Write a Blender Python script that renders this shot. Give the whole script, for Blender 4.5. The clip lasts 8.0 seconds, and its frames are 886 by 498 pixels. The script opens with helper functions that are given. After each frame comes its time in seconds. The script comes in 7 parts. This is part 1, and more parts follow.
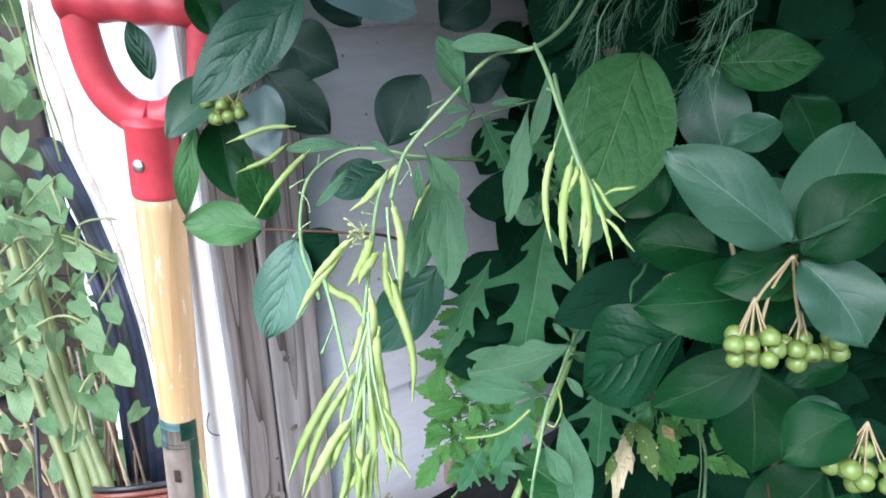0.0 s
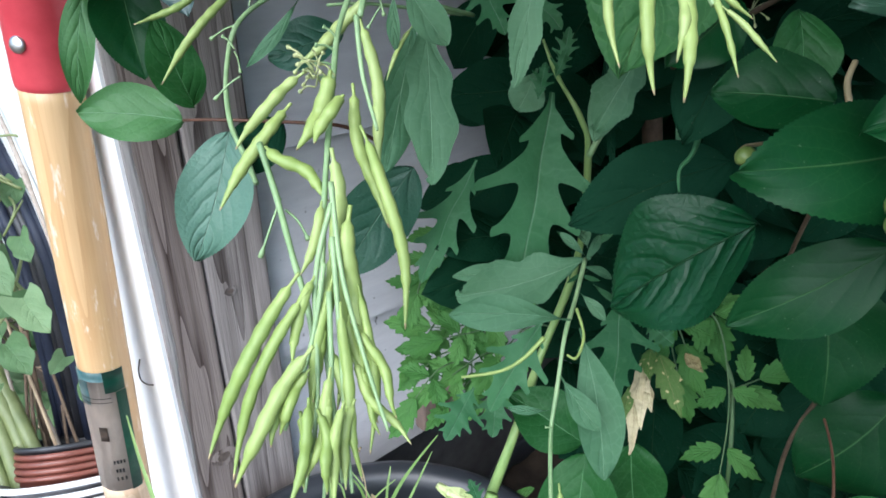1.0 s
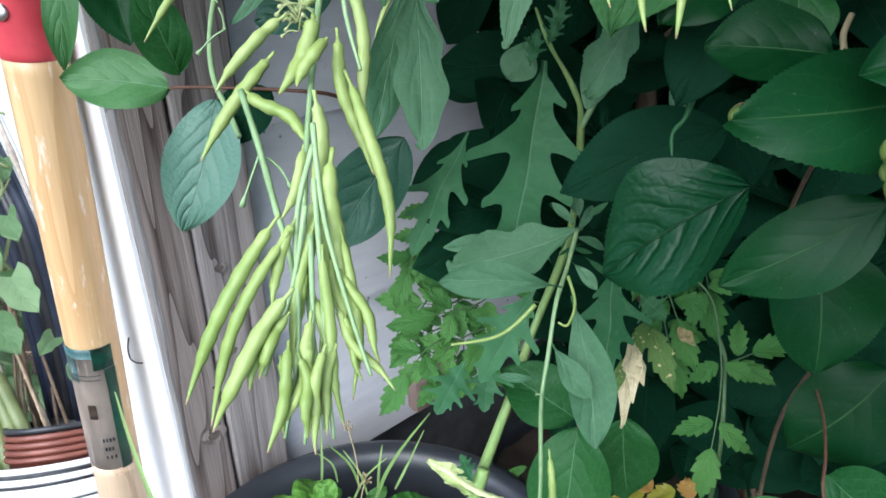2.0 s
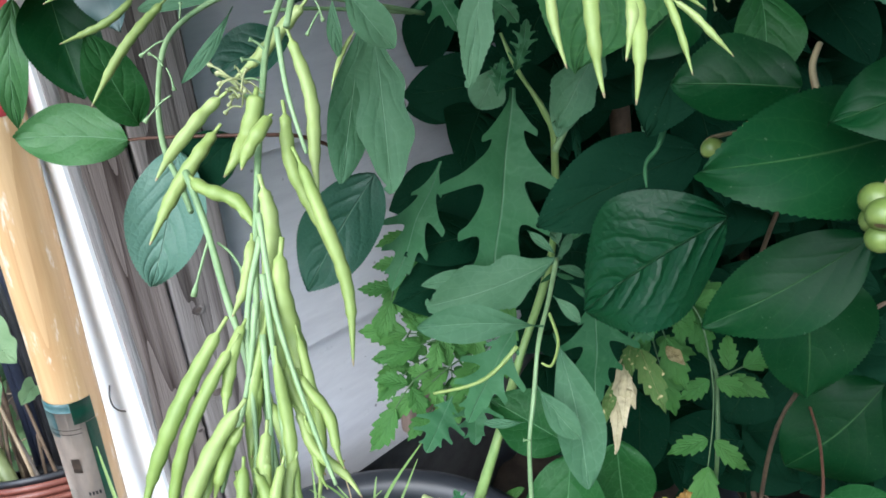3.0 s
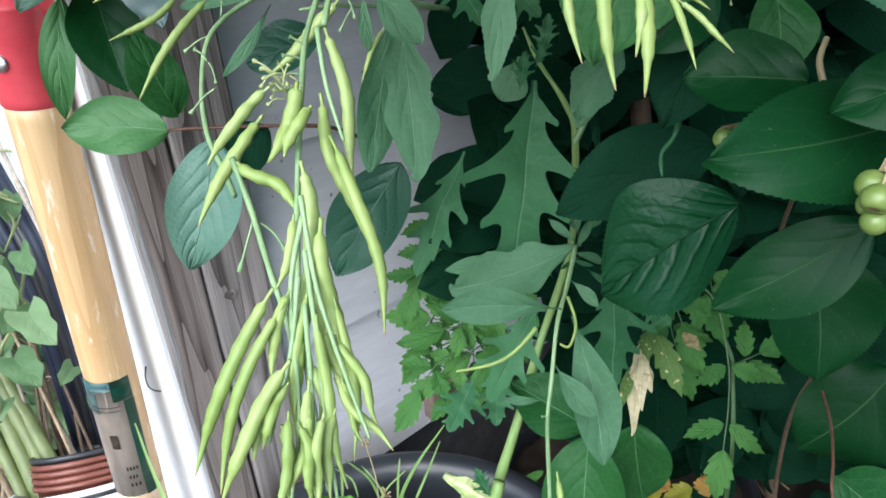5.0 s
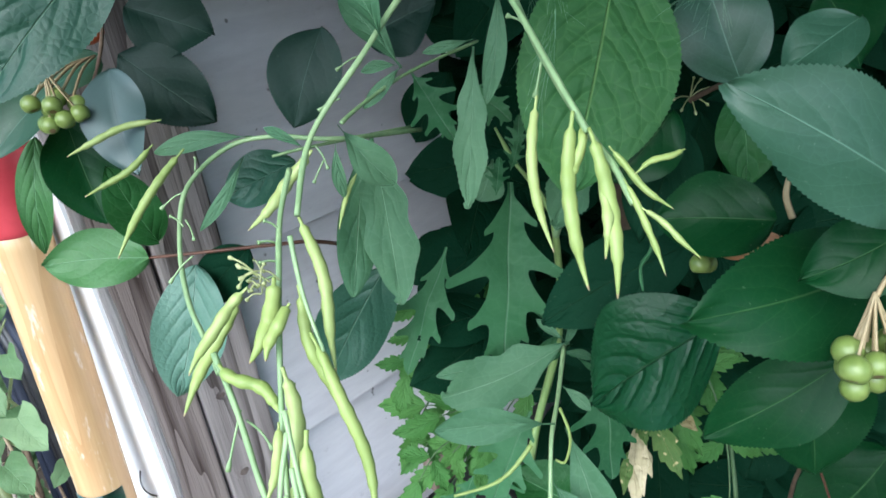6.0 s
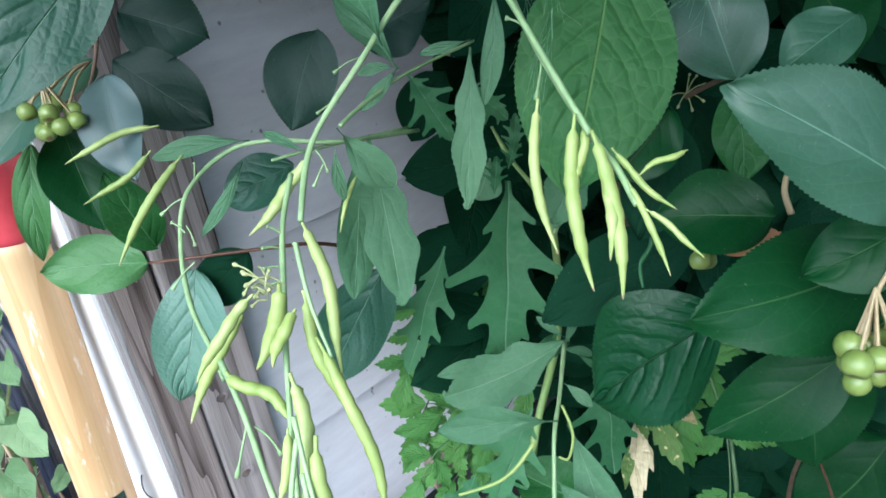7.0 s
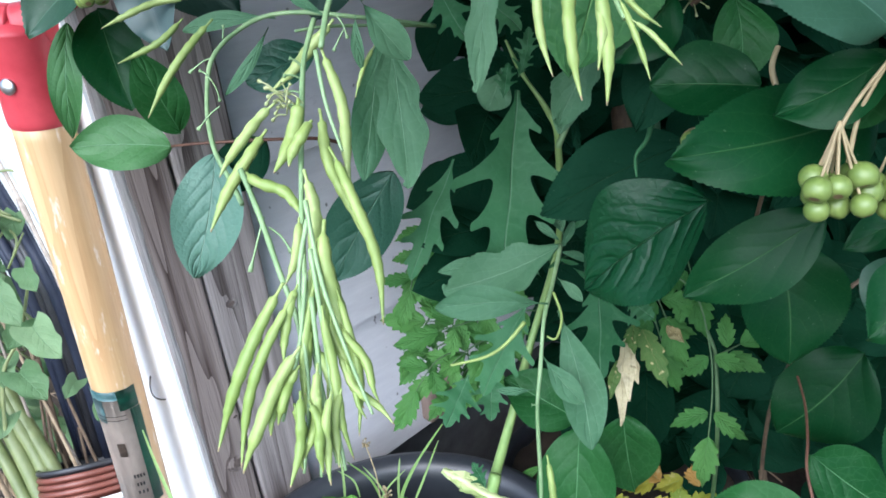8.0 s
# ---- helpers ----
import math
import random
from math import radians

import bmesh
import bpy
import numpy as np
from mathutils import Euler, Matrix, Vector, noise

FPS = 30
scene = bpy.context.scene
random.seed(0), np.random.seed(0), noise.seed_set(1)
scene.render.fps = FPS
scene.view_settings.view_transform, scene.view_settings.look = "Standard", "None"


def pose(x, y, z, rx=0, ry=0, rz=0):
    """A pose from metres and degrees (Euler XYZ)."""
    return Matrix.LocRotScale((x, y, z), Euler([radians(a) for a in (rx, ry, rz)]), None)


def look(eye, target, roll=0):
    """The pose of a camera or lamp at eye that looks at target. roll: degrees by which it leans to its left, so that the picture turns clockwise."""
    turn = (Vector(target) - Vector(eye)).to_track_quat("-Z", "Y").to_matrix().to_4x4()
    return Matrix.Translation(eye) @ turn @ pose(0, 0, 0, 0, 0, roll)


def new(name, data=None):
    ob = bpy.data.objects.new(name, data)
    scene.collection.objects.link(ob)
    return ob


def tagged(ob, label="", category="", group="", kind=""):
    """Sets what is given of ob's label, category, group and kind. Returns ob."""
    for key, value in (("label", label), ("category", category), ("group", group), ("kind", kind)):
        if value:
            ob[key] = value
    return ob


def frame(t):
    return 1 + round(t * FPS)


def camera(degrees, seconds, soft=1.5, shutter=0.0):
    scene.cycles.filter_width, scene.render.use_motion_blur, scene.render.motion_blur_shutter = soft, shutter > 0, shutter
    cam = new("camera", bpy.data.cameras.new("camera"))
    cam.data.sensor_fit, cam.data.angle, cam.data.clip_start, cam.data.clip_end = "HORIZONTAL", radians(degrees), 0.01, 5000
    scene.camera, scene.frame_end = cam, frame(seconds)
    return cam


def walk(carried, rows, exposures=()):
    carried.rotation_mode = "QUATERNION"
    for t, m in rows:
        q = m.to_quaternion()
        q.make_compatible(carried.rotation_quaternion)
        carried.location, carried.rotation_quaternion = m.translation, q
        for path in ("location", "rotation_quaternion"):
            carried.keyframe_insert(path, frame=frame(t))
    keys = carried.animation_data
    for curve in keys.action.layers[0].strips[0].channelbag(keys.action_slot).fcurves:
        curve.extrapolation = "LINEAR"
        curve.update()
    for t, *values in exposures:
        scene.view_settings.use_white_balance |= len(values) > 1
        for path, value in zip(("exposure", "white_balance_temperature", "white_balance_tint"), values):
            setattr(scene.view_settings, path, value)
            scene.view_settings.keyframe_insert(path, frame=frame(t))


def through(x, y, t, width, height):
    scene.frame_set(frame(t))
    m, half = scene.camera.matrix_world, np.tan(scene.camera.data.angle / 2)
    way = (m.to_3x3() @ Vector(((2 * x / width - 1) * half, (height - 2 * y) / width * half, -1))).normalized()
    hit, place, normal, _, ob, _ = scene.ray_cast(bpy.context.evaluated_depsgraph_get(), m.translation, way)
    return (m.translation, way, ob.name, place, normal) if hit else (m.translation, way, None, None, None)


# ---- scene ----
cam = camera(65.1, 8.0, soft=1.7)
# seconds, place in metres, then turn to the left, pitch and roll in degrees
ROWS = [
    (0.0, -0.0012, 0.0020, 0.8209, -0.07, -21.64, -0.87),
    (0.5, -0.0208, 0.0669, 0.7798, -1.90, -24.99, -1.59),
    (1.0, -0.0142, 0.0822, 0.7615, -4.07, -26.43, -0.54),
    (2.3, -0.0108, 0.0810, 0.7498, -4.63, -27.22, -0.33),
    (2.5, -0.0087, 0.0882, 0.7561, -5.33, -27.01, -1.47),
    (3.0, -0.0043, 0.0965, 0.7619, -5.57, -27.09, -3.47),
    (3.5, -0.0011, 0.0886, 0.7464, -5.69, -28.77, -1.75),
    (4.0, 0.0032, 0.0717, 0.7279, -5.76, -31.28, -0.50),
    (4.5, 0.0075, 0.0610, 0.7160, -5.38, -32.48, 0.07),
    (5.0, -0.0062, 0.0824, 0.7660, -3.44, -27.62, -4.10),
    (5.2, -0.0046, 0.0869, 0.7769, -3.88, -26.77, -5.55),
    (6.3, 0.0018, 0.1008, 0.8056, -4.78, -24.60, -7.92),
    (6.5, -0.0001, 0.1011, 0.8060, -5.01, -24.28, -8.02),
    (7.0, -0.0010, 0.0989, 0.8040, -5.17, -25.61, -8.58),
    (7.5, -0.0103, 0.0708, 0.7724, -3.16, -27.49, -5.48),
    (8.0, -0.0067, 0.0635, 0.7719, -4.06, -26.92, -5.38),
]
walk(cam, [(t, pose(x, y, z, 90 + pitch, 0, yaw) @ pose(0, 0, 0, 0, 0, roll)) for t, x, y, z, yaw, pitch, roll in ROWS],
     exposures=[(0.0, 1.36, 5550, 10), (0.5, 1.18, 5600, 8), (1.0, 1.03, 5600, 7), (2.3, 1.06, 5600, 6), (4.5, 1.08, 5750, 5), (5.2, 1.10, 5700, 5), (6.5, 1.35, 5500, 6), (7.0, 1.38, 5450, 6), (7.5, 1.30, 5400, 9), (8.0, 1.20, 5450, 8)])

# ---- light: a bright overcast sky, strongest from the open side ----
world = bpy.data.worlds.new("sky")
scene.world = world
world.use_nodes = True
wn, wl = world.node_tree.nodes, world.node_tree.links
sky = wn.new("ShaderNodeTexSky")
sky.sky_type, sky.sun_disc = "NISHITA", False
sky.sun_elevation, sky.sun_rotation = radians(47), radians(208)
sky.air_density, sky.dust_density = 1.0, 3.0
wl.new(sky.outputs[0], wn["Background"].inputs[0])
wn["Background"].inputs[1].default_value = 0.15
sun_data = bpy.data.lights.new("sun", "SUN")
sun_data.energy, sun_data.angle, sun_data.color = 2.3, radians(70), (1.0, 0.98, 0.96)
sun = new("sun", sun_data)
sun.matrix_world = look((-1.4, -2.6, 3.2), (0, 0, 0))

# ---- materials ----


def material(name, rough=0.6, metal=0.0, spec=0.5):
    m = bpy.data.materials.new(name)
    m.use_nodes = True
    b = m.node_tree.nodes["Principled BSDF"]
    b.inputs["Roughness"].default_value, b.inputs["Metallic"].default_value = rough, metal
    b.inputs["Specular IOR Level"].default_value = spec
    return m, m.node_tree.nodes, m.node_tree.links, b


def node(nodes, kind, **values):
    n = nodes.new(kind)
    for key, value in values.items():
        n.inputs[key.replace("_", " ")].default_value = value
    return n


def math_node(nodes, links, op, a, b=None, c=None):
    n = nodes.new("ShaderNodeMath")
    n.operation = op
    for slot, value in enumerate((a, b, c)):
        if value is None:
            continue
        if isinstance(value, (int, float)):
            n.inputs[slot].default_value = value
        else:
            links.new(value, n.inputs[slot])
    return n.outputs[0]


def ramp(nodes, links, fac, stops):
    r = nodes.new("ShaderNodeValToRGB")
    while len(r.color_ramp.elements) < len(stops):
        r.color_ramp.elements.new(0.5)
    for e, (p, c) in zip(r.color_ramp.elements, stops):
        e.position, e.color = p, (*c, 1)
    links.new(fac, r.inputs[0])
    return r.outputs[0]


def mixed(nodes, links, fac, a, b, how="MIX"):
    n = nodes.new("ShaderNodeMix")
    n.data_type, n.blend_type = "RGBA", how
    for slot, value in ((0, fac), (6, a), (7, b)):
        if isinstance(value, (int, float)):
            n.inputs[slot].default_value = value
        elif isinstance(value, tuple):
            n.inputs[slot].default_value = (*value, 1)
        else:
            links.new(value, n.inputs[slot])
    return n.outputs[2]


def stretched(nodes, links, sx, sy, sz):
    tc = nodes.new("ShaderNodeTexCoord")
    mp = nodes.new("ShaderNodeMapping")
    mp.inputs["Scale"].default_value = (sx, sy, sz)
    links.new(tc.outputs["Object"], mp.inputs[0])
    return mp.outputs[0]


def noise_of(nodes, links, where, scale, detail=4.0, rough=0.6, distort=0.0):
    n = node(nodes, "ShaderNodeTexNoise", Scale=scale, Detail=detail, Roughness=rough, Distortion=distort)
    if where is not None:
        links.new(where, n.inputs["Vector"])
    return n.outputs[0]


def bumped(nodes, links, b, height, strength=0.3, distance=0.001):
    n = node(nodes, "ShaderNodeBump", Strength=strength, Distance=distance)
    links.new(height, n.inputs["Height"])
    links.new(n.outputs[0], b.inputs["Normal"])


def plain(name, low, high, scale=60.0, rough=0.6, metal=0.0, bump=0.2, stretch=(1, 1, 1), spec=0.5):
    m, ns, ls, b = material(name, rough, metal, spec)
    where = stretched(ns, ls, *stretch)
    fine, broad = noise_of(ns, ls, where, scale), noise_of(ns, ls, where, scale * 0.13, 2.0)
    fac = math_node(ns, ls, "ADD", math_node(ns, ls, "MULTIPLY", fine, 0.55), math_node(ns, ls, "MULTIPLY", broad, 0.45))
    ls.new(ramp(ns, ls, fac, [(0.36, low), (0.64, high)]), b.inputs["Base Color"])
    bumped(ns, ls, b, fine, bump)
    return m


def foliage(name, low, high, rough=0.42, vein=(0.18, 0.30, 0.16), relief=0.5, through=0.22, vein_mix=0.35, spot=0.0, spec=0.22, net=330.0, quilt=0.5, deep=0.0003, ribs=5.0, bow=1.15):
    """A leaf: midrib and side veins from its own u, v; colour that varies leaf by leaf and in soft patches."""
    m, ns, ls, b = material(name, rough, 0.0, spec)
    uv = ns.new("ShaderNodeUVMap")
    sep = ns.new("ShaderNodeSeparateXYZ")
    ls.new(uv.outputs[0], sep.inputs[0])
    away = math_node(ns, ls, "ABSOLUTE", math_node(ns, ls, "SUBTRACT", sep.outputs[0], 0.5))
    where = stretched(ns, ls, 1, 1, 1)
    patch = noise_of(ns, ls, where, 45.0, 3.0)
    fine = noise_of(ns, ls, where, 420.0, 3.0)
    info = ns.new("ShaderNodeObjectInfo")
    fac = math_node(ns, ls, "ADD", math_node(ns, ls, "MULTIPLY", patch, 0.6), math_node(ns, ls, "MULTIPLY", info.outputs["Random"], 0.5))
    base = ramp(ns, ls, fac, [(0.25, low), (0.8, high)])
    shift = ns.new("ShaderNodeVectorMath")
    shift.operation = "MULTIPLY_ADD"
    ls.new(uv.outputs[0], shift.inputs[0])
    shift.inputs[1].default_value = (1.6, 3.2, 1.0)
    ls.new(math_node(ns, ls, "MULTIPLY", info.outputs["Random"], 37.0), shift.inputs[2])
    wander = math_node(ns, ls, "MULTIPLY", noise_of(ns, ls, shift.outputs[0], 1.0, 3.0), 0.9)
    stagger = math_node(ns, ls, "MULTIPLY", math_node(ns, ls, "GREATER_THAN", sep.outputs[0], 0.5), 0.3)
    rise = math_node(ns, ls, "SUBTRACT", math_node(ns, ls, "MULTIPLY", sep.outputs[1], ribs), math_node(ns, ls, "MULTIPLY", math_node(ns, ls, "POWER", away, 1.25), ribs * bow))
    row = math_node(ns, ls, "ADD", rise, math_node(ns, ls, "ADD", wander, stagger))
    cells = node(ns, "ShaderNodeTexVoronoi", Scale=net)
    cells.feature = "DISTANCE_TO_EDGE"
    ls.new(where, cells.inputs["Vector"])
    mesh_vein = ramp(ns, ls, cells.outputs["Distance"], [(0.0, (1, 1, 1)), (0.09, (0, 0, 0))])
    blister = math_node(ns, ls, "MINIMUM", cells.outputs["Distance"], 0.35)
    saw = math_node(ns, ls, "ABSOLUTE", math_node(ns, ls, "SUBTRACT", math_node(ns, ls, "FRACT", row), 0.5))
    side = ramp(ns, ls, saw, [(0.0, (1, 1, 1)), (0.03, (0, 0, 0))])
    mid = ramp(ns, ls, away, [(0.003, (1, 1, 1)), (0.012, (0, 0, 0))])
    with_side = mixed(ns, ls, math_node(ns, ls, "MULTIPLY", side, vein_mix * 0.38), base, vein)
    with_side = mixed(ns, ls, math_node(ns, ls, "MULTIPLY", mesh_vein, vein_mix * 0.16), with_side, vein)
    colour = mixed(ns, ls, math_node(ns, ls, "MULTIPLY", mid, vein_mix * 1.6), with_side, vein)
    speck = ramp(ns, ls, noise_of(ns, ls, where, 700.0, 1.0), [(0.745, (0, 0, 0)), (0.77, (1, 1, 1))])
    colour = mixed(ns, ls, math_node(ns, ls, "MULTIPLY", speck, 0.12), colour, (0.32, 0.36, 0.26))
    if spot:
        spots = ramp(ns, ls, noise_of(ns, ls, where, 130.0, 2.0), [(0.58, (0, 0, 0)), (0.63, (1, 1, 1))])
        colour = mixed(ns, ls, math_node(ns, ls, "MULTIPLY", spots, spot), colour, (0.52, 0.44, 0.22))
    ls.new(colour, b.inputs["Base Color"])
    ls.new(math_node(ns, ls, "ADD", math_node(ns, ls, "MULTIPLY", patch, 0.22), rough - 0.11), b.inputs["Roughness"])
    groove = ns.new("ShaderNodeMapRange")
    groove.interpolation_type = "SMOOTHSTEP"
    groove.inputs["From Max"].default_value = 0.24
    ls.new(saw, groove.inputs["Value"])
    crown = math_node(ns, ls, "ADD", math_node(ns, ls, "MULTIPLY", groove.outputs[0], 0.6), math_node(ns, ls, "MULTIPLY", saw, 1.0))
    fade = math_node(ns, ls, "MAXIMUM", math_node(ns, ls, "SUBTRACT", 1.0, math_node(ns, ls, "MULTIPLY", away, 2.35)), 0.0)
    swell = math_node(ns, ls, "SUBTRACT", math_node(ns, ls, "MULTIPLY", crown, fade), math_node(ns, ls, "MULTIPLY", mid, 0.7))
    swell = math_node(ns, ls, "ADD", swell, math_node(ns, ls, "MULTIPLY", blister, quilt))
    height = math_node(ns, ls, "ADD", swell, math_node(ns, ls, "MULTIPLY", fine, 0.10))
    bumped(ns, ls, b, height, min(relief, 1.0), deep)
    tr = ns.new("ShaderNodeBsdfTranslucent")
    ls.new(mixed(ns, ls, 0.5, colour, (0.06, 0.18, 0.02)), tr.inputs[0])
    mx = ns.new("ShaderNodeMixShader")
    mx.inputs[0].default_value = through
    ls.new(b.outputs[0], mx.inputs[1])
    ls.new(tr.outputs[0], mx.inputs[2])
    ls.new(mx.outputs[0], ns["Material Output"].inputs[0])
    return m


def timber(name, dark, light, rough=0.75, grain=1.0, bump=0.5, ring=9.0, along=0.09, streaks=0.0):
    """Boards with the grain along z."""
    m, ns, ls, b = material(name, rough)
    where = stretched(ns, ls, 1, 1, along)
    warp = noise_of(ns, ls, where, 22.0, 2.0)
    bands = math_node(ns, ls, "FRACT", math_node(ns, ls, "MULTIPLY", warp, ring))
    fibre = noise_of(ns, ls, stretched(ns, ls, 1, 1, 0.03), 520.0, 3.0)
    blot = noise_of(ns, ls, stretched(ns, ls, 1, 1, 0.5), 14.0, 3.0)
    late = math_node(ns, ls, "SUBTRACT", 1.0, math_node(ns, ls, "POWER", bands, 3.0))
    fac = math_node(ns, ls, "ADD", math_node(ns, ls, "MULTIPLY", late, 0.42 * grain), math_node(ns, ls, "ADD", math_node(ns, ls, "MULTIPLY", fibre, 0.38), math_node(ns, ls, "MULTIPLY", blot, 0.38)))
    if streaks:
        streak = noise_of(ns, ls, stretched(ns, ls, 1, 1, 0.02), 110.0, 3.0, 0.55)
        fac = math_node(ns, ls, "ADD", fac, math_node(ns, ls, "MULTIPLY", math_node(ns, ls, "SUBTRACT", streak, 0.5), streaks))
    ls.new(ramp(ns, ls, fac, [(0.30, dark), (0.95, light)]), b.inputs["Base Color"])
    bumped(ns, ls, b, math_node(ns, ls, "ADD", fibre, math_node(ns, ls, "MULTIPLY", bands, 0.5)), bump, 0.0012)
    return m


# The sky's bluish sheen on upturned leaves is put into this base colour.
LIGHT = foliage("leaf_sky_sheen_green", (0.021, 0.066, 0.036), (0.040, 0.098, 0.055), rough=0.44, relief=0.8, spec=0.42, vein=(0.13, 0.24, 0.16), deep=0.00015)
COVER = foliage("leaf_grey_green", (0.0112, 0.0493, 0.0280), (0.0224, 0.0739, 0.0448), rough=0.46, relief=1.0, spec=0.33, vein=(0.11, 0.20, 0.13), vein_mix=0.6, deep=0.0007)
# Paler still: a sky reflection painted into the leaf's base colour.
SHEEN = foliage("leaf_silver_sky_sheen", (0.054, 0.098, 0.092), (0.080, 0.128, 0.122), rough=0.45, relief=0.4, spec=0.5, vein=(0.04, 0.075, 0.065), vein_mix=0.25, deep=0.0001)
PALE = foliage("leaf_pale_blue_green", (0.076, 0.170, 0.120), (0.110, 0.215, 0.155), rough=0.45, relief=1.0, spec=0.35, vein=(0.26, 0.38, 0.29), vein_mix=0.45, deep=0.0007, ribs=6.0)
# Lighter copy of the shrub's green: stronger light painted into the colour.
LIT_PALE = foliage("leaf_lit_pale_green", (0.042, 0.138, 0.036), (0.078, 0.195, 0.062), rough=0.45, relief=0.5, spec=0.3, vein=(0.20, 0.36, 0.20), deep=0.0008, vein_mix=0.5)
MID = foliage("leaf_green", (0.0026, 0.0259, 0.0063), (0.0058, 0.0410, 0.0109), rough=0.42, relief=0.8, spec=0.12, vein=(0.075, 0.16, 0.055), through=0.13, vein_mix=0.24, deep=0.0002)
# Shaded copy of the leaf green: deep shade is put into the colour.
DARK = foliage("leaf_shade_dark_green", (0.0026, 0.0196, 0.0086), (0.0064, 0.0308, 0.0146), rough=0.75, vein_mix=0.12, relief=1.0, spec=0.05, vein=(0.05, 0.10, 0.04), through=0.05, deep=0.0006)
# Bluer shaded copy for leaves near the wall, the shade painted in.
DUSK = foliage("leaf_shaded_blue_green", (0.006, 0.024, 0.015), (0.013, 0.036, 0.024), rough=0.55, vein_mix=0.3, relief=0.7, spec=0.24, vein=(0.06, 0.11, 0.08), through=0.06, deep=0.0002)
GLOSSY = foliage("leaf_quilted_green", (0.0030, 0.034, 0.010), (0.007, 0.052, 0.016), rough=0.42, relief=1.0, vein_mix=0.05, spec=0.22, through=0.10, net=230.0, quilt=0.42, deep=0.0013, ribs=5.6, bow=1.25)
# Lit copy of the leaf green: light on these leaves is in the colour.
BRIGHT = foliage("leaf_lit_green", (0.0103, 0.0619, 0.0134), (0.0232, 0.0929, 0.0222), rough=0.45, through=0.22, relief=1.0, vein=(0.15, 0.32, 0.14), quilt=0.3, spec=0.15, vein_mix=0.45, net=200.0, deep=0.0005)
# One big leaf, with the light shining through it put into its colour.
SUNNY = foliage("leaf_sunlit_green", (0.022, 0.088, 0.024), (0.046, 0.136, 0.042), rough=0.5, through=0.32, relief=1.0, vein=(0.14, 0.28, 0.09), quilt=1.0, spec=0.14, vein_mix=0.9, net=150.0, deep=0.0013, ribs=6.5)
M_LEAF = foliage("mustard_leaf_green", (0.0244, 0.0976, 0.0357), (0.0586, 0.1635, 0.0671), rough=0.6, relief=0.7, vein=(0.17, 0.29, 0.17), net=160.0, quilt=1.0, deep=0.0006, vein_mix=0.3, spec=0.2, ribs=0.0)
# Lighter copy of the mustard green, painted so for blades that face the light.
M_BLADE = foliage("mustard_lit_blade_green", (0.0487, 0.1253, 0.0592), (0.0974, 0.1972, 0.1021), rough=0.6, relief=0.7, vein=(0.22, 0.36, 0.22), net=180.0, quilt=0.8, deep=0.0005, vein_mix=0.45, spec=0.2, ribs=3.5)
TOM = foliage("tomato_leaf_green", (0.0416, 0.1386, 0.0277), (0.0924, 0.2264, 0.0508), rough=0.6, relief=1.0, through=0.3, net=420.0, quilt=0.8, vein_mix=0.14, deep=0.0004)
TOM_YELLOW = foliage("tomato_leaf_yellowing", (0.1650, 0.2250, 0.0225), (0.3375, 0.2850, 0.0300), rough=0.55, relief=0.6, through=0.3, spot=0.3)
TOM_BROWN = foliage("tomato_leaf_browning", (0.28, 0.15, 0.03), (0.48, 0.27, 0.07), rough=0.7, relief=0.8, through=0.25, spot=0.4)
DRY = foliage("leaf_withered", (0.26, 0.21, 0.09), (0.70, 0.62, 0.40), rough=0.85, relief=1.4, vein=(0.16, 0.11, 0.05), spec=0.1, net=120.0, vein_mix=0.8)
DRY_GREEN = foliage("leaf_withering_blotched", (0.060, 0.130, 0.030), (0.120, 0.190, 0.050), rough=0.7, relief=1.0, vein=(0.40, 0.36, 0.18), spot=0.95, through=0.2)
WEED = foliage("weed_leaf_green", (0.0602, 0.1677, 0.0189), (0.1462, 0.3182, 0.0473), rough=0.40, relief=1.0, through=0.28, spec=0.3, net=240.0, quilt=1.2, deep=0.0006)
WEED_YELLOW = foliage("weed_leaf_yellow_green", (0.19, 0.33, 0.035), (0.34, 0.47, 0.085), rough=0.42, relief=1.6, through=0.28, spec=0.3, net=240.0, quilt=1.0)
WEED_PALE = foliage("weed_leaf_pale", (0.20, 0.35, 0.08), (0.32, 0.45, 0.15), rough=0.5, relief=0.6, through=0.3)
CHARD = foliage("weed_leaf_veined_green", (0.0313, 0.1242, 0.0166), (0.0874, 0.2484, 0.0386), rough=0.34, relief=1.0, through=0.2, spec=0.45, net=170.0, quilt=1.4, vein=(0.25, 0.42, 0.14), vein_mix=0.7, deep=0.0010)
TEAL = foliage("weed_leaf_blue_green", (0.012, 0.085, 0.060), (0.032, 0.150, 0.105), rough=0.4, relief=1.4, spec=0.4, vein=(0.16, 0.34, 0.26))
WEED_SOFT = foliage("weed_leaf_soft", (0.045, 0.150, 0.045), (0.095, 0.240, 0.085), rough=0.5, relief=1.0, through=0.3, net=200.0)
IVY = foliage("vine_leaf_green", (0.085, 0.158, 0.066), (0.190, 0.280, 0.140), rough=0.5, relief=1.0, through=0.3, quilt=0.8, deep=0.0004)
GRASS = foliage("grass_green", (0.200, 0.345, 0.085), (0.340, 0.490, 0.175), rough=0.5, relief=0.2, through=0.4, ribs=0.0)
M_STEM = plain("mustard_stem_green", (0.15, 0.25, 0.105), (0.26, 0.37, 0.175), 150, 0.5, stretch=(1, 1, 0.3))
M_STALK = plain("mustard_stalk_yellow_green", (0.15, 0.26, 0.065), (0.26, 0.36, 0.12), 150, 0.5, stretch=(1, 1, 0.15), bump=0.4)
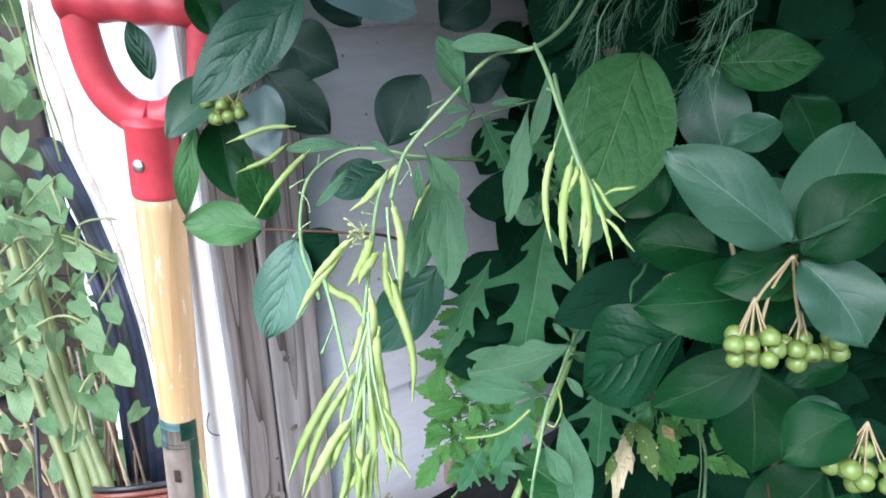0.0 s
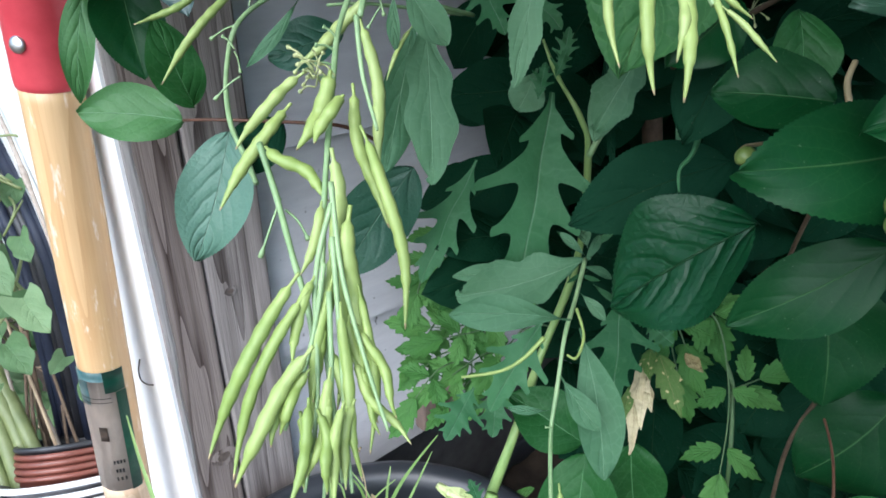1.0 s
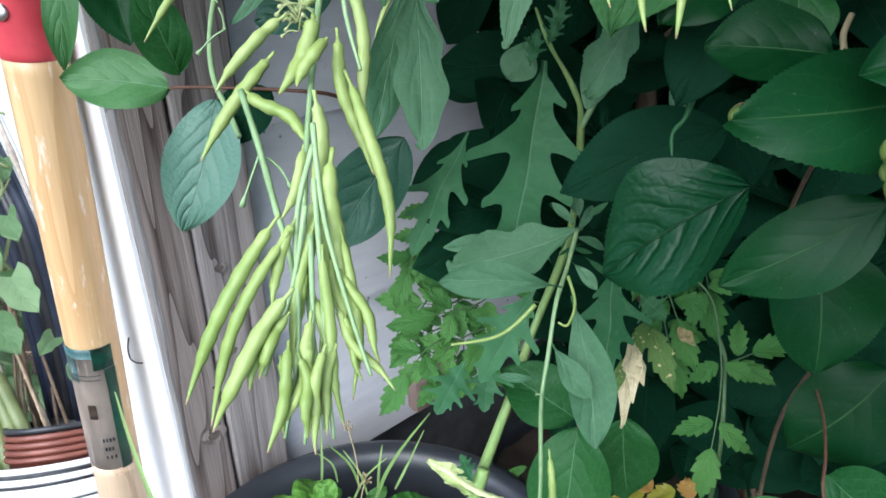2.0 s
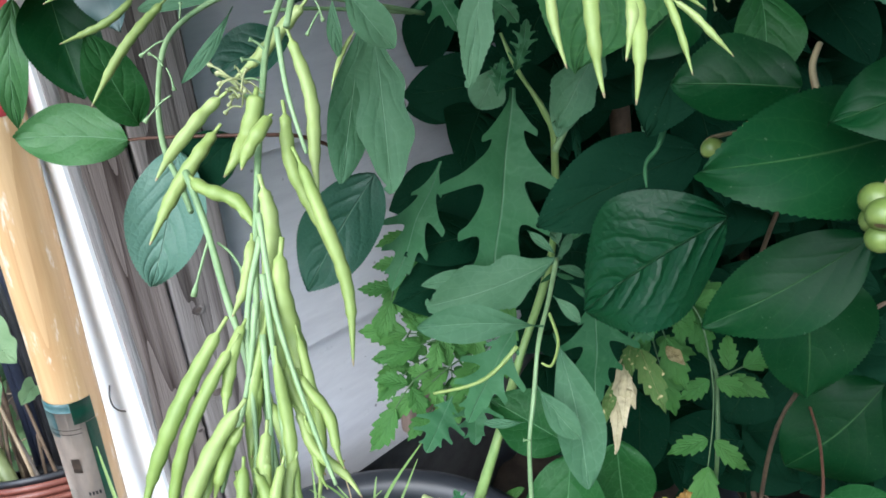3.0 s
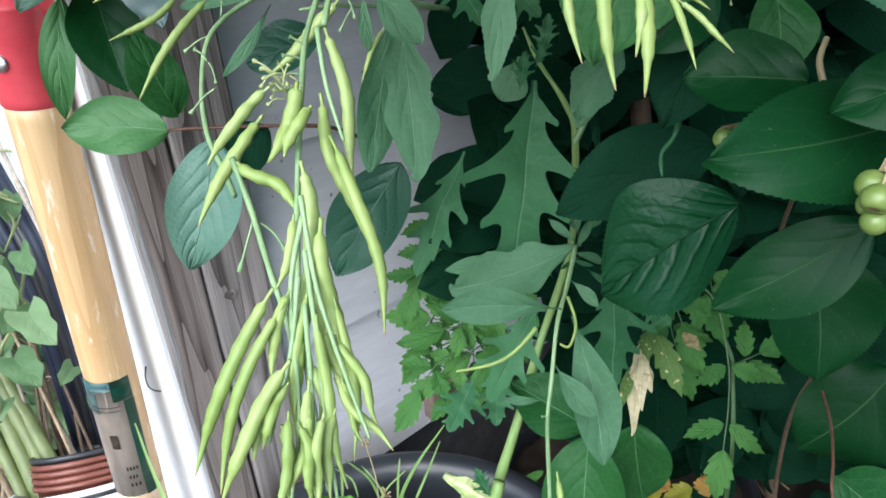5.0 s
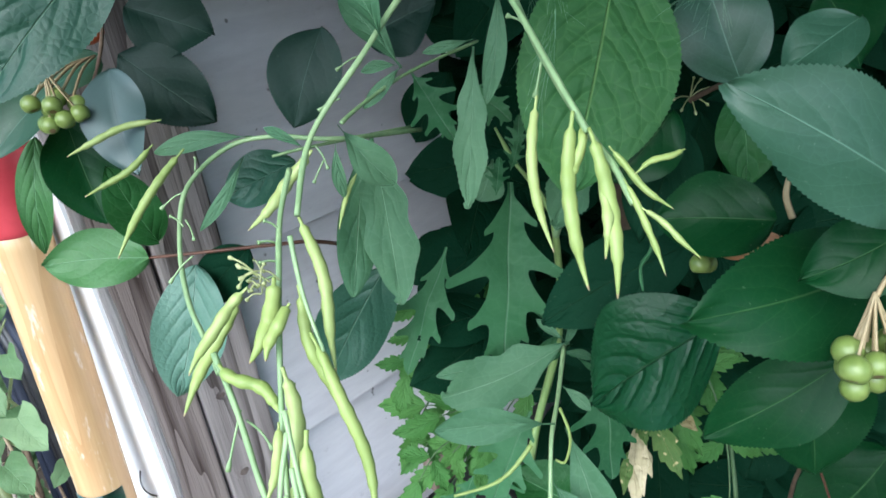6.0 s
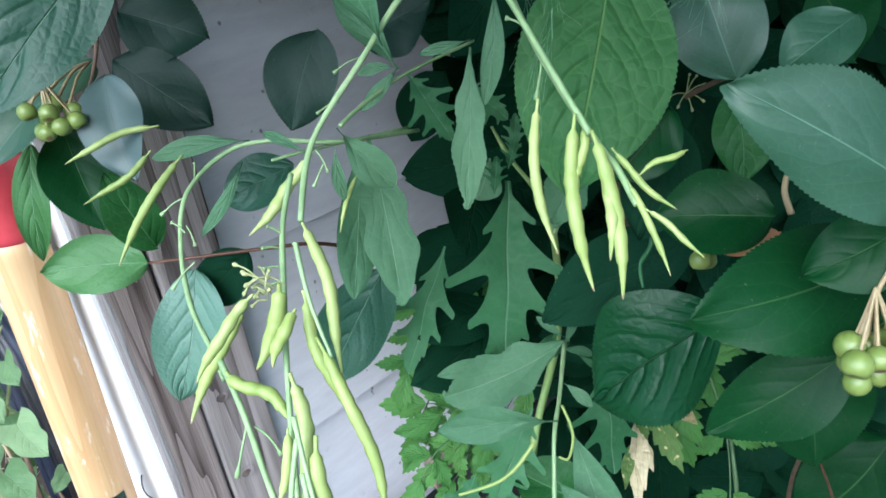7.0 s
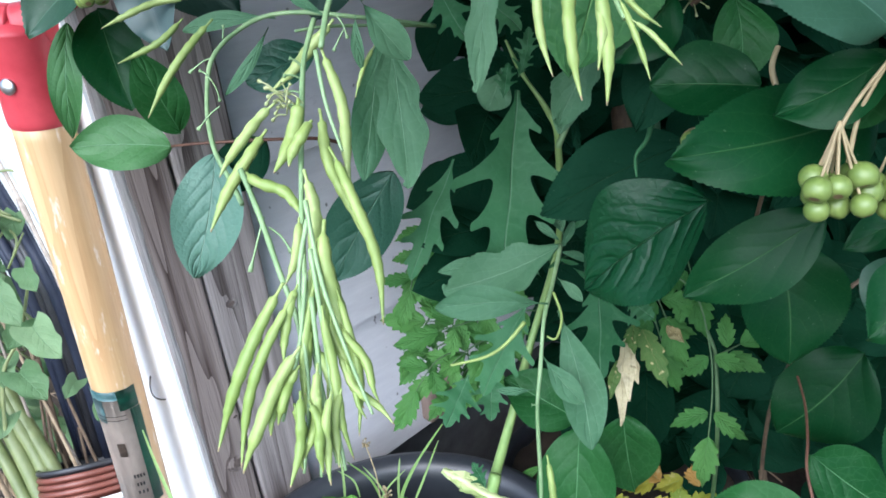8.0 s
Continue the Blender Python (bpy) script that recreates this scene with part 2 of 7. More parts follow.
M_STUB_LEAF = foliage("mustard_stub_pale", (0.30, 0.40, 0.13), (0.50, 0.56, 0.26), rough=0.55, relief=0.5, vein=(0.5, 0.55, 0.3), vein_mix=0.1)
M_STUB = plain("mustard_cut_stub", (0.34, 0.42, 0.16), (0.55, 0.58, 0.30), 120, 0.55)
BUD = plain("bud_pale_green", (0.26, 0.31, 0.11), (0.42, 0.43, 0.22), 200, 0.6)
POD_MAT = plain("seed_pod_green", (0.185, 0.265, 0.060), (0.290, 0.370, 0.108), 90, 0.5, bump=0.25)
POD_PALE = plain("seed_pod_pale", (0.235, 0.315, 0.082), (0.330, 0.405, 0.140), 90, 0.5, bump=0.25)
TOM_STEM = plain("tomato_stem_green", (0.0420, 0.0945, 0.0315), (0.0770, 0.1400, 0.0490), 150, 0.6)
TWIG_RED = plain("twig_red_brown", (0.060, 0.024, 0.013), (0.125, 0.056, 0.030), 200, 0.6)
RUST = plain("withered_leaf_rust", (0.085, 0.024, 0.010), (0.250, 0.085, 0.032), 420, 0.85, bump=1.0)
TWIG_BROWN = plain("twig_brown", (0.07, 0.045, 0.028), (0.15, 0.10, 0.06), 200, 0.75)
TWIG_PALE = plain("berry_stalk_tan", (0.26, 0.20, 0.10), (0.38, 0.31, 0.17), 200, 0.6)
BERRY = plain("berry_unripe_green", (0.105, 0.165, 0.030), (0.185, 0.245, 0.062), 160, 0.36)
BERRY_EYE = plain("berry_eye_brown", (0.10, 0.07, 0.03), (0.18, 0.12, 0.06), 300, 0.8)
ORANGE = plain("orange_petal", (0.62, 0.28, 0.12), (0.78, 0.42, 0.22), 120, 0.6)
BRICK_RED = plain("orange_fruit", (0.50, 0.06, 0.02), (0.65, 0.12, 0.03), 80, 0.4)
OLD_WOOD = timber("weathered_board_wood", (0.0568, 0.0372, 0.0310), (0.2789, 0.2273, 0.2040), ring=9.0, grain=1.25, along=0.07, streaks=1.0)
BACKING_WOOD = timber("dark_backing_wood", (0.035, 0.027, 0.022), (0.11, 0.088, 0.075), ring=5.0)
OLD_WOOD_GREY = timber("weathered_board_grey", (0.0781, 0.0619, 0.0560), (0.3712, 0.3256, 0.3061), ring=7.0, grain=1.1, along=0.06, streaks=1.2)
WHITE_PAINT = plain("white_wall_paint", (0.72, 0.72, 0.715), (0.80, 0.80, 0.79), 40, 0.7, bump=0.1)
SIDING = plain("grey_white_siding_paint", (0.62, 0.61, 0.635), (0.73, 0.72, 0.74), 26, 0.55, bump=0.45, stretch=(1, 1, 5))
dn, dl = SIDING.node_tree.nodes, SIDING.node_tree.links
dirt = ramp(dn, dl, noise_of(dn, dl, stretched(dn, dl, 1, 1, 1.6), 42.0, 9.0, 0.78), [(0.60, (0, 0, 0)), (0.72, (1, 1, 1))])
siding_base = dn["Principled BSDF"].inputs["Base Color"]
dl.new(mixed(dn, dl, math_node(dn, dl, "MULTIPLY", dirt, 0.42), siding_base.links[0].from_socket, (0.30, 0.285, 0.29)), siding_base)
specks = node(dn, "ShaderNodeTexVoronoi", Scale=95.0)
dl.new(stretched(dn, dl, 1, 1, 0.8), specks.inputs["Vector"])
chosen = ramp(dn, dl, noise_of(dn, dl, stretched(dn, dl, 1, 1, 1), 60.0, 2.0), [(0.56, (0, 0, 0)), (0.60, (1, 1, 1))])
fly_spot = ramp(dn, dl, specks.outputs["Distance"], [(0.10, (1, 1, 1)), (0.16, (0, 0, 0))])
dl.new(mixed(dn, dl, math_node(dn, dl, "MULTIPLY", math_node(dn, dl, "MULTIPLY", fly_spot, chosen), 0.75), siding_base.links[0].from_socket, (0.10, 0.09, 0.085)), siding_base)
CONCRETE = plain("dark_foundation", (0.07, 0.07, 0.075), (0.14, 0.14, 0.145), 40, 0.85, bump=0.6)
# Soil colour darkened to carry the shade under the weeds.
SOIL = plain("garden_soil", (0.014, 0.010, 0.007), (0.050, 0.035, 0.023), 55, 0.95, bump=1.0)
MULCH = plain("straw_mulch", (0.022, 0.016, 0.011), (0.075, 0.052, 0.035), 45, 0.95, bump=1.0)
STRAW = plain("dry_stalk_tan", (0.24, 0.17, 0.10), (0.42, 0.32, 0.21), 90, 0.8)
CANE = plain("green_cane", (0.095, 0.130, 0.040), (0.20, 0.230, 0.088), 50, 0.45, stretch=(1, 1, 0.2))
BLACK = plain("black_plastic", (0.012, 0.012, 0.014), (0.028, 0.028, 0.032), 40, 0.42, bump=0.08)
BLACK_BLUE = plain("black_blue_pipe", (0.014, 0.018, 0.032), (0.03, 0.036, 0.06), 40, 0.5, bump=0.08, spec=0.25)
POT_BLACK = plain("pot_charcoal_plastic", (0.017, 0.019, 0.023), (0.031, 0.034, 0.041), 25, 0.36, bump=0.12)
# Grey painted for the shade in the gaps between the white pots.
POT_GAP = plain("pot_gap_shade_grey", (0.16, 0.16, 0.17), (0.32, 0.32, 0.33), 60, 0.6)
POT_WHITE = plain("white_pot_plastic", (0.66, 0.66, 0.66), (0.78, 0.78, 0.77), 40, 0.4, bump=0.08)
POT_RED = plain("red_brown_pot_plastic", (0.10, 0.030, 0.020), (0.19, 0.062, 0.042), 60, 0.4)
RED = plain("red_grip_plastic", (0.48, 0.040, 0.056), (0.60, 0.068, 0.086), 70, 0.42, bump=0.12)
STEEL = plain("rivet_steel", (0.50, 0.50, 0.50), (0.70, 0.70, 0.69), 120, 0.35, 1.0)
SOCKET = plain("socket_blue_grey_steel", (0.20, 0.24, 0.26), (0.34, 0.38, 0.40), 80, 0.5, 0.4)
SHAFT = timber("varnished_shaft_wood", (0.50, 0.30, 0.135), (0.78, 0.56, 0.31), rough=0.30, grain=0.5, bump=0.12, ring=5.0)
sn, sl = SHAFT.node_tree.nodes, SHAFT.node_tree.links
worn = ramp(sn, sl, noise_of(sn, sl, stretched(sn, sl, 1, 1, 0.22), 95.0, 4.0, 0.7), [(0.56, (0, 0, 0)), (0.64, (1, 1, 1))])
shaft_base = sn["Principled BSDF"].inputs["Base Color"]
sl.new(mixed(sn, sl, math_node(sn, sl, "MULTIPLY", worn, 0.75), shaft_base.links[0].from_socket, (0.80, 0.72, 0.60)), shaft_base)
SHAFT_BARE = timber("bare_shaft_wood", (0.46, 0.32, 0.20), (0.72, 0.56, 0.40), rough=0.6, grain=0.5, bump=0.2, ring=5.0)
STICKER = plain("worn_sticker_grey_brown", (0.34, 0.28, 0.235), (0.68, 0.59, 0.50), 60, 0.35, stretch=(1, 1, 0.3))
STICKER_TEAL = plain("sticker_teal_worn", (0.06, 0.20, 0.21), (0.30, 0.36, 0.34), 110, 0.35, stretch=(1, 1, 0.4))
STICKER_GREEN = plain("sticker_green", (0.018, 0.10, 0.062), (0.05, 0.17, 0.10), 90, 0.35)
STICKER_EMBLEM = plain("sticker_emblem_brown", (0.10, 0.07, 0.05), (0.16, 0.12, 0.09), 90, 0.5)
STICKER_PRINT = plain("sticker_print_black", (0.02, 0.02, 0.02), (0.05, 0.05, 0.05), 90, 0.6)
WIRE = plain("rusty_wire", (0.06, 0.05, 0.045), (0.14, 0.11, 0.09), 200, 0.6, 0.5)
DRY_VINE = plain("dry_vine_grey", (0.22, 0.18, 0.14), (0.38, 0.33, 0.28), 200, 0.85)
DILL = plain("dill_green", (0.12, 0.27, 0.13), (0.20, 0.37, 0.20), 200, 0.5)

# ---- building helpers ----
# A point by the camera's eye; leaves turned to it face the view.
EYE_SIDE = Vector((0.0, -0.05, 0.98))


def thing(name, at, label, category, kind="", group=""):
    ob = new(name)
    ob.location = at
    ob.empty_display_size = 0.02
    return tagged(ob, label, category, group, kind)


def link_mesh(name, me, mat, parent=None, label="", m=None):
    if mat and not me.materials:
        me.materials.append(mat)
    ob = new(name, me)
    if m is not None:
        ob.matrix_basis = m
    if parent is not None:
        ob.parent = parent
        base = Matrix.Translation(parent.location) if parent.parent is None else Matrix.Translation(parent.parent.location) @ parent.matrix_basis
        if parent.parent is None:
            base = parent.matrix_basis
        ob.matrix_basis = base.inverted() @ (m if m is not None else Matrix())
    if label:
        ob["label"] = label
    return ob


def part(name, bm, mat, parent=None, label="", m=None, smooth=True):
    me = bpy.data.meshes.new(name)
    bmesh.ops.recalc_face_normals(bm, faces=bm.faces)
    bm.to_mesh(me)
    bm.free()
    if smooth:
        me.polygons.foreach_set("use_smooth", [True] * len(me.polygons))
    return link_mesh(name, me, mat, parent, label, m)


def block(x0, x1, y0, y1, z0, z1, bevel=0.002, segments=2):
    bm = bmesh.new()
    bmesh.ops.create_cube(bm, size=1.0)
    for v in bm.verts:
        v.co = Vector(((x0 + x1) / 2 + v.co.x * (x1 - x0), (y0 + y1) / 2 + v.co.y * (y1 - y0), (z0 + z1) / 2 + v.co.z * (z1 - z0)))
    if bevel:
        bmesh.ops.bevel(bm, geom=bm.edges, offset=bevel, segments=segments, affect="EDGES", profile=0.5)
    return bm


def curve_points(points, steps=6):
    """Catmull-Rom through the points."""
    pts = [Vector(p) for p in points]
    if len(pts) == 2:
        return [pts[0].lerp(pts[1], i / steps) for i in range(steps + 1)]
    out = []
    for i in range(len(pts) - 1):
        a, b, c, d = pts[max(i - 1, 0)], pts[i], pts[i + 1], pts[min(i + 2, len(pts) - 1)]
        for s in range(steps):
            t = s / steps
            out.append(0.5 * (2 * b + (c - a) * t + (2 * a - 5 * b + 4 * c - d) * t * t + (3 * b - a - 3 * c + d) * t ** 3))
    out.append(pts[-1])
    return out


def sweep(bm, pts, radii, sides=8, flat=1.0, cap=True):
    """A tube along the points into bm; flat squeezes it across."""
    up = Vector((0.3, 0.2, 1.0)).normalized()
    rings = []
    for i, p in enumerate(pts):
        ahead = (pts[min(i + 1, len(pts) - 1)] - pts[max(i - 1, 0)]).normalized()
        one = ahead.cross(up)
        one = one.normalized() if one.length > 1e-4 else Vector((1, 0, 0))
        two = ahead.cross(one).normalized()
        up = one.cross(ahead).normalized()
        r = radii(i / (len(pts) - 1)) if callable(radii) else radii
        rings.append([bm.verts.new(p + one * r * math.cos(math.tau * k / sides) + two * r * flat * math.sin(math.tau * k / sides)) for k in range(sides)])
    for a, b in zip(rings, rings[1:]):
        for k in range(sides):
            bm.faces.new((a[k], a[(k + 1) % sides], b[(k + 1) % sides], b[k]))
    if cap:
        bm.faces.new(rings[0])
        bm.faces.new(rings[-1])
    return bm


def lathe(bm, profile, sides=64):
    """Turns (radius, height) pairs about z."""
    rings = [[bm.verts.new((r * math.cos(math.tau * k / sides), r * math.sin(math.tau * k / sides), z)) for k in range(sides)] for r, z in profile]
    for a, b in zip(rings, rings[1:]):
        for k in range(sides):
            bm.faces.new((a[k], a[(k + 1) % sides], b[(k + 1) % sides], b[k]))
    return bm


def half_width(shape, u):
    """Half the leaf's width at u along it, as a part of its greatest, and how far that edge is drawn to the tip."""
    lean = 0.0
    if shape == "ovate":
        w = max(1 - ((0.48 - u) / 0.48) ** 2.1, 0) ** 0.66 if u < 0.48 else max(1 - ((u - 0.48) / 0.52) ** 2.0, 0) ** 0.90
    elif shape == "blade":
        w = 0.06 + 0.94 * max(math.sin(math.pi * min(1, (u - 0.10) / 0.90) ** 1.25), 0) ** 0.8 if u > 0.10 else 0.07
    elif shape == "sinuate":
        w = 0.06 + 0.94 * max(math.sin(math.pi * min(1, (u - 0.08) / 0.92) ** 1.15), 0) ** 0.8 if u > 0.08 else 0.07
        w *= 1 + 0.30 * math.sin(math.tau * (3.3 * u + 0.1)) * min(1, 3 * u) * (1 - u)
        lean = 0.10 * w
    elif shape == "heart":
        w = max(math.sin(math.pi * (0.20 + 0.80 * u) ** 0.9), 0) ** 0.62
        lean = -0.26 * w * max(0, 1 - u * 3.0)
    elif shape == "vine":
        w = max(math.sin(math.pi * (0.22 + 0.78 * u) ** 0.85), 0) ** 0.7 * (1.0 + 0.11 * math.cos(math.tau * (u - 0.16) * 1.9))
        lean = -0.26 * w * max(0, 1 - u * 3.0)
    elif shape == "round":
        w = max(math.sin(math.pi * u ** 1.05), 0) ** 0.55
    elif shape == "tom":
        notch = (4.6 * u + 0.2) % 1.0
        w = max(math.sin(math.pi * (0.05 + 0.95 * u) ** 0.60), 0) ** 1.05 * (0.70 + 0.30 * (notch / 0.7 if notch < 0.7 else (1 - notch) / 0.3) ** 0.8)
        lean = 0.20 * w
    elif shape == "dry":
        w = max(math.sin(math.pi * u ** 0.8), 0) ** 0.8 * (0.92 + 0.08 * math.sin(u * 11 + 2))
    else:
        w = min(1, 0.25 + 3 * u) * (1 - u) ** 0.5
    return w, lean


def leaf_mesh(length, width, shape="ovate", teeth=0.018, nu=72, nv=8, curl=0.12, fold=0.12, seed=0):
    rnd = random.Random(seed)
    k1, k2, k3 = rnd.uniform(0, 9), rnd.uniform(0, 9), rnd.uniform(-1, 1)
    crumple = 0.30 if shape == "dry" else 0.0
    verts, uvs, faces = [], [], []
    for i in range(nu + 1):
        u = i / nu
        w, lean = half_width(shape, u)
        tooth = (teeth if i % 2 else -teeth) * (0.35 + 0.65 * w) if 0.05 < u < 0.985 else 0.0
        w_other = half_width(shape, min(1, u * 1.0 + 0.05))[0] if shape == "sinuate" and u < 0.95 else w
        for j in range(nv + 1):
            v = 2 * j / nv - 1
            x = v * ((w if v < 0 else w_other) + (tooth if abs(v) > 0.99 else 0.0)) * width / 2 * (1 + 0.05 * k3 * (1 if v > 0 else -1))
            y = length * (u + lean * abs(v) * width / length * 1.6 + (0.008 if i % 2 and abs(v) > 0.99 else 0) * (teeth > 0.01))
            z = -curl * length * (u - 0.25) ** 2 + fold * abs(x)
            z += width * 0.07 * math.sin(6 * u + k1 + 2 * v) * abs(v) + width * 0.03 * math.sin(11 * u + k2) * v
            if crumple:
                z += crumple * width * (noise.noise((x * 160 + k1, y * 90, k2)) + 0.4 * noise.noise((x * 420, y * 420, k1)))
                x += 0.3 * crumple * width * noise.noise((y * 150, k2, x * 150))
            verts.append((x + 0.05 * length * k3 * math.sin(math.pi * u), y, z))
            uvs.append((j / nv, u))
    n = nv + 1
    for i in range(nu):
        for j in range(nv):
            faces.append((i * n + j, i * n + j + 1, (i + 1) * n + j + 1, (i + 1) * n + j))
    me = bpy.data.meshes.new("leaf")
    me.from_pydata(verts, [], faces)
    layer = me.uv_layers.new(name="UVMap")
    flat = [c for f in faces for q in f for c in uvs[q]]
    layer.data.foreach_set("uv", flat)
    me.polygons.foreach_set("use_smooth", [True] * len(faces))
    return me


def lobed_mesh(length, width, seed, curl=0.12, fold=0.12):
    """A cut leaf on one bent surface: a broad blade whose margins run out into blunt lobes, drawn to the tip, with round bays between them."""
    rnd = random.Random(seed)
    k1, k2 = rnd.uniform(0, 9), rnd.uniform(0, 9)
    verts, uvs, faces = [], [], []
    cols = 7

    def blade(m):
        return 0.06 + 0.36 * max(math.sin(math.pi * min(1, max(0, (m - 0.05) / 1.0)) ** 0.9), 0) ** 0.8 if m < 0.97 else 0.05

    for s in (-1, 1):
        margin = [(0.0, 0.05, 0.0), (0.07, 0.07, 0.07)]
        for place, size, half in ((0.19, 0.48, 0.035), (0.38, 1.0, 0.060), (0.61, 0.80, 0.055), (0.80, 0.42, 0.035)):
            p = place + 0.03 * s + rnd.uniform(-0.025, 0.025)
            w = size * rnd.uniform(0.82, 1.08)
            d = 0.10 * w
            margin += [(p - half * 1.35, blade(p - half) * 0.92, p - half * 1.2), (p - half * 0.7, blade(p) + 0.45 * (w - blade(p)), p + 0.35 * d), (p - half * 0.25, w * 0.97, p + d * 0.95),
                       (p + half * 0.25, w * 0.96, p + d + half * 0.75), (p + half * 0.7, blade(p) + 0.42 * (w - blade(p)), p + half + 0.45 * d), (p + half * 1.3, blade(p + half) * 0.86, p + half * 1.5)]
        margin += [(0.92, 0.20, 0.93), (0.97, 0.09, 0.98), (1.0, 0.0, 1.0)]
        rail = curve_points([Vector(q) for q in margin], 5)
        first = len(verts)
        for m, w, y in rail:
            for j in range(cols + 1):
                v = j / cols
                x, u = s * v * w * width / 2, m + (y - m) * v
                z = -curl * length * (u - 0.25) ** 2 + fold * abs(x) + 0.07 * width * math.sin(6 * u + k1 + 3 * x / width) * min(1, 3 * abs(x) / width) + 0.04 * width * math.sin(13 * u + k2 + 4 * x / width)
                verts.append((x, u * length, z))
                uvs.append((0.5 + 0.5 * s * v * min(1, w), u))
        for i in range(len(rail) - 1):
            for j in range(cols):
                q = first + i * (cols + 1) + j
                quad = (q, q + 1, q + cols + 2, q + cols + 1)
                faces.append(quad if s > 0 else quad[::-1])
    me = bpy.data.meshes.new("leaf")
    me.from_pydata(verts, [], faces)
    me.uv_layers.new(name="UVMap").data.foreach_set("uv", [c for q in faces for k in q for c in uvs[k]])
    me.polygons.foreach_set("use_smooth", [True] * len(faces))
    return me


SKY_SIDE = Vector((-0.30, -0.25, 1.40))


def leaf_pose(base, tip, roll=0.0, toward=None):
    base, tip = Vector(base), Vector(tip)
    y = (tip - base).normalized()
    face = (toward or EYE_SIDE) - (base + tip) / 2
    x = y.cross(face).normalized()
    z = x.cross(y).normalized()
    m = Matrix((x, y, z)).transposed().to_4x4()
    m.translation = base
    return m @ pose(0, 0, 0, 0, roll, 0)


leaf_count = [0]


def leaf_on(plant, base, tip, width, mat=None, roll=0.0, shape="ovate", teeth=None, name="leaf", toward=None, fine=True, label=""):
    leaf_count[0] += 1
    rnd = random.Random(leaf_count[0] * 7 + 3)
    length = (Vector(tip) - Vector(base)).length
    if teeth is None:
        teeth = {"ovate": 0.014, "tom": 0.0, "lobed": 0.02, "dry": 0.03}.get(shape, 0.0)
    if shape == "lobed":
        me = lobed_mesh(length, width, leaf_count[0], rnd.uniform(0.05, 0.25), rnd.uniform(0.0, 0.3))
    else:
        me = leaf_mesh(length, width, shape, teeth, 84 if shape == "ovate" and fine else 46 if fine else 20, (12 if shape == "ovate" else 10) if fine else 6, rnd.uniform(0.04, 0.30), rnd.uniform(0.03, 0.34), leaf_count[0])
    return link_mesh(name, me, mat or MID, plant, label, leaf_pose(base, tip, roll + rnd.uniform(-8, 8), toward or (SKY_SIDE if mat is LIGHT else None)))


def stem_on(plant, name, points, r0, r1, mat):
    pts = curve_points(points)
    bm = sweep(bmesh.new(), pts, lambda u: r0 + (r1 - r0) * u + 0.06 * r0 * math.sin(u * 37), 8)
    return part(name, bm, mat, plant)


pod_count = [0]


def pod_on(plant, base, tip, r, bend=0.05):
    """A seed pod: thin stalk, a body swollen over its seeds, a drawn-out beak."""
    pod_count[0] += 1
    rnd = random.Random(pod_count[0])
    base, tip = Vector(base), Vector(tip)
    along = tip - base
    aside = along.cross(Vector((0.2, 1, 0.3))).normalized() * along.length * (bend * rnd.choice((-1, 1)) + rnd.uniform(-0.03, 0.03))
    n, beads, phase = 36, max(2.5, along.length / 0.0075) * rnd.uniform(0.85, 1.15), rnd.uniform(0, 6)
    wave = along.cross(aside).normalized() * r * 0.5
    pts = [base + along * (i / n) + aside * math.sin(math.pi * i / n) + wave * math.sin(9 * i / n + phase) for i in range(n + 1)]

    def radius(u):
        if u < 0.10:
            return r * 0.24
        if u > 0.80:
            return r * (0.42 * ((1 - u) / 0.20) ** 0.8 + 0.08)
        s = (u - 0.10) / 0.70
        body = max(math.sin(math.pi * (0.07 + 0.86 * s)), 0) ** 0.24
        return r * max(0.30, body * (0.91 + 0.07 * math.sin(beads * math.tau * s + phase) + 0.03 * math.sin(23 * s + 2 * phase)))

    pod = part("seed_pod", sweep(bmesh.new(), pts, radius, 10, 0.86), POD_PALE if pod_count[0] % 3 == 0 else POD_MAT, plant)
    pod.data.materials.append(TWIG_PALE)
    end = len(pod.data.polygons) - 2
    for k in list(range(end - 10, end)) + [end + 1]:
        pod.data.polygons[k].material_index = 1
    return pod


def stalk_on(plant, base, tip):
    """A bare pod stalk with the little knob that the pod leaves."""
    pts = curve_points([base, Vector(base).lerp(Vector(tip), 0.5) + Vector((0.04, 0, 0.10)) * (Vector(tip) - Vector(base)).length, tip], 5)
    return part("bare_pod_stalk", sweep(bmesh.new(), pts, lambda u: 0.00034 if u < 0.86 else 0.00074, 7), M_STEM, plant)


def bud_on(plant, base, tip):
    """A withered flower's stalk with a pale round bud."""
    pts = curve_points([base, base.lerp(tip, 0.5) + Vector((0, 0, 0.001)), tip], 6)
    return part("bud", sweep(bmesh.new(), pts, lambda u: 0.00025 if u < 0.80 else 0.0007 * math.sin(math.pi * min(0.97, (u - 0.74) / 0.27)), 7), BUD, plant)


def stub_on(plant, points):
    """The torn foot of a broken side shoot: flat, ragged at its end."""
    pts = curve_points(points, 8)

    def radius(u):
        torn = 0.35 + 0.65 * min(1, u * 6)
        return (0.0040 - 0.0014 * u) * torn * (1 + 0.22 * math.sin(31 * u) * (1 - u) + 0.12 * math.sin(57 * u))

    return part("cut_stub", sweep(bmesh.new(), pts, radius, 9, 0.55), M_STUB, plant, "pale torn foot of a side shoot")


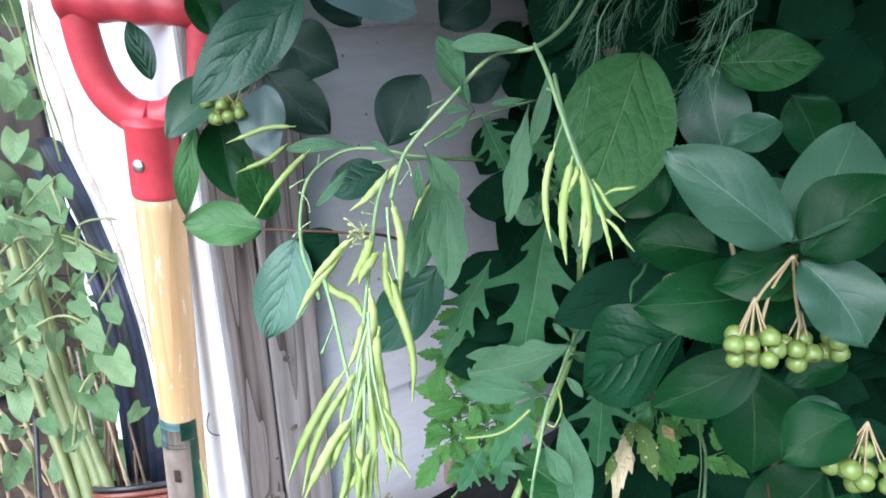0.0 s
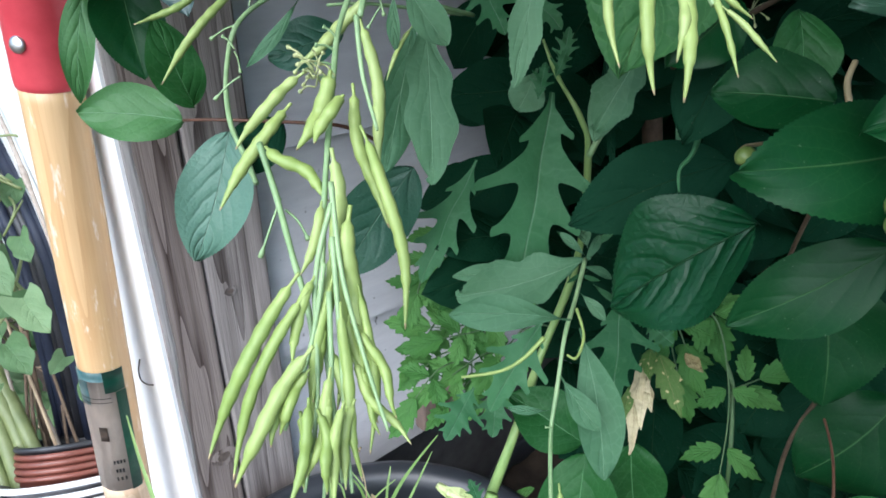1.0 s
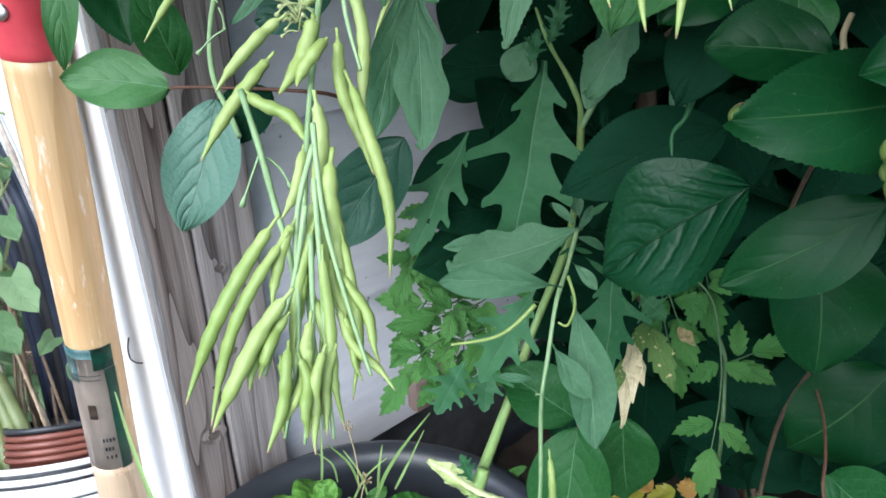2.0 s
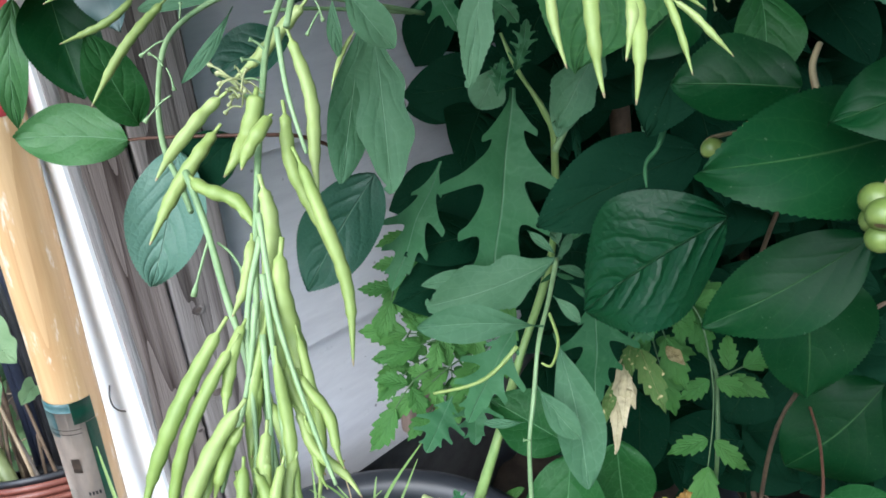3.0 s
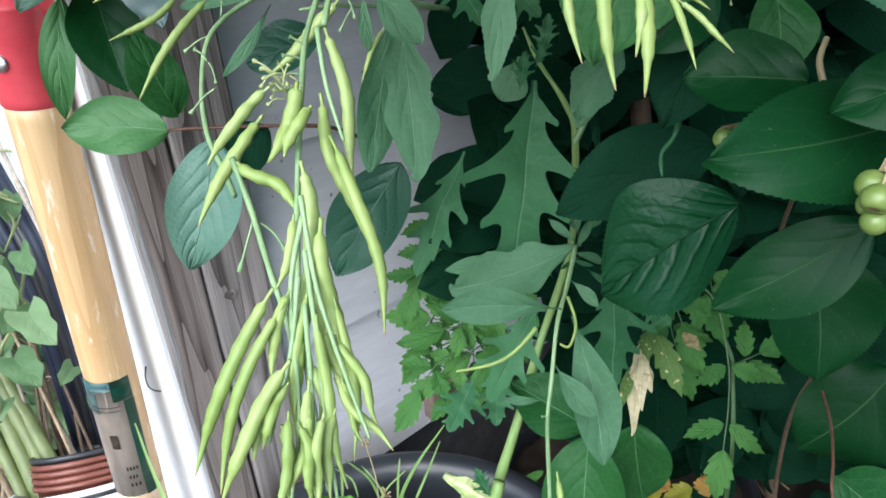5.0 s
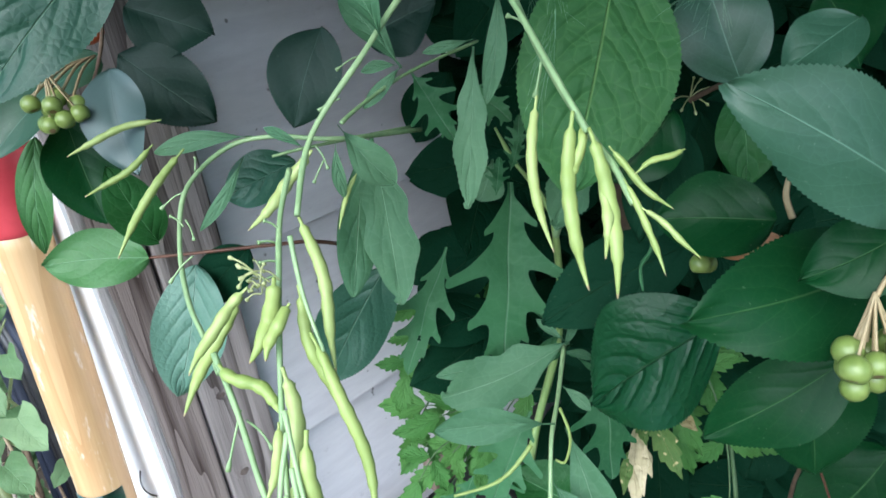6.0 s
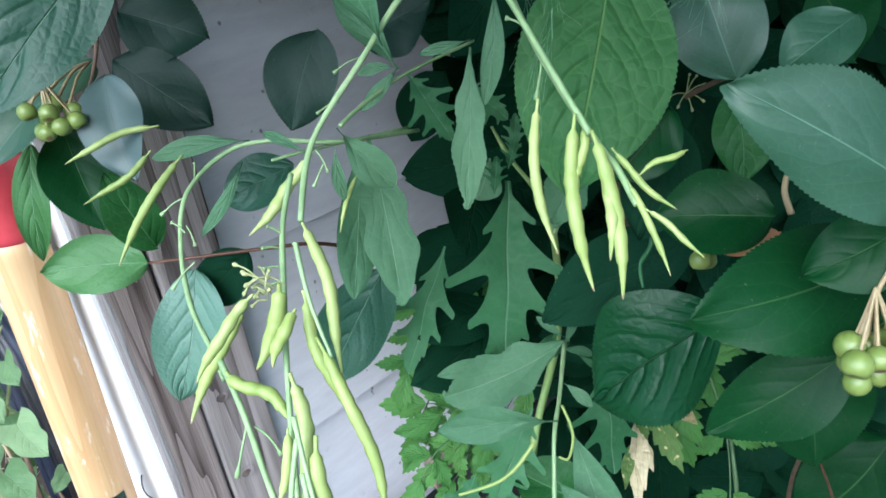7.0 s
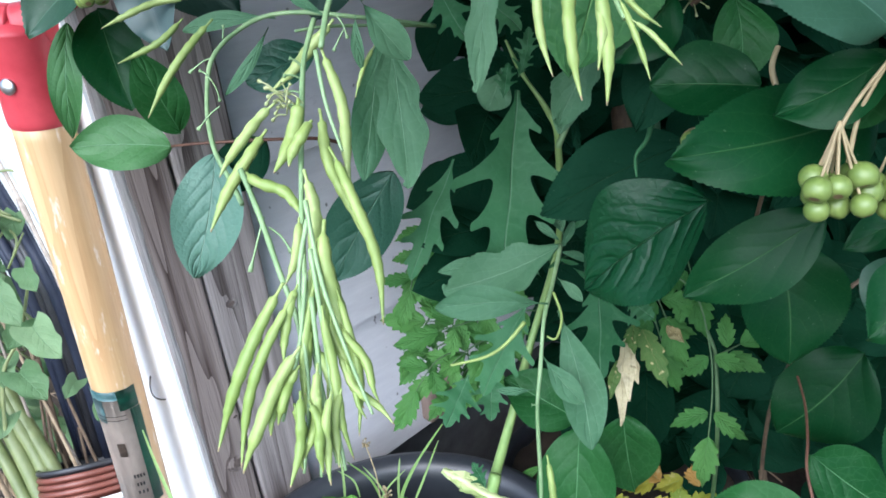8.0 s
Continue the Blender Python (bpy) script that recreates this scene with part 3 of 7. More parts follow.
def berries_on(plant, centre, count, wide, high, r, foot=None):
    foot = foot or (0, 0.004, high * 2.2)
    cluster = new("berry_cluster")
    cluster.parent = plant
    cluster.matrix_basis = plant.matrix_basis.inverted() @ Matrix.Translation(centre)
    rnd = random.Random(count * 13 + int(abs(centre[0]) * 1000))
    placed = []
    for _ in range(4000):
        if len(placed) == count:
            break
        p = Vector((rnd.uniform(-1, 1), rnd.uniform(-0.8, 0.8), rnd.uniform(-1, 1)))
        if p.length > 1:
            continue
        p = Vector((p.x * wide, p.y * high, p.z * high))
        if all((p - q).length > 1.55 * r for q in placed):
            placed.append(p)
    for p in placed:
        bm = bmesh.new()
        bmesh.ops.create_uvsphere(bm, u_segments=14, v_segments=9, radius=r * rnd.uniform(0.88, 1.08))
        for v in bm.verts:
            if v.co.z < -0.85 * r:
                v.co.z = -0.72 * r
        m = Matrix.Translation(Vector(centre) + p) @ pose(0, 0, 0, rnd.uniform(-35, 35) - 25, rnd.uniform(-35, 35), 0)
        me = bpy.data.meshes.new("berry")
        bm.to_mesh(me)
        bm.free()
        me.polygons.foreach_set("use_smooth", [True] * len(me.polygons))
        me.materials.append(BERRY)
        me.materials.append(BERRY_EYE)
        for f in me.polygons:
            if f.center.z < -0.70 * r and f.center.to_2d().length < 0.35 * r:
                f.material_index = 1
        ob = new("berry", me)
        ob.parent = cluster
        ob.matrix_basis = Matrix.Translation(-Vector(centre)) @ m
    bm = bmesh.new()
    for p in placed:
        sweep(bm, curve_points([p, Vector((p.x * 0.5, p.y * 0.5 + 0.002, p.z * 0.5 + high)), foot], 4), 0.00045, 5)
    ob = part("berry_stalk", bm, TWIG_PALE)
    ob.parent = cluster
    return cluster


def compound_on(plant, points, pairs, size, mat):
    """A feathered leaf: a rib with toothed leaflets in pairs and one at its end."""
    pts = curve_points(points, 8)
    part("leaf_rib", sweep(bmesh.new(), pts, lambda u: 0.0008 - 0.0004 * u, 6), TOM_STEM, plant)
    n = len(pts) - 1
    ahead = (pts[-1] - pts[-3]).normalized()
    leaf_on(plant, pts[-1], pts[-1] + ahead * size * 1.45, size * 0.80, mat, shape="tom", name="leaflet")
    for k in range(pairs):
        i = max(1, int(n * (k + 0.7) / (pairs + 0.2)))
        i = min(i, n - 1)
        axis = (pts[i + 1] - pts[i - 1]).normalized()
        side = axis.cross(EYE_SIDE - pts[i]).normalized()
        for s in (-1, 1):
            way = (side * s * 0.85 + axis * 0.5).normalized()
            leaf_on(plant, pts[i] + way * 0.002, pts[i] + way * size * (1.05 + 0.2 * ((k + s) % 2)), size * 0.60, mat, shape="tom", name="leaflet")


# ---- setting: ground and the two walls of a corner ----
def ground_mesh():
    bm = bmesh.new()
    xs = [-60, -20, -6, -2] + [-1.4 + 0.06 * i for i in range(48)] + [2, 6, 20, 60]
    ys = [-60, -20, -6, -2] + [-0.6 + 0.06 * i for i in range(46)] + [3, 6, 20, 60]
    grid = [[bm.verts.new((x, y, 0.022 * noise.noise((x * 6, y * 6, 0)) + 0.012 * noise.noise((x * 21, y * 21, 3)) if abs(x) < 3 and abs(y) < 4 else 0)) for x in xs] for y in ys]
    for a, b in zip(grid, grid[1:]):
        for k in range(len(xs) - 1):
            bm.faces.new((a[k], a[k + 1], b[k + 1], b[k]))
    return bm


ground = part("ground", ground_mesh(), MULCH)
tagged(ground, "brown garden soil strewn with dry stalks", "ground", kind="structure")

# The shaded wall runs away along ALONG; OUT points out of it. The white wall runs back from the corner.
ALONG, OUT = Vector((0.790, 0.613, 0)), Vector((0.613, -0.790, 0))
CORNER = 0.167 * ALONG - 0.515 * OUT
WALL = Matrix((ALONG, -OUT, Vector((0, 0, 1)))).transposed().to_4x4()
WALL.translation = CORNER


def lap_board(z0, z1, x0, x1):
    """A clapboard: thick at its lower edge, thin at the top, leaning over the next."""
    bm = bmesh.new()
    section = [(0.012, z0), (0.0135, z0 - 0.001), (0.027, z0), (0.027, z1 + 0.02), (0.024, z1 + 0.02)]
    n = 14
    rings = []
    for i in range(n + 1):
        x = x0 + (x1 - x0) * i / n
        rings.append([bm.verts.new((x, y + 0.0006 * noise.noise((x * 5, z * 9, 1)), z + 0.0008 * noise.noise((x * 4, z * 20, 7)))) for y, z in section])
    for a, b in zip(rings, rings[1:]):
        for k in range(len(section)):
            bm.faces.new((a[k], a[(k + 1) % len(section)], b[(k + 1) % len(section)], b[k]))
    bm.faces.new(rings[0])
    bm.faces.new(rings[-1])
    return bm


wall_shaded = part("wall_shaded", block(0.089, 3.0, 0.028, 0.16, 0.246, 2.5, 0), SIDING, m=WALL, smooth=False)
tagged(wall_shaded, "light grey painted clapboard wall in the shade", "wall", kind="structure")
laps = [0.248, 0.418, 0.598, 0.780, 0.962, 1.144, 1.326, 1.508, 1.690, 1.872, 2.054, 2.236]
for z0, z1 in zip(laps, laps[1:]):
    part("siding_board", lap_board(z0, z1, 0.0895, 3.0), SIDING, wall_shaded, m=WALL, smooth=False)
foundation = part("foundation", block(0.0, 3.0, 0.034, 0.16, -0.1, 0.245, 0.003), CONCRETE, m=WALL, smooth=False)
tagged(foundation, "dark rough foundation strip under the siding", "foundation", kind="structure")
wall_white = part("wall_white", block(-0.0022, 0.14, 0.0385, 0.61, -0.1, 2.5, 0.0004), WHITE_PAINT, m=WALL, smooth=False)
tagged(wall_white, "white painted wall face in bright light", "wall", kind="structure")


def plank(x0, x1, y0, y1, z0, z1, seed):
    bm = block(x0, x1, y0, y1, z0, z1, 0)
    bmesh.ops.subdivide_edges(bm, edges=[e for e in bm.edges if abs(e.verts[0].co.z - e.verts[1].co.z) > 0.1], cuts=40, use_grid_fill=True)
    for v in bm.verts:
        v.co += Vector((noise.noise((seed, 3, v.co.z * 7)), noise.noise((seed, 9, v.co.z * 7)), 0)) * 0.0011
    edges = [e for e in bm.edges if abs(e.verts[0].co.z - e.verts[1].co.z) > 0.01 and abs(e.verts[0].co.x - e.verts[1].co.x) < 0.004]
    bmesh.ops.bevel(bm, geom=edges, offset=0.0022, segments=2, affect="EDGES", profile=0.5)
    return bm


corner_board = thing("corner_board", CORNER, "weathered grey-brown timber corner board with white side", "board", "structure")
part("board", plank(0.0, 0.0375, 0.0, 0.038, 0.06, 2.5, 1.0), OLD_WOOD, corner_board, m=WALL, smooth=False)
part("painted_side", block(-0.0025, 0.0010, 0.0012, 0.0395, 0.06, 2.5, 0.0003), WHITE_PAINT, corner_board, "white painted side face", m=WALL, smooth=False)
WASHED = timber("white_washed_wood", (0.36, 0.32, 0.30), (0.78, 0.74, 0.72), ring=7.0)


def wash_mesh():
    """Old paint left along the board's edge, ragged on its inner side."""
    bm = bmesh.new()
    rows = []
    for i in range(121):
        z = 0.12 + 1.3 * i / 120
        wide = 0.0025 + 0.0045 * min(1, max(0, (z - 0.25) / 0.35)) + 0.0022 * noise.noise((z * 22, 4, 1)) + 0.0012 * noise.noise((z * 90, 2, 7))
        rows.append([bm.verts.new((0.0004 + wide * k / 3 + 0.0011 * noise.noise((1.0, 3, z * 7)), -0.0007 + 0.0011 * noise.noise((1.0, 9, z * 7)) + (0.0006 if k == 3 else 0.0), z)) for k in range(4)])
    for a, b in zip(rows, rows[1:]):
        for k in range(3):
            bm.faces.new((a[k], a[k + 1], b[k + 1], b[k]))
    bmesh.ops.solidify(bm, geom=bm.faces[:], thickness=0.0004)
    return bm


part("old_paint", wash_mesh(), WASHED, corner_board, "worn white paint along the edge", m=WALL, smooth=False)
trim_board = thing("trim_board", CORNER, "weathered grey timber trim board with dark knots", "board", "structure")
part("board", plank(0.0395, 0.0885, 0.001, 0.040, 0.05, 2.5, 5.0), OLD_WOOD_GREY, trim_board, m=WALL, smooth=False)


def knot_on(board, x, z, r):
    rings = [(1.0, 0.0), (0.82, -0.0003), (0.66, 0.0), (0.50, -0.0004), (0.34, -0.0001), (0.18, -0.0006), (0.03, -0.0003)]
    bm = bmesh.new()
    turn = [[bm.verts.new((x + r * s * 1.2 * math.cos(a) * (1 + 0.08 * math.sin(2 * a + 1)), h - 0.0003, z + r * s * math.sin(a) * (1 + 0.10 * math.sin(3 * a)))) for a in [math.tau * k / 22 for k in range(22)]] for s, h in rings]
    for row, (a, b) in enumerate(zip(turn, turn[1:])):
        for k in range(22):
            bm.faces.new((a[k], a[(k + 1) % 22], b[(k + 1) % 22], b[k])).material_index = 0 if row > 2 else 1
    bm.faces.new(turn[-1])
    ob = part("knot", bm, None, board, "dark round knot", m=WALL)
    ob.data.materials.append(KNOT)
    ob.data.materials.append(OLD_WOOD if board is corner_board else OLD_WOOD_GREY)


KNOT = plain("knot_dark_wood", (0.055, 0.040, 0.032), (0.17, 0.13, 0.11), 260, 0.8, bump=0.6)
knot_on(trim_board, 0.0532, 0.4308, 0.0062)
knot_on(trim_board, 0.0546, 0.5044, 0.0040)
knot_on(corner_board, 0.0262, 0.3609, 0.0085)
knot_on(corner_board, 0.0334, 0.4057, 0.0030)
BLOCK_WOOD = timber("dark_block_wood", (0.085, 0.058, 0.046), (0.28, 0.205, 0.17), ring=6.0)
wood_block = part("wood_block", block(0.236, 0.282, -0.004, 0.012, 0.262, 0.302, 0.003), BLOCK_WOOD, m=WALL, smooth=False)
tagged(wood_block, "small weathered brown wood block on the siding", "wood block")

# Added backing, no known fence: dark boards keep the gaps between vine leaves dark.
board_backing = thing("board_backing", (-0.4, 1.9, 0), "added dark board backing that darkens the gaps behind the vines", "fence", "structure")
for i in range(16):
    x = -2.6 + 0.17 * i
    part("backing_board", block(x, x + 0.155, 1.9, 1.92, 0.0, 1.8, 0.004, 1), BACKING_WOOD, board_backing, smooth=False)

# ---- the shovel ----
SHOVEL_TOP, SHOVEL_LOW = Vector((-0.2205, 0.5200, 0.6660)), Vector((-0.2620, 0.5360, 0.1440))
shovel = thing("shovel", SHOVEL_LOW + (SHOVEL_LOW - SHOVEL_TOP) * 0.55, "D-handled shovel with red grip and varnished wooden shaft", "shovel")
axis_z = (SHOVEL_TOP - SHOVEL_LOW).normalized()
axis_x = (Vector((1, 0.05, 0)) - axis_z * axis_z.dot(Vector((1, 0.05, 0)))).normalized()
SHOVEL = Matrix((axis_x, axis_z.cross(axis_x), axis_z)).transposed().to_4x4()
SHOVEL.translation = SHOVEL_TOP
R = 0.0181


def shaft_piece(z0, z1, r0, r1):
    bm = bmesh.new()
    n = 24
    return lathe(bm, [(0.001, z0)] + [(r0 + (r1 - r0) * i / n, z0 + (z1 - z0) * i / n) for i in range(n + 1)] + [(0.001, z1)], 40)


part("shaft", shaft_piece(-0.3225, 0.004, R, R), SHAFT, shovel, "varnished yellow wood", m=SHOVEL)
part("shaft_end", shaft_piece(-0.56, -0.323, R, R), SHAFT_BARE, shovel, "bare pale wood", m=SHOVEL)
part("socket", lathe(bmesh.new(), [(0.0202, -0.545), (0.0212, -0.55), (0.0215, -0.62), (0.021, -0.70)], 32), SOCKET, shovel, "blue-grey steel socket", m=SHOVEL)


def grip_mesh():
    bm = bmesh.new()
    # ferrule
    lathe(bm, [(R + 0.0003, -0.001), (R + 0.0010, 0.0), (R + 0.0014, 0.004), (R + 0.0014, 0.050), (R + 0.0030, 0.055), (R + 0.0030, 0.058), (0.004, 0.063)], 36)
    # two arms that spread to the cross bar
    for s in (-1, 1):
        arm = curve_points([(s * 0.002, 0, 0.058), (s * 0.016, 0, 0.062), (s * 0.031, 0, 0.078), (s * 0.0395, 0, 0.104), (s * 0.0440, 0, 0.139)], 6)
        sweep(bm, arm, lambda u: 0.0112 - 0.0012 * u, 14, 1.2)
    bar = [Vector((-0.0545 + 0.109 * i / 40, 0, 0.139)) for i in range(41)]
    sweep(bm, bar, lambda u: 0.0148 + 0.0011 * math.cos(u * math.tau * 4) - (0.004 if u < 0.02 or u > 0.98 else 0), 18, 0.95)
    return bm


part("grip", grip_mesh(), RED, shovel, "red moulded plastic D-grip", m=SHOVEL)
bm = bmesh.new()
bmesh.ops.create_uvsphere(bm, u_segments=16, v_segments=8, radius=0.0052)
for v in bm.verts:
    v.co.z *= 0.45
part("rivet", bm, STEEL, shovel, "round steel rivet", m=SHOVEL @ pose(-0.0062, -R - 0.0006, 0.027, 80, 0, -20))


def wrap(a0, a1, z0, z1, r, n=18):
    """A patch of sticker round the shaft, from angle a0 to a1."""
    bm = bmesh.new()
    rows = [[bm.verts.new((r * math.sin(radians(a0 + (a1 - a0) * k / n)), -r * math.cos(radians(a0 + (a1 - a0) * k / n)), z)) for k in range(n + 1)] for z in (z0, (z0 + z1) / 2, z1)]
    for a, b in zip(rows, rows[1:]):
        for k in range(n):
            bm.faces.new((a[k], a[k + 1], b[k + 1], b[k]))
    bmesh.ops.solidify(bm, geom=bm.faces[:], thickness=0.0002)
    return bm


sticker = part("sticker", wrap(-66, 56, -0.323, -0.206, R + 0.0004), STICKER, shovel, "worn peeling grey-brown sticker", m=SHOVEL)
part("sticker_band", wrap(-66, 12, -0.2135, -0.2050, R + 0.0008), STICKER_TEAL, shovel, "worn teal band at the sticker's top", m=SHOVEL)
part("sticker_band", wrap(12, 57, -0.2245, -0.2050, R + 0.0008), STICKER_GREEN, shovel, "green corner of the sticker", m=SHOVEL)
part("sticker_band", wrap(-66, -24, -0.236, -0.2138, R + 0.0007), STICKER_TEAL, shovel, "worn teal patch on the sticker", m=SHOVEL)
part("sticker_band", wrap(33, 58, -0.324, -0.2250, R + 0.0009), STICKER_GREEN, shovel, "green strip along the sticker", m=SHOVEL)
for z in (-0.2285, -0.2325):
    part("printed_line", wrap(-62, 23, z - 0.0006, z, R + 0.0011), STICKER_PRINT, shovel, "thin printed line", m=SHOVEL)
for a, z in [(2, -0.290), (9, -0.290), (16, -0.290), (23, -0.290), (4, -0.299), (11, -0.299), (18, -0.299), (3, -0.3075), (12, -0.3075), (21, -0.3075)]:
    part("printed_bar", wrap(a, a + 4, z - 0.0036, z, R + 0.0011, 4), STICKER_PRINT, shovel, "unreadable dark print", m=SHOVEL)
part("printed_emblem", wrap(-16, 2, -0.270, -0.256, R + 0.0011, 8), STICKER_EMBLEM, shovel, "faded brown oval print", m=SHOVEL)

# ---- the planting pot ----
POT = Vector((-0.0355, 0.3960, 0.0))
pot = thing("planter_pot", POT, "large round charcoal plastic planter pot filled with soil", "pot")
part("pot_body", lathe(bmesh.new(), [(0.001, 0.0), (0.118, 0.0), (0.123, 0.006), (0.1475, 0.276), (0.149, 0.284)], 96), POT_BLACK, pot, m=Matrix.Translation(POT))
part("rim", lathe(bmesh.new(), [(0.1475, 0.278), (0.157, 0.280), (0.1608, 0.287), (0.1625, 0.300), (0.1615, 0.311), (0.1575, 0.319), (0.151, 0.3215), (0.144, 0.3195), (0.1385, 0.3145), (0.1352, 0.306), (0.1335, 0.285), (0.130, 0.25)], 128), POT_BLACK, pot, "rolled charcoal rim", m=Matrix.Translation(POT))


def soil_disc():
    bm = bmesh.new()
    rings = [[bm.verts.new((r * math.cos(a), r * math.sin(a), 0.268 + 0.008 * noise.noise((r * 30 * math.cos(a), r * 30 * math.sin(a), 0)))) for a in [math.tau * k / 60 for k in range(60)]] for r in [0.004 + 0.0127 * i for i in range(11)]]
    for a, b in zip(rings, rings[1:]):
        for k in range(60):
            bm.faces.new((a[k], a[(k + 1) % 60], b[(k + 1) % 60], b[k]))
    bm.faces.new(rings[0])
    return bm


pot_soil = part("pot_soil", soil_disc(), SOIL, m=Matrix.Translation(POT))
tagged(pot_soil, "potting soil in the planter, its colour darkened for shade", "soil")

# ---- the second pot, behind it, with the tomato ----
POT_B = Vector((0.202, 0.607, 0.0))
pot_b = thing("planter_pot", POT_B, "black plastic pot with a tomato plant behind the charcoal planter", "pot")
part("pot_body", lathe(bmesh.new(), [(0.001, 0.0), (0.100, 0.0), (0.105, 0.006), (0.128, 0.235), (0.129, 0.24)], 80), POT_BLACK, pot_b, m=Matrix.Translation(POT_B) @ Matrix.Diagonal((1, 1, 0.75, 1)))
part("rim", lathe(bmesh.new(), [(0.128, 0.236), (0.1335, 0.238), (0.1350, 0.244), (0.1350, 0.254), (0.1330, 0.259), (0.1290, 0.260), (0.1255, 0.257), (0.1245, 0.235), (0.122, 0.2)], 100), POT_BLACK, pot_b, "thin black rim", m=Matrix.Translation(POT_B) @ Matrix.Diagonal((1, 1, 0.75, 1)))
soil_b = part("pot_soil", soil_disc(), SOIL, m=Matrix.Translation(POT_B + Vector((0, 0, -0.098))) @ Matrix.Diagonal((0.95, 0.95, 1, 1)))
tagged(soil_b, "brown crumbly soil under the tomato plant", "soil")

# ---- stack of nested flower pots, leaning back on the wall ----
STACK = Vector((-0.377, 0.667, 0.221))
STACK_TURN = Matrix.Translation(STACK) @ pose(0, 0, 0, -33, -4, 0)
for i in range(31):
    z = (0.0, -0.0105, -0.0200)[i] if i < 3 else -0.0380 - 0.0088 * (i - 3) + 0.0007 * math.sin(i * 2.7)
    tall = 2.6 if i == 2 else 1.0
    bm = lathe(bmesh.new(), [(0.050, z - 0.055), (0.0560, z - 0.0078 * tall), (0.0630, z - 0.0074 * tall), (0.0635, z - 0.0058 * tall), (0.0690, z - 0.0056 * tall), (0.0705, z - 0.0045 * tall), (0.0700, z - 0.0028), (0.0706, z - 0.0022), (0.0695, z), (0.0660, z + 0.0003), (0.0530, z - 0.004), (0.0515, z - 0.03)], 48)
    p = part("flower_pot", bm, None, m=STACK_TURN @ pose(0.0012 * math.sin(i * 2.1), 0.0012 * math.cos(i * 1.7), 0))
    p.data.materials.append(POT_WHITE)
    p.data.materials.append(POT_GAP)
    # Recessed faces take the shade grey, the rims stay white.
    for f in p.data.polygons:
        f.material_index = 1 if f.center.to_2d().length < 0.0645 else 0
    tagged(p, "white plastic flower pot nested in a leaning stack", "pot", group="stack of white pots")
for i in range(5):
    z = 0.036 - 0.0072 * i
    bm = lathe(bmesh.new(), [(0.044, z - 0.05), (0.0485, z - 0.0056), (0.0520, z - 0.0053), (0.0532, z - 0.003), (0.0520, z), (0.0495, z), (0.0475, z - 0.008)], 48)
    p = part("small_pot", bm, BLACK if i == 0 else POT_RED, m=STACK_TURN @ pose(0.006, 0, 0))
    tagged(p, "black plastic flower pot on top of the stack" if i == 0 else "red-brown plastic flower pot nested in the stack", "pot", group="stack of small pots")

# ---- canes, pipes and dry stalks by the white wall ----
def cane_at(foot, top, r):
    foot, top = Vector(foot), Vector(top)
    pts = [foot.lerp(top, k / 50) + Vector((0.002 * math.sin(k * 0.3), 0, 0)) for k in range(51)]
    bm = sweep(bmesh.new(), pts, lambda u: r * (1.13 if (u * 6.3 + foot.x * 9) % 1 < 0.05 else 1.0 - 0.12 * u), 12)
    tagged(part("garden_cane", bm, CANE), "pale green jointed cane leaning with others", "cane", group="bundle of canes")


def stick_at(foot, top, r, mat):
    foot, top = Vector(foot), Vector(top)
    pts = curve_points([foot, foot.lerp(top, 0.5) + Vector((0.008 * math.sin(foot.x * 300), 0, 0.004)), top], 6)
    tagged(part("dry_stick", sweep(bmesh.new(), pts, lambda u: r * (1.1 - 0.4 * u), 7), mat), "dry brown stick leaning among the canes", "stick", group="dry sticks")


def pipe_at(foot, top, r, mat, bend=None):
    middle = Vector(bend) if bend else Vector(foot).lerp(Vector(top), 0.5) + Vector((0.004, -0.003, 0))
    pts = curve_points([foot, middle, top], 10)
    tagged(part("plastic_pipe", sweep(bmesh.new(), pts, r, 14), mat), "black plastic pipe leaning by the white wall", "pipe", group="black pipes")


cane_at((-0.302, 0.500, 0.000), (-0.587, 0.878, 0.539), 0.0084)
cane_at((-0.278, 0.494, -0.000), (-0.569, 0.868, 0.513), 0.0077)
cane_at((-0.254, 0.483, 0.000), (-0.552, 0.854, 0.479), 0.0077)
cane_at((-0.303, 0.489, 0.000), (-0.600, 0.861, 0.497), 0.0070)
pipe_at((-0.393, 0.741, 0.000), (-0.517, 0.922, 0.616), 0.0070, BLACK_BLUE, (-0.363, 0.741, 0.433))
pipe_at((-0.410, 0.741, 0.000), (-0.531, 0.923, 0.620), 0.0063, BLACK, (-0.380, 0.741, 0.433))
pipe_at((-0.426, 0.742, 0.000), (-0.558, 0.920, 0.612), 0.0063, BLACK_BLUE, (-0.396, 0.742, 0.433))
pipe_at((-0.401, 0.741, 0.000), (-0.525, 0.923, 0.620), 0.0077, BLACK_BLUE, (-0.371, 0.741, 0.433))
pipe_at((-0.419, 0.745, 0.000), (-0.537, 0.923, 0.620), 0.0056, BLACK, (-0.389, 0.745, 0.442))
pipe_at((-0.433, 0.742, 0.000), (-0.548, 0.918, 0.606), 0.0049, BLACK_BLUE, (-0.403, 0.742, 0.433))
pipe_at((-0.415, 0.451, 0.000), (-0.473, 0.678, 0.355), 0.0029, BLACK)
stick_at((-0.332, 0.592, 0.076), (-0.451, 0.765, 0.399), 0.0021, STRAW)
stick_at((-0.378, 0.619, 0.081), (-0.464, 0.749, 0.339), 0.0024, TWIG_BROWN)
stick_at((-0.350, 0.629, 0.110), (-0.454, 0.769, 0.330), 0.0027, DRY_VINE)
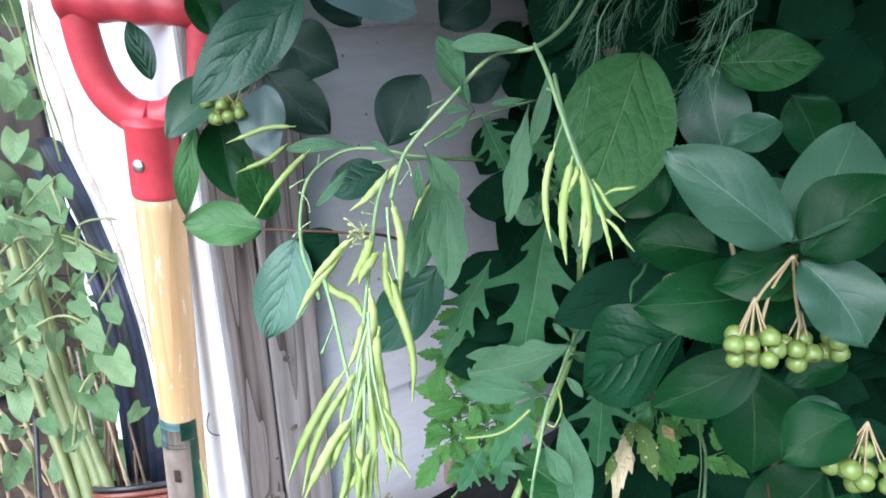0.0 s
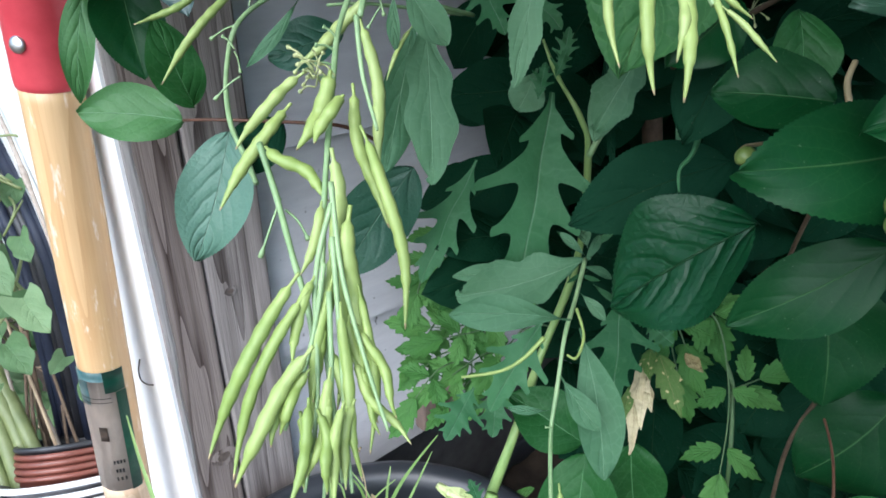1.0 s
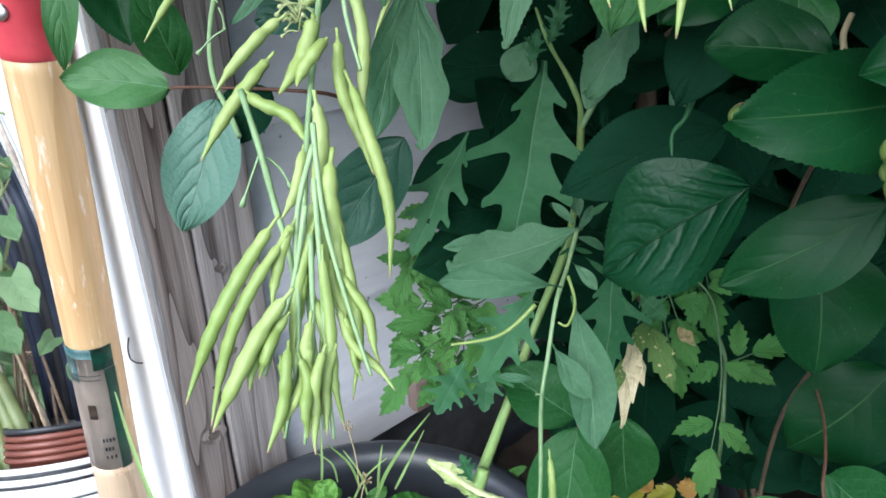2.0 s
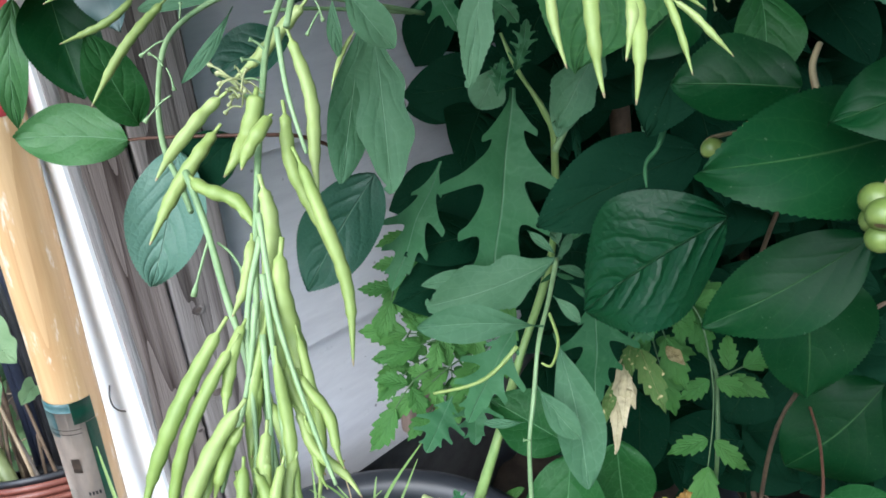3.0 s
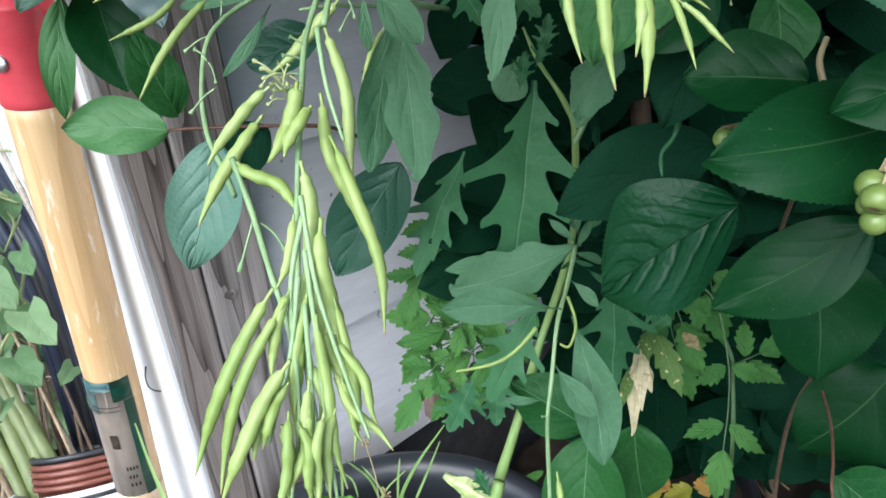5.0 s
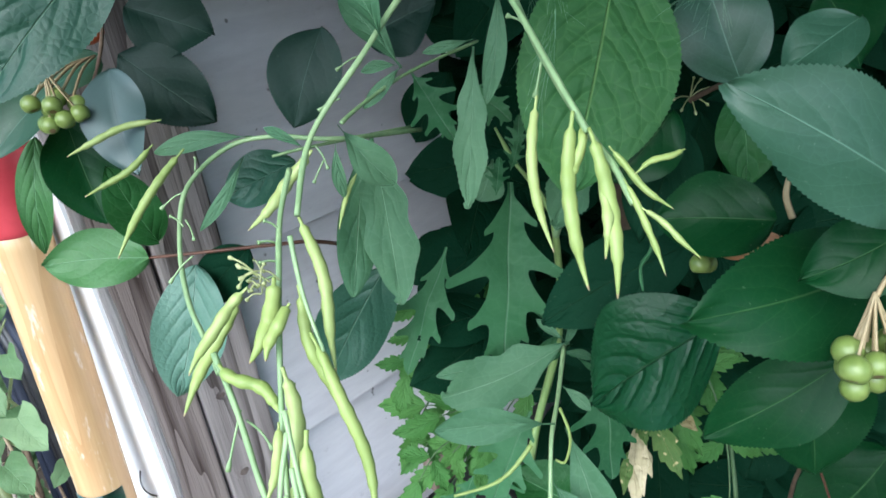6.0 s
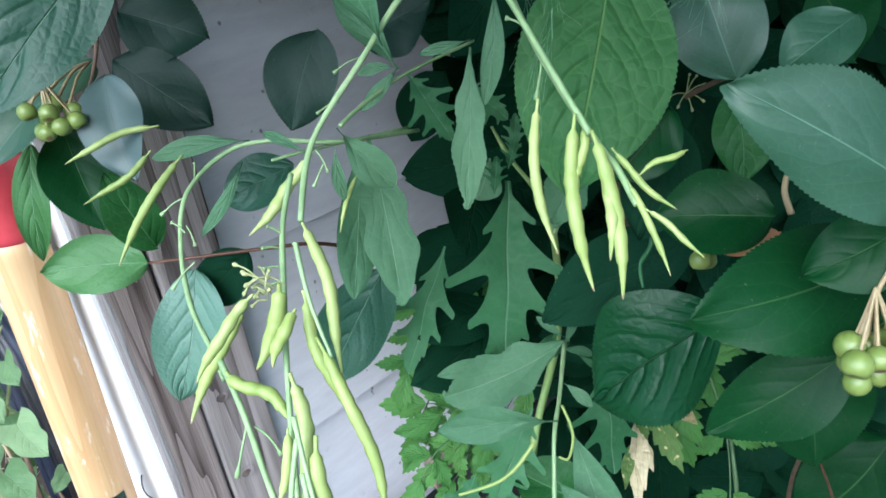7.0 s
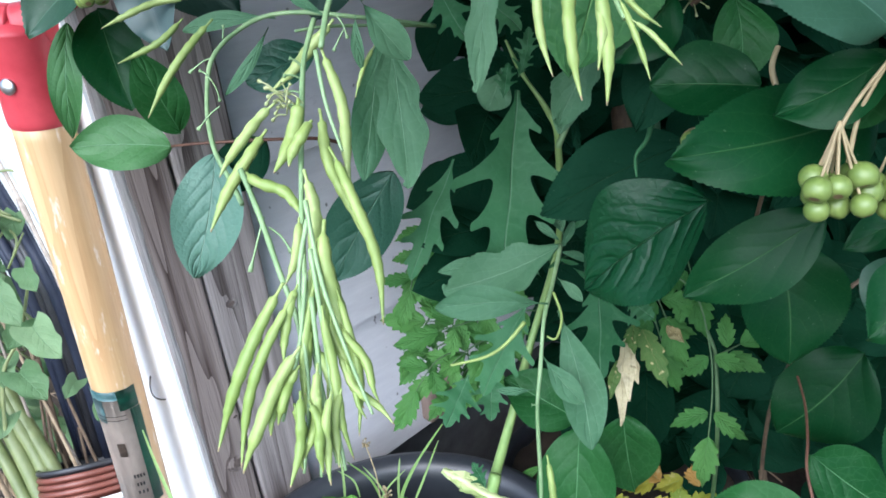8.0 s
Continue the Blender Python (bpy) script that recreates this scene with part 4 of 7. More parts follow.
stick_at((-0.340, 0.607, 0.099), (-0.405, 0.765, 0.323), 0.0021, TWIG_BROWN)
stick_at((-0.363, 0.620, 0.012), (-0.480, 0.782, 0.386), 0.0027, STRAW)
stick_at((-0.382, 0.570, 0.067), (-0.427, 0.772, 0.385), 0.0017, TWIG_BROWN)
stick_at((-0.412, 0.632, 0.010), (-0.447, 0.743, 0.401), 0.0022, DRY_VINE)
stick_at((-0.379, 0.584, 0.103), (-0.427, 0.770, 0.366), 0.0024, TWIG_BROWN)
stick_at((-0.359, 0.608, 0.072), (-0.441, 0.778, 0.361), 0.0022, STRAW)
stick_at((-0.315, 0.615, 0.057), (-0.409, 0.749, 0.369), 0.0021, TWIG_BROWN)
stick_at((-0.354, 0.617, 0.080), (-0.482, 0.765, 0.337), 0.0027, DRY_VINE)
stick_at((-0.400, 0.675, 0.055), (-0.411, 0.732, 0.361), 0.0036, TWIG_BROWN)
stick_at((-0.381, 0.568, 0.055), (-0.438, 0.793, 0.385), 0.0020, STRAW)
for i in range(22):
    rnd = random.Random(90 + i)
    a = Vector((rnd.uniform(-0.66, -0.36), rnd.uniform(0.66, 0.84), 0.0))
    b = a + Vector((rnd.uniform(-0.16, 0.05), rnd.uniform(-0.02, 0.08), rnd.uniform(0.12, 0.30)))
    c = part("dry_stalk", sweep(bmesh.new(), curve_points([a, a.lerp(b, 0.5) + Vector((0.01, 0.0, 0.01)), b], 5), lambda u, r=rnd.uniform(0.002, 0.0045): r * (1.1 - 0.5 * u), 7), STRAW)
    tagged(c, "dry tan plant stalk leaning behind the pots", "stalk", group="dry stalks")


def litter_mesh():
    bm = bmesh.new()
    rnd = random.Random(5)
    for _ in range(900):
        a = Vector((rnd.uniform(-1.1, 0.5), rnd.uniform(0.2, 1.3), rnd.uniform(0.008, 0.035)))
        ang, ln = rnd.uniform(0, math.tau), rnd.uniform(0.02, 0.09)
        sweep(bm, [a, a + Vector((math.cos(ang) * ln, math.sin(ang) * ln, rnd.uniform(-0.006, 0.01)))], rnd.uniform(0.0008, 0.002), 4)
    return bm


straw_litter = part("straw_litter", litter_mesh(), STRAW)
tagged(straw_litter, "scattered dry straw and stalk bits on the soil", "straw", kind="stuff")

dry_vine = part("dry_vine", sweep(bmesh.new(), curve_points([(-0.5, 0.902, 0.80), (-0.494, 0.898, 0.759), (-0.455, 0.852, 0.70), (-0.428, 0.808, 0.636), (-0.385, 0.757, 0.575), (-0.352, 0.711, 0.516), (-0.330, 0.682, 0.453), (-0.315, 0.665, 0.40)], 8), lambda u: 0.0022 + 0.0012 * max(0, math.sin(u * 40)) ** 3, 7), DRY_VINE)
tagged(dry_vine, "thin dry vine stem along the white wall", "vine")
wall_wire = thing('wall_wire', (-0.211, 0.539, 0.425), 'bent rusty wire on a nail in the white wall', 'wire')
part('wire', sweep(bmesh.new(), curve_points([(-0.224, 0.556, 0.438), (-0.230, 0.563, 0.423), (-0.231, 0.565, 0.412), (-0.222, 0.553, 0.416), (-0.211, 0.539, 0.425)], 6), 0.0006, 6), WIRE, wall_wire)

# ---- climbing vine on the open side ----
vine = thing("climbing_vine", (-0.62, 0.92, 0), "light green climbing vine with lobed leaves over canes", "vine")
rnd = random.Random(21)
for i in range(9):
    a = Vector((rnd.uniform(-0.85, -0.42), rnd.uniform(0.78, 1.1), 0.0))
    pts = [a]
    for k in range(6):
        pts.append(pts[-1] + Vector((rnd.uniform(-0.05, 0.05), rnd.uniform(-0.03, 0.03), rnd.uniform(0.10, 0.19))))
    stem_on(vine, "vine_stem", pts, 0.0022, 0.0012, CANE)
leaf_on(vine, (-0.548, 1.009, 0.754), (-0.563, 0.978, 0.730), 0.033, IVY, -13, 'heart', 0.0)
leaf_on(vine, (-0.565, 0.952, 0.745), (-0.547, 0.918, 0.714), 0.031, IVY, -20, 'vine', 0.0)
leaf_on(vine, (-0.535, 0.882, 0.704), (-0.524, 0.848, 0.675), 0.030, IVY, -17, 'heart', 0.0)
leaf_on(vine, (-0.522, 0.903, 0.678), (-0.531, 0.874, 0.658), 0.028, IVY, -5, 'vine', 0.0)
leaf_on(vine, (-0.525, 0.857, 0.644), (-0.518, 0.825, 0.617), 0.029, IVY, 4, 'heart', 0.0)
leaf_on(vine, (-0.526, 0.859, 0.620), (-0.492, 0.832, 0.605), 0.026, IVY, -10, 'heart', 0.0)
leaf_on(vine, (-0.481, 0.807, 0.598), (-0.460, 0.778, 0.578), 0.025, IVY, -10, 'vine', 0.0)
leaf_on(vine, (-0.469, 0.815, 0.592), (-0.438, 0.789, 0.581), 0.023, IVY, -10, 'vine', 0.0)
leaf_on(vine, (-0.460, 0.778, 0.578), (-0.430, 0.750, 0.563), 0.026, IVY, 4, 'vine', 0.0)
leaf_on(vine, (-0.488, 0.772, 0.564), (-0.461, 0.743, 0.545), 0.028, IVY, -23, 'heart', 0.0)
leaf_on(vine, (-0.436, 0.765, 0.546), (-0.432, 0.735, 0.525), 0.027, IVY, -20, 'heart', 0.0)
leaf_on(vine, (-0.419, 0.738, 0.533), (-0.388, 0.712, 0.520), 0.026, IVY, -14, 'heart', 0.0)
leaf_on(vine, (-0.387, 0.755, 0.522), (-0.387, 0.728, 0.506), 0.023, IVY, 12, 'heart', 0.0)
leaf_on(vine, (-0.491, 0.748, 0.503), (-0.495, 0.719, 0.485), 0.028, IVY, 16, 'heart', 0.0)
leaf_on(vine, (-0.378, 0.716, 0.478), (-0.360, 0.689, 0.464), 0.022, IVY, 16, 'vine', 0.0)
leaf_on(vine, (-0.402, 0.698, 0.459), (-0.378, 0.670, 0.441), 0.027, IVY, 18, 'vine', 0.0)
leaf_on(vine, (-0.359, 0.659, 0.442), (-0.328, 0.630, 0.424), 0.032, IVY, -5, 'vine', 0.0)
leaf_on(vine, (-0.388, 0.696, 0.428), (-0.396, 0.670, 0.415), 0.026, IVY, 9, 'vine', 0.0)
leaf_on(vine, (-0.379, 0.644, 0.403), (-0.348, 0.616, 0.389), 0.031, IVY, -11, 'vine', 0.0)
leaf_on(vine, (-0.423, 0.701, 0.385), (-0.418, 0.674, 0.370), 0.025, IVY, 5, 'vine', 0.0)
leaf_on(vine, (-0.429, 0.679, 0.330), (-0.433, 0.654, 0.322), 0.023, IVY, 12, 'heart', 0.0)
leaf_on(vine, (-0.480, 0.713, 0.416), (-0.465, 0.685, 0.399), 0.026, IVY, 21, 'vine', 0.0)
leaf_on(vine, (-0.514, 0.710, 0.407), (-0.484, 0.683, 0.394), 0.026, IVY, -16, 'heart', 0.0)
leaf_on(vine, (-0.498, 0.696, 0.372), (-0.480, 0.667, 0.354), 0.028, IVY, 5, 'heart', 0.0)
leaf_on(vine, (-0.455, 0.669, 0.359), (-0.433, 0.645, 0.353), 0.020, IVY, 14, 'vine', 0.0)
leaf_on(vine, (-0.442, 0.585, 0.363), (-0.437, 0.558, 0.350), 0.025, IVY, -20, 'vine', 0.0)
leaf_on(vine, (-0.471, 0.708, 0.268), (-0.477, 0.681, 0.254), 0.029, IVY, 17, 'vine', 0.0)
leaf_on(vine, (-0.296, 0.613, 0.380), (-0.295, 0.589, 0.376), 0.017, IVY, 0, 'heart', 0.0)
leaf_on(vine, (-0.429, 0.736, 0.473), (-0.400, 0.711, 0.465), 0.022, IVY, 10, 'vine', 0.0)
leaf_on(vine, (-0.470, 0.774, 0.515), (-0.457, 0.747, 0.500), 0.021, IVY, 10, 'vine', 0.0)
leaf_on(vine, (-0.515, 0.771, 0.562), (-0.493, 0.742, 0.542), 0.026, IVY, -6, 'vine', 0.0)
leaf_on(vine, (-0.534, 0.791, 0.612), (-0.512, 0.761, 0.589), 0.028, IVY, 8, 'vine', 0.0)
leaf_on(vine, (-0.527, 0.708, 0.457), (-0.511, 0.679, 0.437), 0.027, IVY, -15, 'vine', 0.0)
leaf_on(vine, (-0.355, 0.689, 0.355), (-0.360, 0.666, 0.351), 0.018, IVY, 0, 'vine', 0.0)
leaf_on(vine, (-0.497, 0.752, 0.459), (-0.472, 0.725, 0.444), 0.024, IVY, -5, 'vine', 0.0)
leaf_on(vine, (-0.476, 0.757, 0.417), (-0.464, 0.730, 0.404), 0.021, IVY, -14, 'heart', 0.0)
leaf_on(vine, (-0.485, 0.796, 0.583), (-0.483, 0.768, 0.567), 0.023, IVY, -12, 'vine', 0.0)
leaf_on(vine, (-0.562, 0.785, 0.490), (-0.535, 0.758, 0.477), 0.024, IVY, 35, 'heart', 0.0)
leaf_on(vine, (-0.485, 0.826, 0.591), (-0.482, 0.800, 0.581), 0.016, IVY, 9, 'heart', 0.0)
leaf_on(vine, (-0.556, 0.823, 0.531), (-0.561, 0.800, 0.528), 0.018, IVY, -26, 'heart', 0.0)
leaf_on(vine, (-0.482, 0.712, 0.447), (-0.454, 0.691, 0.447), 0.016, IVY, -20, 'vine', 0.0)
leaf_on(vine, (-0.527, 0.820, 0.591), (-0.500, 0.798, 0.588), 0.016, IVY, -29, 'vine', 0.0)
leaf_on(vine, (-0.529, 0.734, 0.372), (-0.540, 0.713, 0.374), 0.024, IVY, -34, 'vine', 0.0)
leaf_on(vine, (-0.516, 0.727, 0.419), (-0.493, 0.704, 0.415), 0.016, IVY, 0, 'heart', 0.0)
leaf_on(vine, (-0.545, 0.784, 0.374), (-0.520, 0.763, 0.374), 0.015, IVY, 36, 'vine', 0.0)
leaf_on(vine, (-0.525, 0.679, 0.335), (-0.517, 0.655, 0.330), 0.017, IVY, 12, 'vine', 0.0)
leaf_on(vine, (-0.518, 0.711, 0.312), (-0.519, 0.690, 0.313), 0.016, IVY, 9, 'heart', 0.0)
leaf_on(vine, (-0.550, 0.835, 0.551), (-0.540, 0.807, 0.535), 0.022, IVY, 11, 'heart', 0.0)
leaf_on(vine, (-0.524, 0.780, 0.427), (-0.512, 0.753, 0.415), 0.020, IVY, -13, 'vine', 0.0)
leaf_on(vine, (-0.553, 0.805, 0.444), (-0.555, 0.781, 0.437), 0.020, IVY, 30, 'vine', 0.0)
leaf_on(vine, (-0.472, 0.771, 0.479), (-0.446, 0.749, 0.479), 0.015, IVY, 32, 'vine', 0.0)
leaf_on(vine, (-0.553, 0.729, 0.314), (-0.527, 0.706, 0.311), 0.019, IVY, 10, 'heart', 0.0)
leaf_on(vine, (-0.528, 0.712, 0.434), (-0.536, 0.690, 0.433), 0.022, IVY, -8, 'vine', 0.0)
leaf_on(vine, (-0.467, 0.748, 0.566), (-0.435, 0.724, 0.562), 0.022, IVY, -36, 'heart', 0.0)
leaf_on(vine, (-0.510, 0.732, 0.401), (-0.492, 0.709, 0.399), 0.013, IVY, 10, 'heart', 0.0)
leaf_on(vine, (-0.503, 0.742, 0.584), (-0.476, 0.717, 0.577), 0.019, IVY, -6, 'vine', 0.0)
leaf_on(vine, (-0.503, 0.722, 0.453), (-0.497, 0.699, 0.450), 0.013, IVY, -19, 'heart', 0.0)
leaf_on(vine, (-0.521, 0.875, 0.703), (-0.500, 0.849, 0.692), 0.016, IVY, -16, 'vine', 0.0)
stem_on(vine, 'vine_stem', [(-0.510, 0.764, 0.570), (-0.471, 0.759, 0.557), (-0.413, 0.749, 0.532), (-0.378, 0.742, 0.517)], 0.0022, 0.0016, CANE)
stem_on(vine, 'vine_stem', [(-0.512, 0.730, 0.485), (-0.472, 0.742, 0.515), (-0.439, 0.758, 0.557), (-0.451, 0.775, 0.600)], 0.0022, 0.0016, CANE)
stem_on(vine, 'vine_stem', [(-0.500, 0.708, 0.431), (-0.447, 0.720, 0.460), (-0.408, 0.715, 0.448), (-0.373, 0.700, 0.411)], 0.0022, 0.0016, CANE)
stem_on(vine, 'vine_stem', [(-0.430, 0.662, 0.315), (-0.422, 0.686, 0.375), (-0.399, 0.701, 0.411), (-0.382, 0.720, 0.459)], 0.0022, 0.0016, CANE)
stem_on(vine, 'vine_stem', [(-0.511, 0.747, 0.528), (-0.485, 0.754, 0.545), (-0.432, 0.754, 0.545), (-0.387, 0.745, 0.523)], 0.0022, 0.0016, CANE)
leaf_on(vine, (-0.409, 0.760, 0.355), (-0.401, 0.734, 0.350), 0.016, IVY, 20, 'heart', 0.0)
leaf_on(vine, (-0.412, 0.832, 0.517), (-0.384, 0.806, 0.515), 0.017, IVY, 7, 'heart', 0.0)
leaf_on(vine, (-0.467, 0.879, 0.514), (-0.454, 0.850, 0.503), 0.018, IVY, -25, 'vine', 0.0)
leaf_on(vine, (-0.436, 0.824, 0.387), (-0.413, 0.799, 0.385), 0.015, IVY, 19, 'vine', 0.0)
leaf_on(vine, (-0.451, 0.790, 0.306), (-0.466, 0.769, 0.307), 0.025, IVY, -29, 'heart', 0.0)
leaf_on(vine, (-0.461, 0.890, 0.471), (-0.465, 0.861, 0.458), 0.023, IVY, 30, 'heart', 0.0)
leaf_on(vine, (-0.451, 0.820, 0.412), (-0.442, 0.787, 0.394), 0.026, IVY, -24, 'vine', 0.0)
leaf_on(vine, (-0.432, 0.841, 0.443), (-0.421, 0.812, 0.432), 0.019, IVY, -39, 'heart', 0.0)
leaf_on(vine, (-0.432, 0.787, 0.372), (-0.403, 0.761, 0.367), 0.021, IVY, 9, 'vine', 0.0)
leaf_on(vine, (-0.429, 0.779, 0.361), (-0.413, 0.750, 0.351), 0.020, IVY, -1, 'vine', 0.0)
leaf_on(vine, (-0.437, 0.811, 0.364), (-0.429, 0.781, 0.351), 0.022, IVY, 36, 'heart', 0.0)
leaf_on(vine, (-0.429, 0.846, 0.394), (-0.443, 0.821, 0.389), 0.024, IVY, 32, 'vine', 0.0)
leaf_on(vine, (-0.452, 0.770, 0.360), (-0.457, 0.751, 0.365), 0.015, IVY, 19, 'vine', 0.0)
leaf_on(vine, (-0.468, 0.877, 0.470), (-0.470, 0.853, 0.467), 0.015, IVY, -35, 'vine', 0.0)
leaf_on(vine, (-0.435, 0.792, 0.406), (-0.438, 0.769, 0.405), 0.016, IVY, -17, 'vine', 0.0)
leaf_on(vine, (-0.425, 0.787, 0.407), (-0.429, 0.766, 0.410), 0.014, IVY, -2, 'heart', 0.0)
leaf_on(vine, (-0.438, 0.833, 0.421), (-0.412, 0.808, 0.419), 0.017, IVY, 0, 'heart', 0.0)
leaf_on(vine, (-0.450, 0.827, 0.385), (-0.422, 0.797, 0.375), 0.024, IVY, -15, 'vine', 0.0)
leaf_on(vine, (-0.477, 0.802, 0.371), (-0.463, 0.775, 0.363), 0.018, IVY, 17, 'vine', 0.0)
leaf_on(vine, (-0.447, 0.833, 0.344), (-0.447, 0.809, 0.341), 0.016, IVY, -8, 'heart', 0.0)
leaf_on(vine, (-0.534, 0.916, 0.382), (-0.518, 0.885, 0.368), 0.024, IVY, -29, 'vine', 0.0)
leaf_on(vine, (-0.461, 0.754, 0.234), (-0.432, 0.729, 0.233), 0.021, IVY, -27, 'vine', 0.0)
leaf_on(vine, (-0.475, 0.844, 0.401), (-0.456, 0.819, 0.399), 0.014, IVY, -33, 'vine', 0.0)
leaf_on(vine, (-0.496, 0.819, 0.390), (-0.475, 0.795, 0.390), 0.013, IVY, -23, 'heart', 0.0)
leaf_on(vine, (-0.538, 0.836, 0.249), (-0.508, 0.813, 0.253), 0.019, IVY, -23, 'heart', 0.0)
leaf_on(vine, (-0.529, 0.898, 0.345), (-0.533, 0.877, 0.348), 0.015, IVY, -4, 'vine', 0.0)
leaf_on(vine, (-0.512, 0.802, 0.238), (-0.479, 0.778, 0.238), 0.023, IVY, 0, 'vine', 0.0)
leaf_on(vine, (-0.545, 0.833, 0.247), (-0.521, 0.810, 0.249), 0.015, IVY, -19, 'heart', 0.0)
leaf_on(vine, (-0.503, 0.925, 0.491), (-0.471, 0.898, 0.488), 0.022, IVY, 34, 'heart', 0.0)
leaf_on(vine, (-0.467, 0.811, 0.306), (-0.435, 0.786, 0.307), 0.022, IVY, 22, 'heart', 0.0)
leaf_on(vine, (-0.540, 0.949, 0.414), (-0.528, 0.921, 0.404), 0.018, IVY, 14, 'heart', 0.0)
leaf_on(vine, (-0.518, 0.910, 0.345), (-0.490, 0.883, 0.340), 0.021, IVY, 35, 'heart', 0.0)
leaf_on(vine, (-0.495, 0.853, 0.434), (-0.468, 0.829, 0.435), 0.016, IVY, 28, 'vine', 0.0)
leaf_on(vine, (-0.505, 0.868, 0.393), (-0.498, 0.842, 0.388), 0.015, IVY, 39, 'vine', 0.0)
leaf_on(vine, (-0.493, 0.863, 0.402), (-0.500, 0.841, 0.403), 0.019, IVY, 39, 'vine', 0.0)
leaf_on(vine, (-0.465, 0.869, 0.322), (-0.481, 0.849, 0.324), 0.025, IVY, -37, 'vine', 0.0)
leaf_on(vine, (-0.440, 0.893, 0.452), (-0.445, 0.873, 0.456), 0.015, IVY, 36, 'heart', 0.0)
leaf_on(vine, (-0.469, 0.781, 0.294), (-0.441, 0.752, 0.286), 0.025, IVY, 27, 'heart', 0.0)
leaf_on(vine, (-0.543, 0.871, 0.232), (-0.544, 0.848, 0.232), 0.016, IVY, 25, 'heart', 0.0)
leaf_on(vine, (-0.456, 0.787, 0.321), (-0.441, 0.763, 0.321), 0.012, IVY, 8, 'vine', 0.0)
leaf_on(vine, (-0.453, 0.768, 0.271), (-0.425, 0.742, 0.268), 0.022, IVY, -8, 'heart', 0.0)
leaf_on(vine, (-0.469, 0.844, 0.315), (-0.459, 0.816, 0.306), 0.021, IVY, 5, 'heart', 0.0)
leaf_on(vine, (-0.567, 0.839, 0.234), (-0.532, 0.813, 0.231), 0.026, IVY, -4, 'heart', 0.0)
leaf_on(vine, (-0.490, 0.927, 0.377), (-0.495, 0.905, 0.377), 0.017, IVY, 28, 'heart', 0.0)
leaf_on(vine, (-0.478, 0.914, 0.427), (-0.476, 0.886, 0.415), 0.021, IVY, 18, 'heart', 0.0)
leaf_on(vine, (-0.493, 0.835, 0.271), (-0.479, 0.806, 0.259), 0.024, IVY, -1, 'heart', 0.0)
leaf_on(vine, (-0.482, 0.872, 0.417), (-0.455, 0.847, 0.416), 0.018, IVY, -17, 'heart', 0.0)
leaf_on(vine, (-0.491, 0.937, 0.421), (-0.499, 0.913, 0.418), 0.020, IVY, 35, 'vine', 0.0)
leaf_on(vine, (-0.485, 0.835, 0.268), (-0.472, 0.805, 0.254), 0.026, IVY, -19, 'heart', 0.0)
leaf_on(vine, (-0.464, 0.924, 0.459), (-0.436, 0.897, 0.454), 0.021, IVY, -24, 'vine', 0.0)
leaf_on(vine, (-0.465, 0.852, 0.185), (-0.441, 0.828, 0.187), 0.017, IVY, -12, 'heart', 0.0)
leaf_on(vine, (-0.477, 0.898, 0.293), (-0.448, 0.871, 0.289), 0.023, IVY, -12, 'vine', 0.0)
leaf_on(vine, (-0.457, 0.771, 0.197), (-0.430, 0.743, 0.191), 0.025, IVY, -27, 'vine', 0.0)
leaf_on(vine, (-0.487, 0.863, 0.180), (-0.485, 0.839, 0.177), 0.018, IVY, 26, 'heart', 0.0)
leaf_on(vine, (-0.467, 0.869, 0.366), (-0.440, 0.839, 0.357), 0.025, IVY, 39, 'vine', 0.0)
leaf_on(vine, (-0.471, 0.911, 0.285), (-0.475, 0.883, 0.275), 0.025, IVY, -13, 'vine', 0.0)
leaf_on(vine, (-0.463, 0.832, 0.205), (-0.430, 0.806, 0.204), 0.026, IVY, -29, 'heart', 0.0)
leaf_on(vine, (-0.473, 0.888, 0.274), (-0.489, 0.868, 0.276), 0.026, IVY, -19, 'heart', 0.0)
leaf_on(vine, (-0.503, 0.829, 0.227), (-0.477, 0.804, 0.227), 0.018, IVY, 24, 'vine', 0.0)
leaf_on(vine, (-0.417, 0.911, 0.368), (-0.431, 0.889, 0.367), 0.023, IVY, 38, 'heart', 0.0)
leaf_on(vine, (-0.417, 0.803, 0.250), (-0.415, 0.776, 0.242), 0.022, IVY, 6, 'vine', 0.0)
leaf_on(vine, (-0.506, 0.843, 0.239), (-0.476, 0.817, 0.237), 0.022, IVY, 1, 'heart', 0.0)
leaf_on(vine, (-0.503, 0.849, 0.211), (-0.498, 0.818, 0.197), 0.027, IVY, 17, 'vine', 0.0)
leaf_on(vine, (-0.436, 0.857, 0.268), (-0.442, 0.834, 0.266), 0.020, IVY, -21, 'heart', 0.0)
leaf_on(vine, (-0.483, 0.844, 0.183), (-0.496, 0.820, 0.178), 0.028, IVY, 28, 'vine', 0.0)
leaf_on(vine, (-0.449, 0.912, 0.344), (-0.434, 0.884, 0.336), 0.018, IVY, -32, 'heart', 0.0)
leaf_on(vine, (-0.429, 0.870, 0.279), (-0.434, 0.845, 0.273), 0.021, IVY, -6, 'heart', 0.0)
leaf_on(vine, (-0.500, 0.922, 0.278), (-0.515, 0.898, 0.273), 0.028, IVY, 35, 'vine', 0.0)
leaf_on(vine, (-0.461, 0.896, 0.330), (-0.461, 0.872, 0.326), 0.017, IVY, 14, 'vine', 0.0)
leaf_on(vine, (-0.474, 0.829, 0.180), (-0.449, 0.802, 0.177), 0.022, IVY, 25, 'vine', 0.0)
leaf_on(vine, (-0.470, 0.899, 0.270), (-0.445, 0.871, 0.263), 0.023, IVY, -19, 'vine', 0.0)
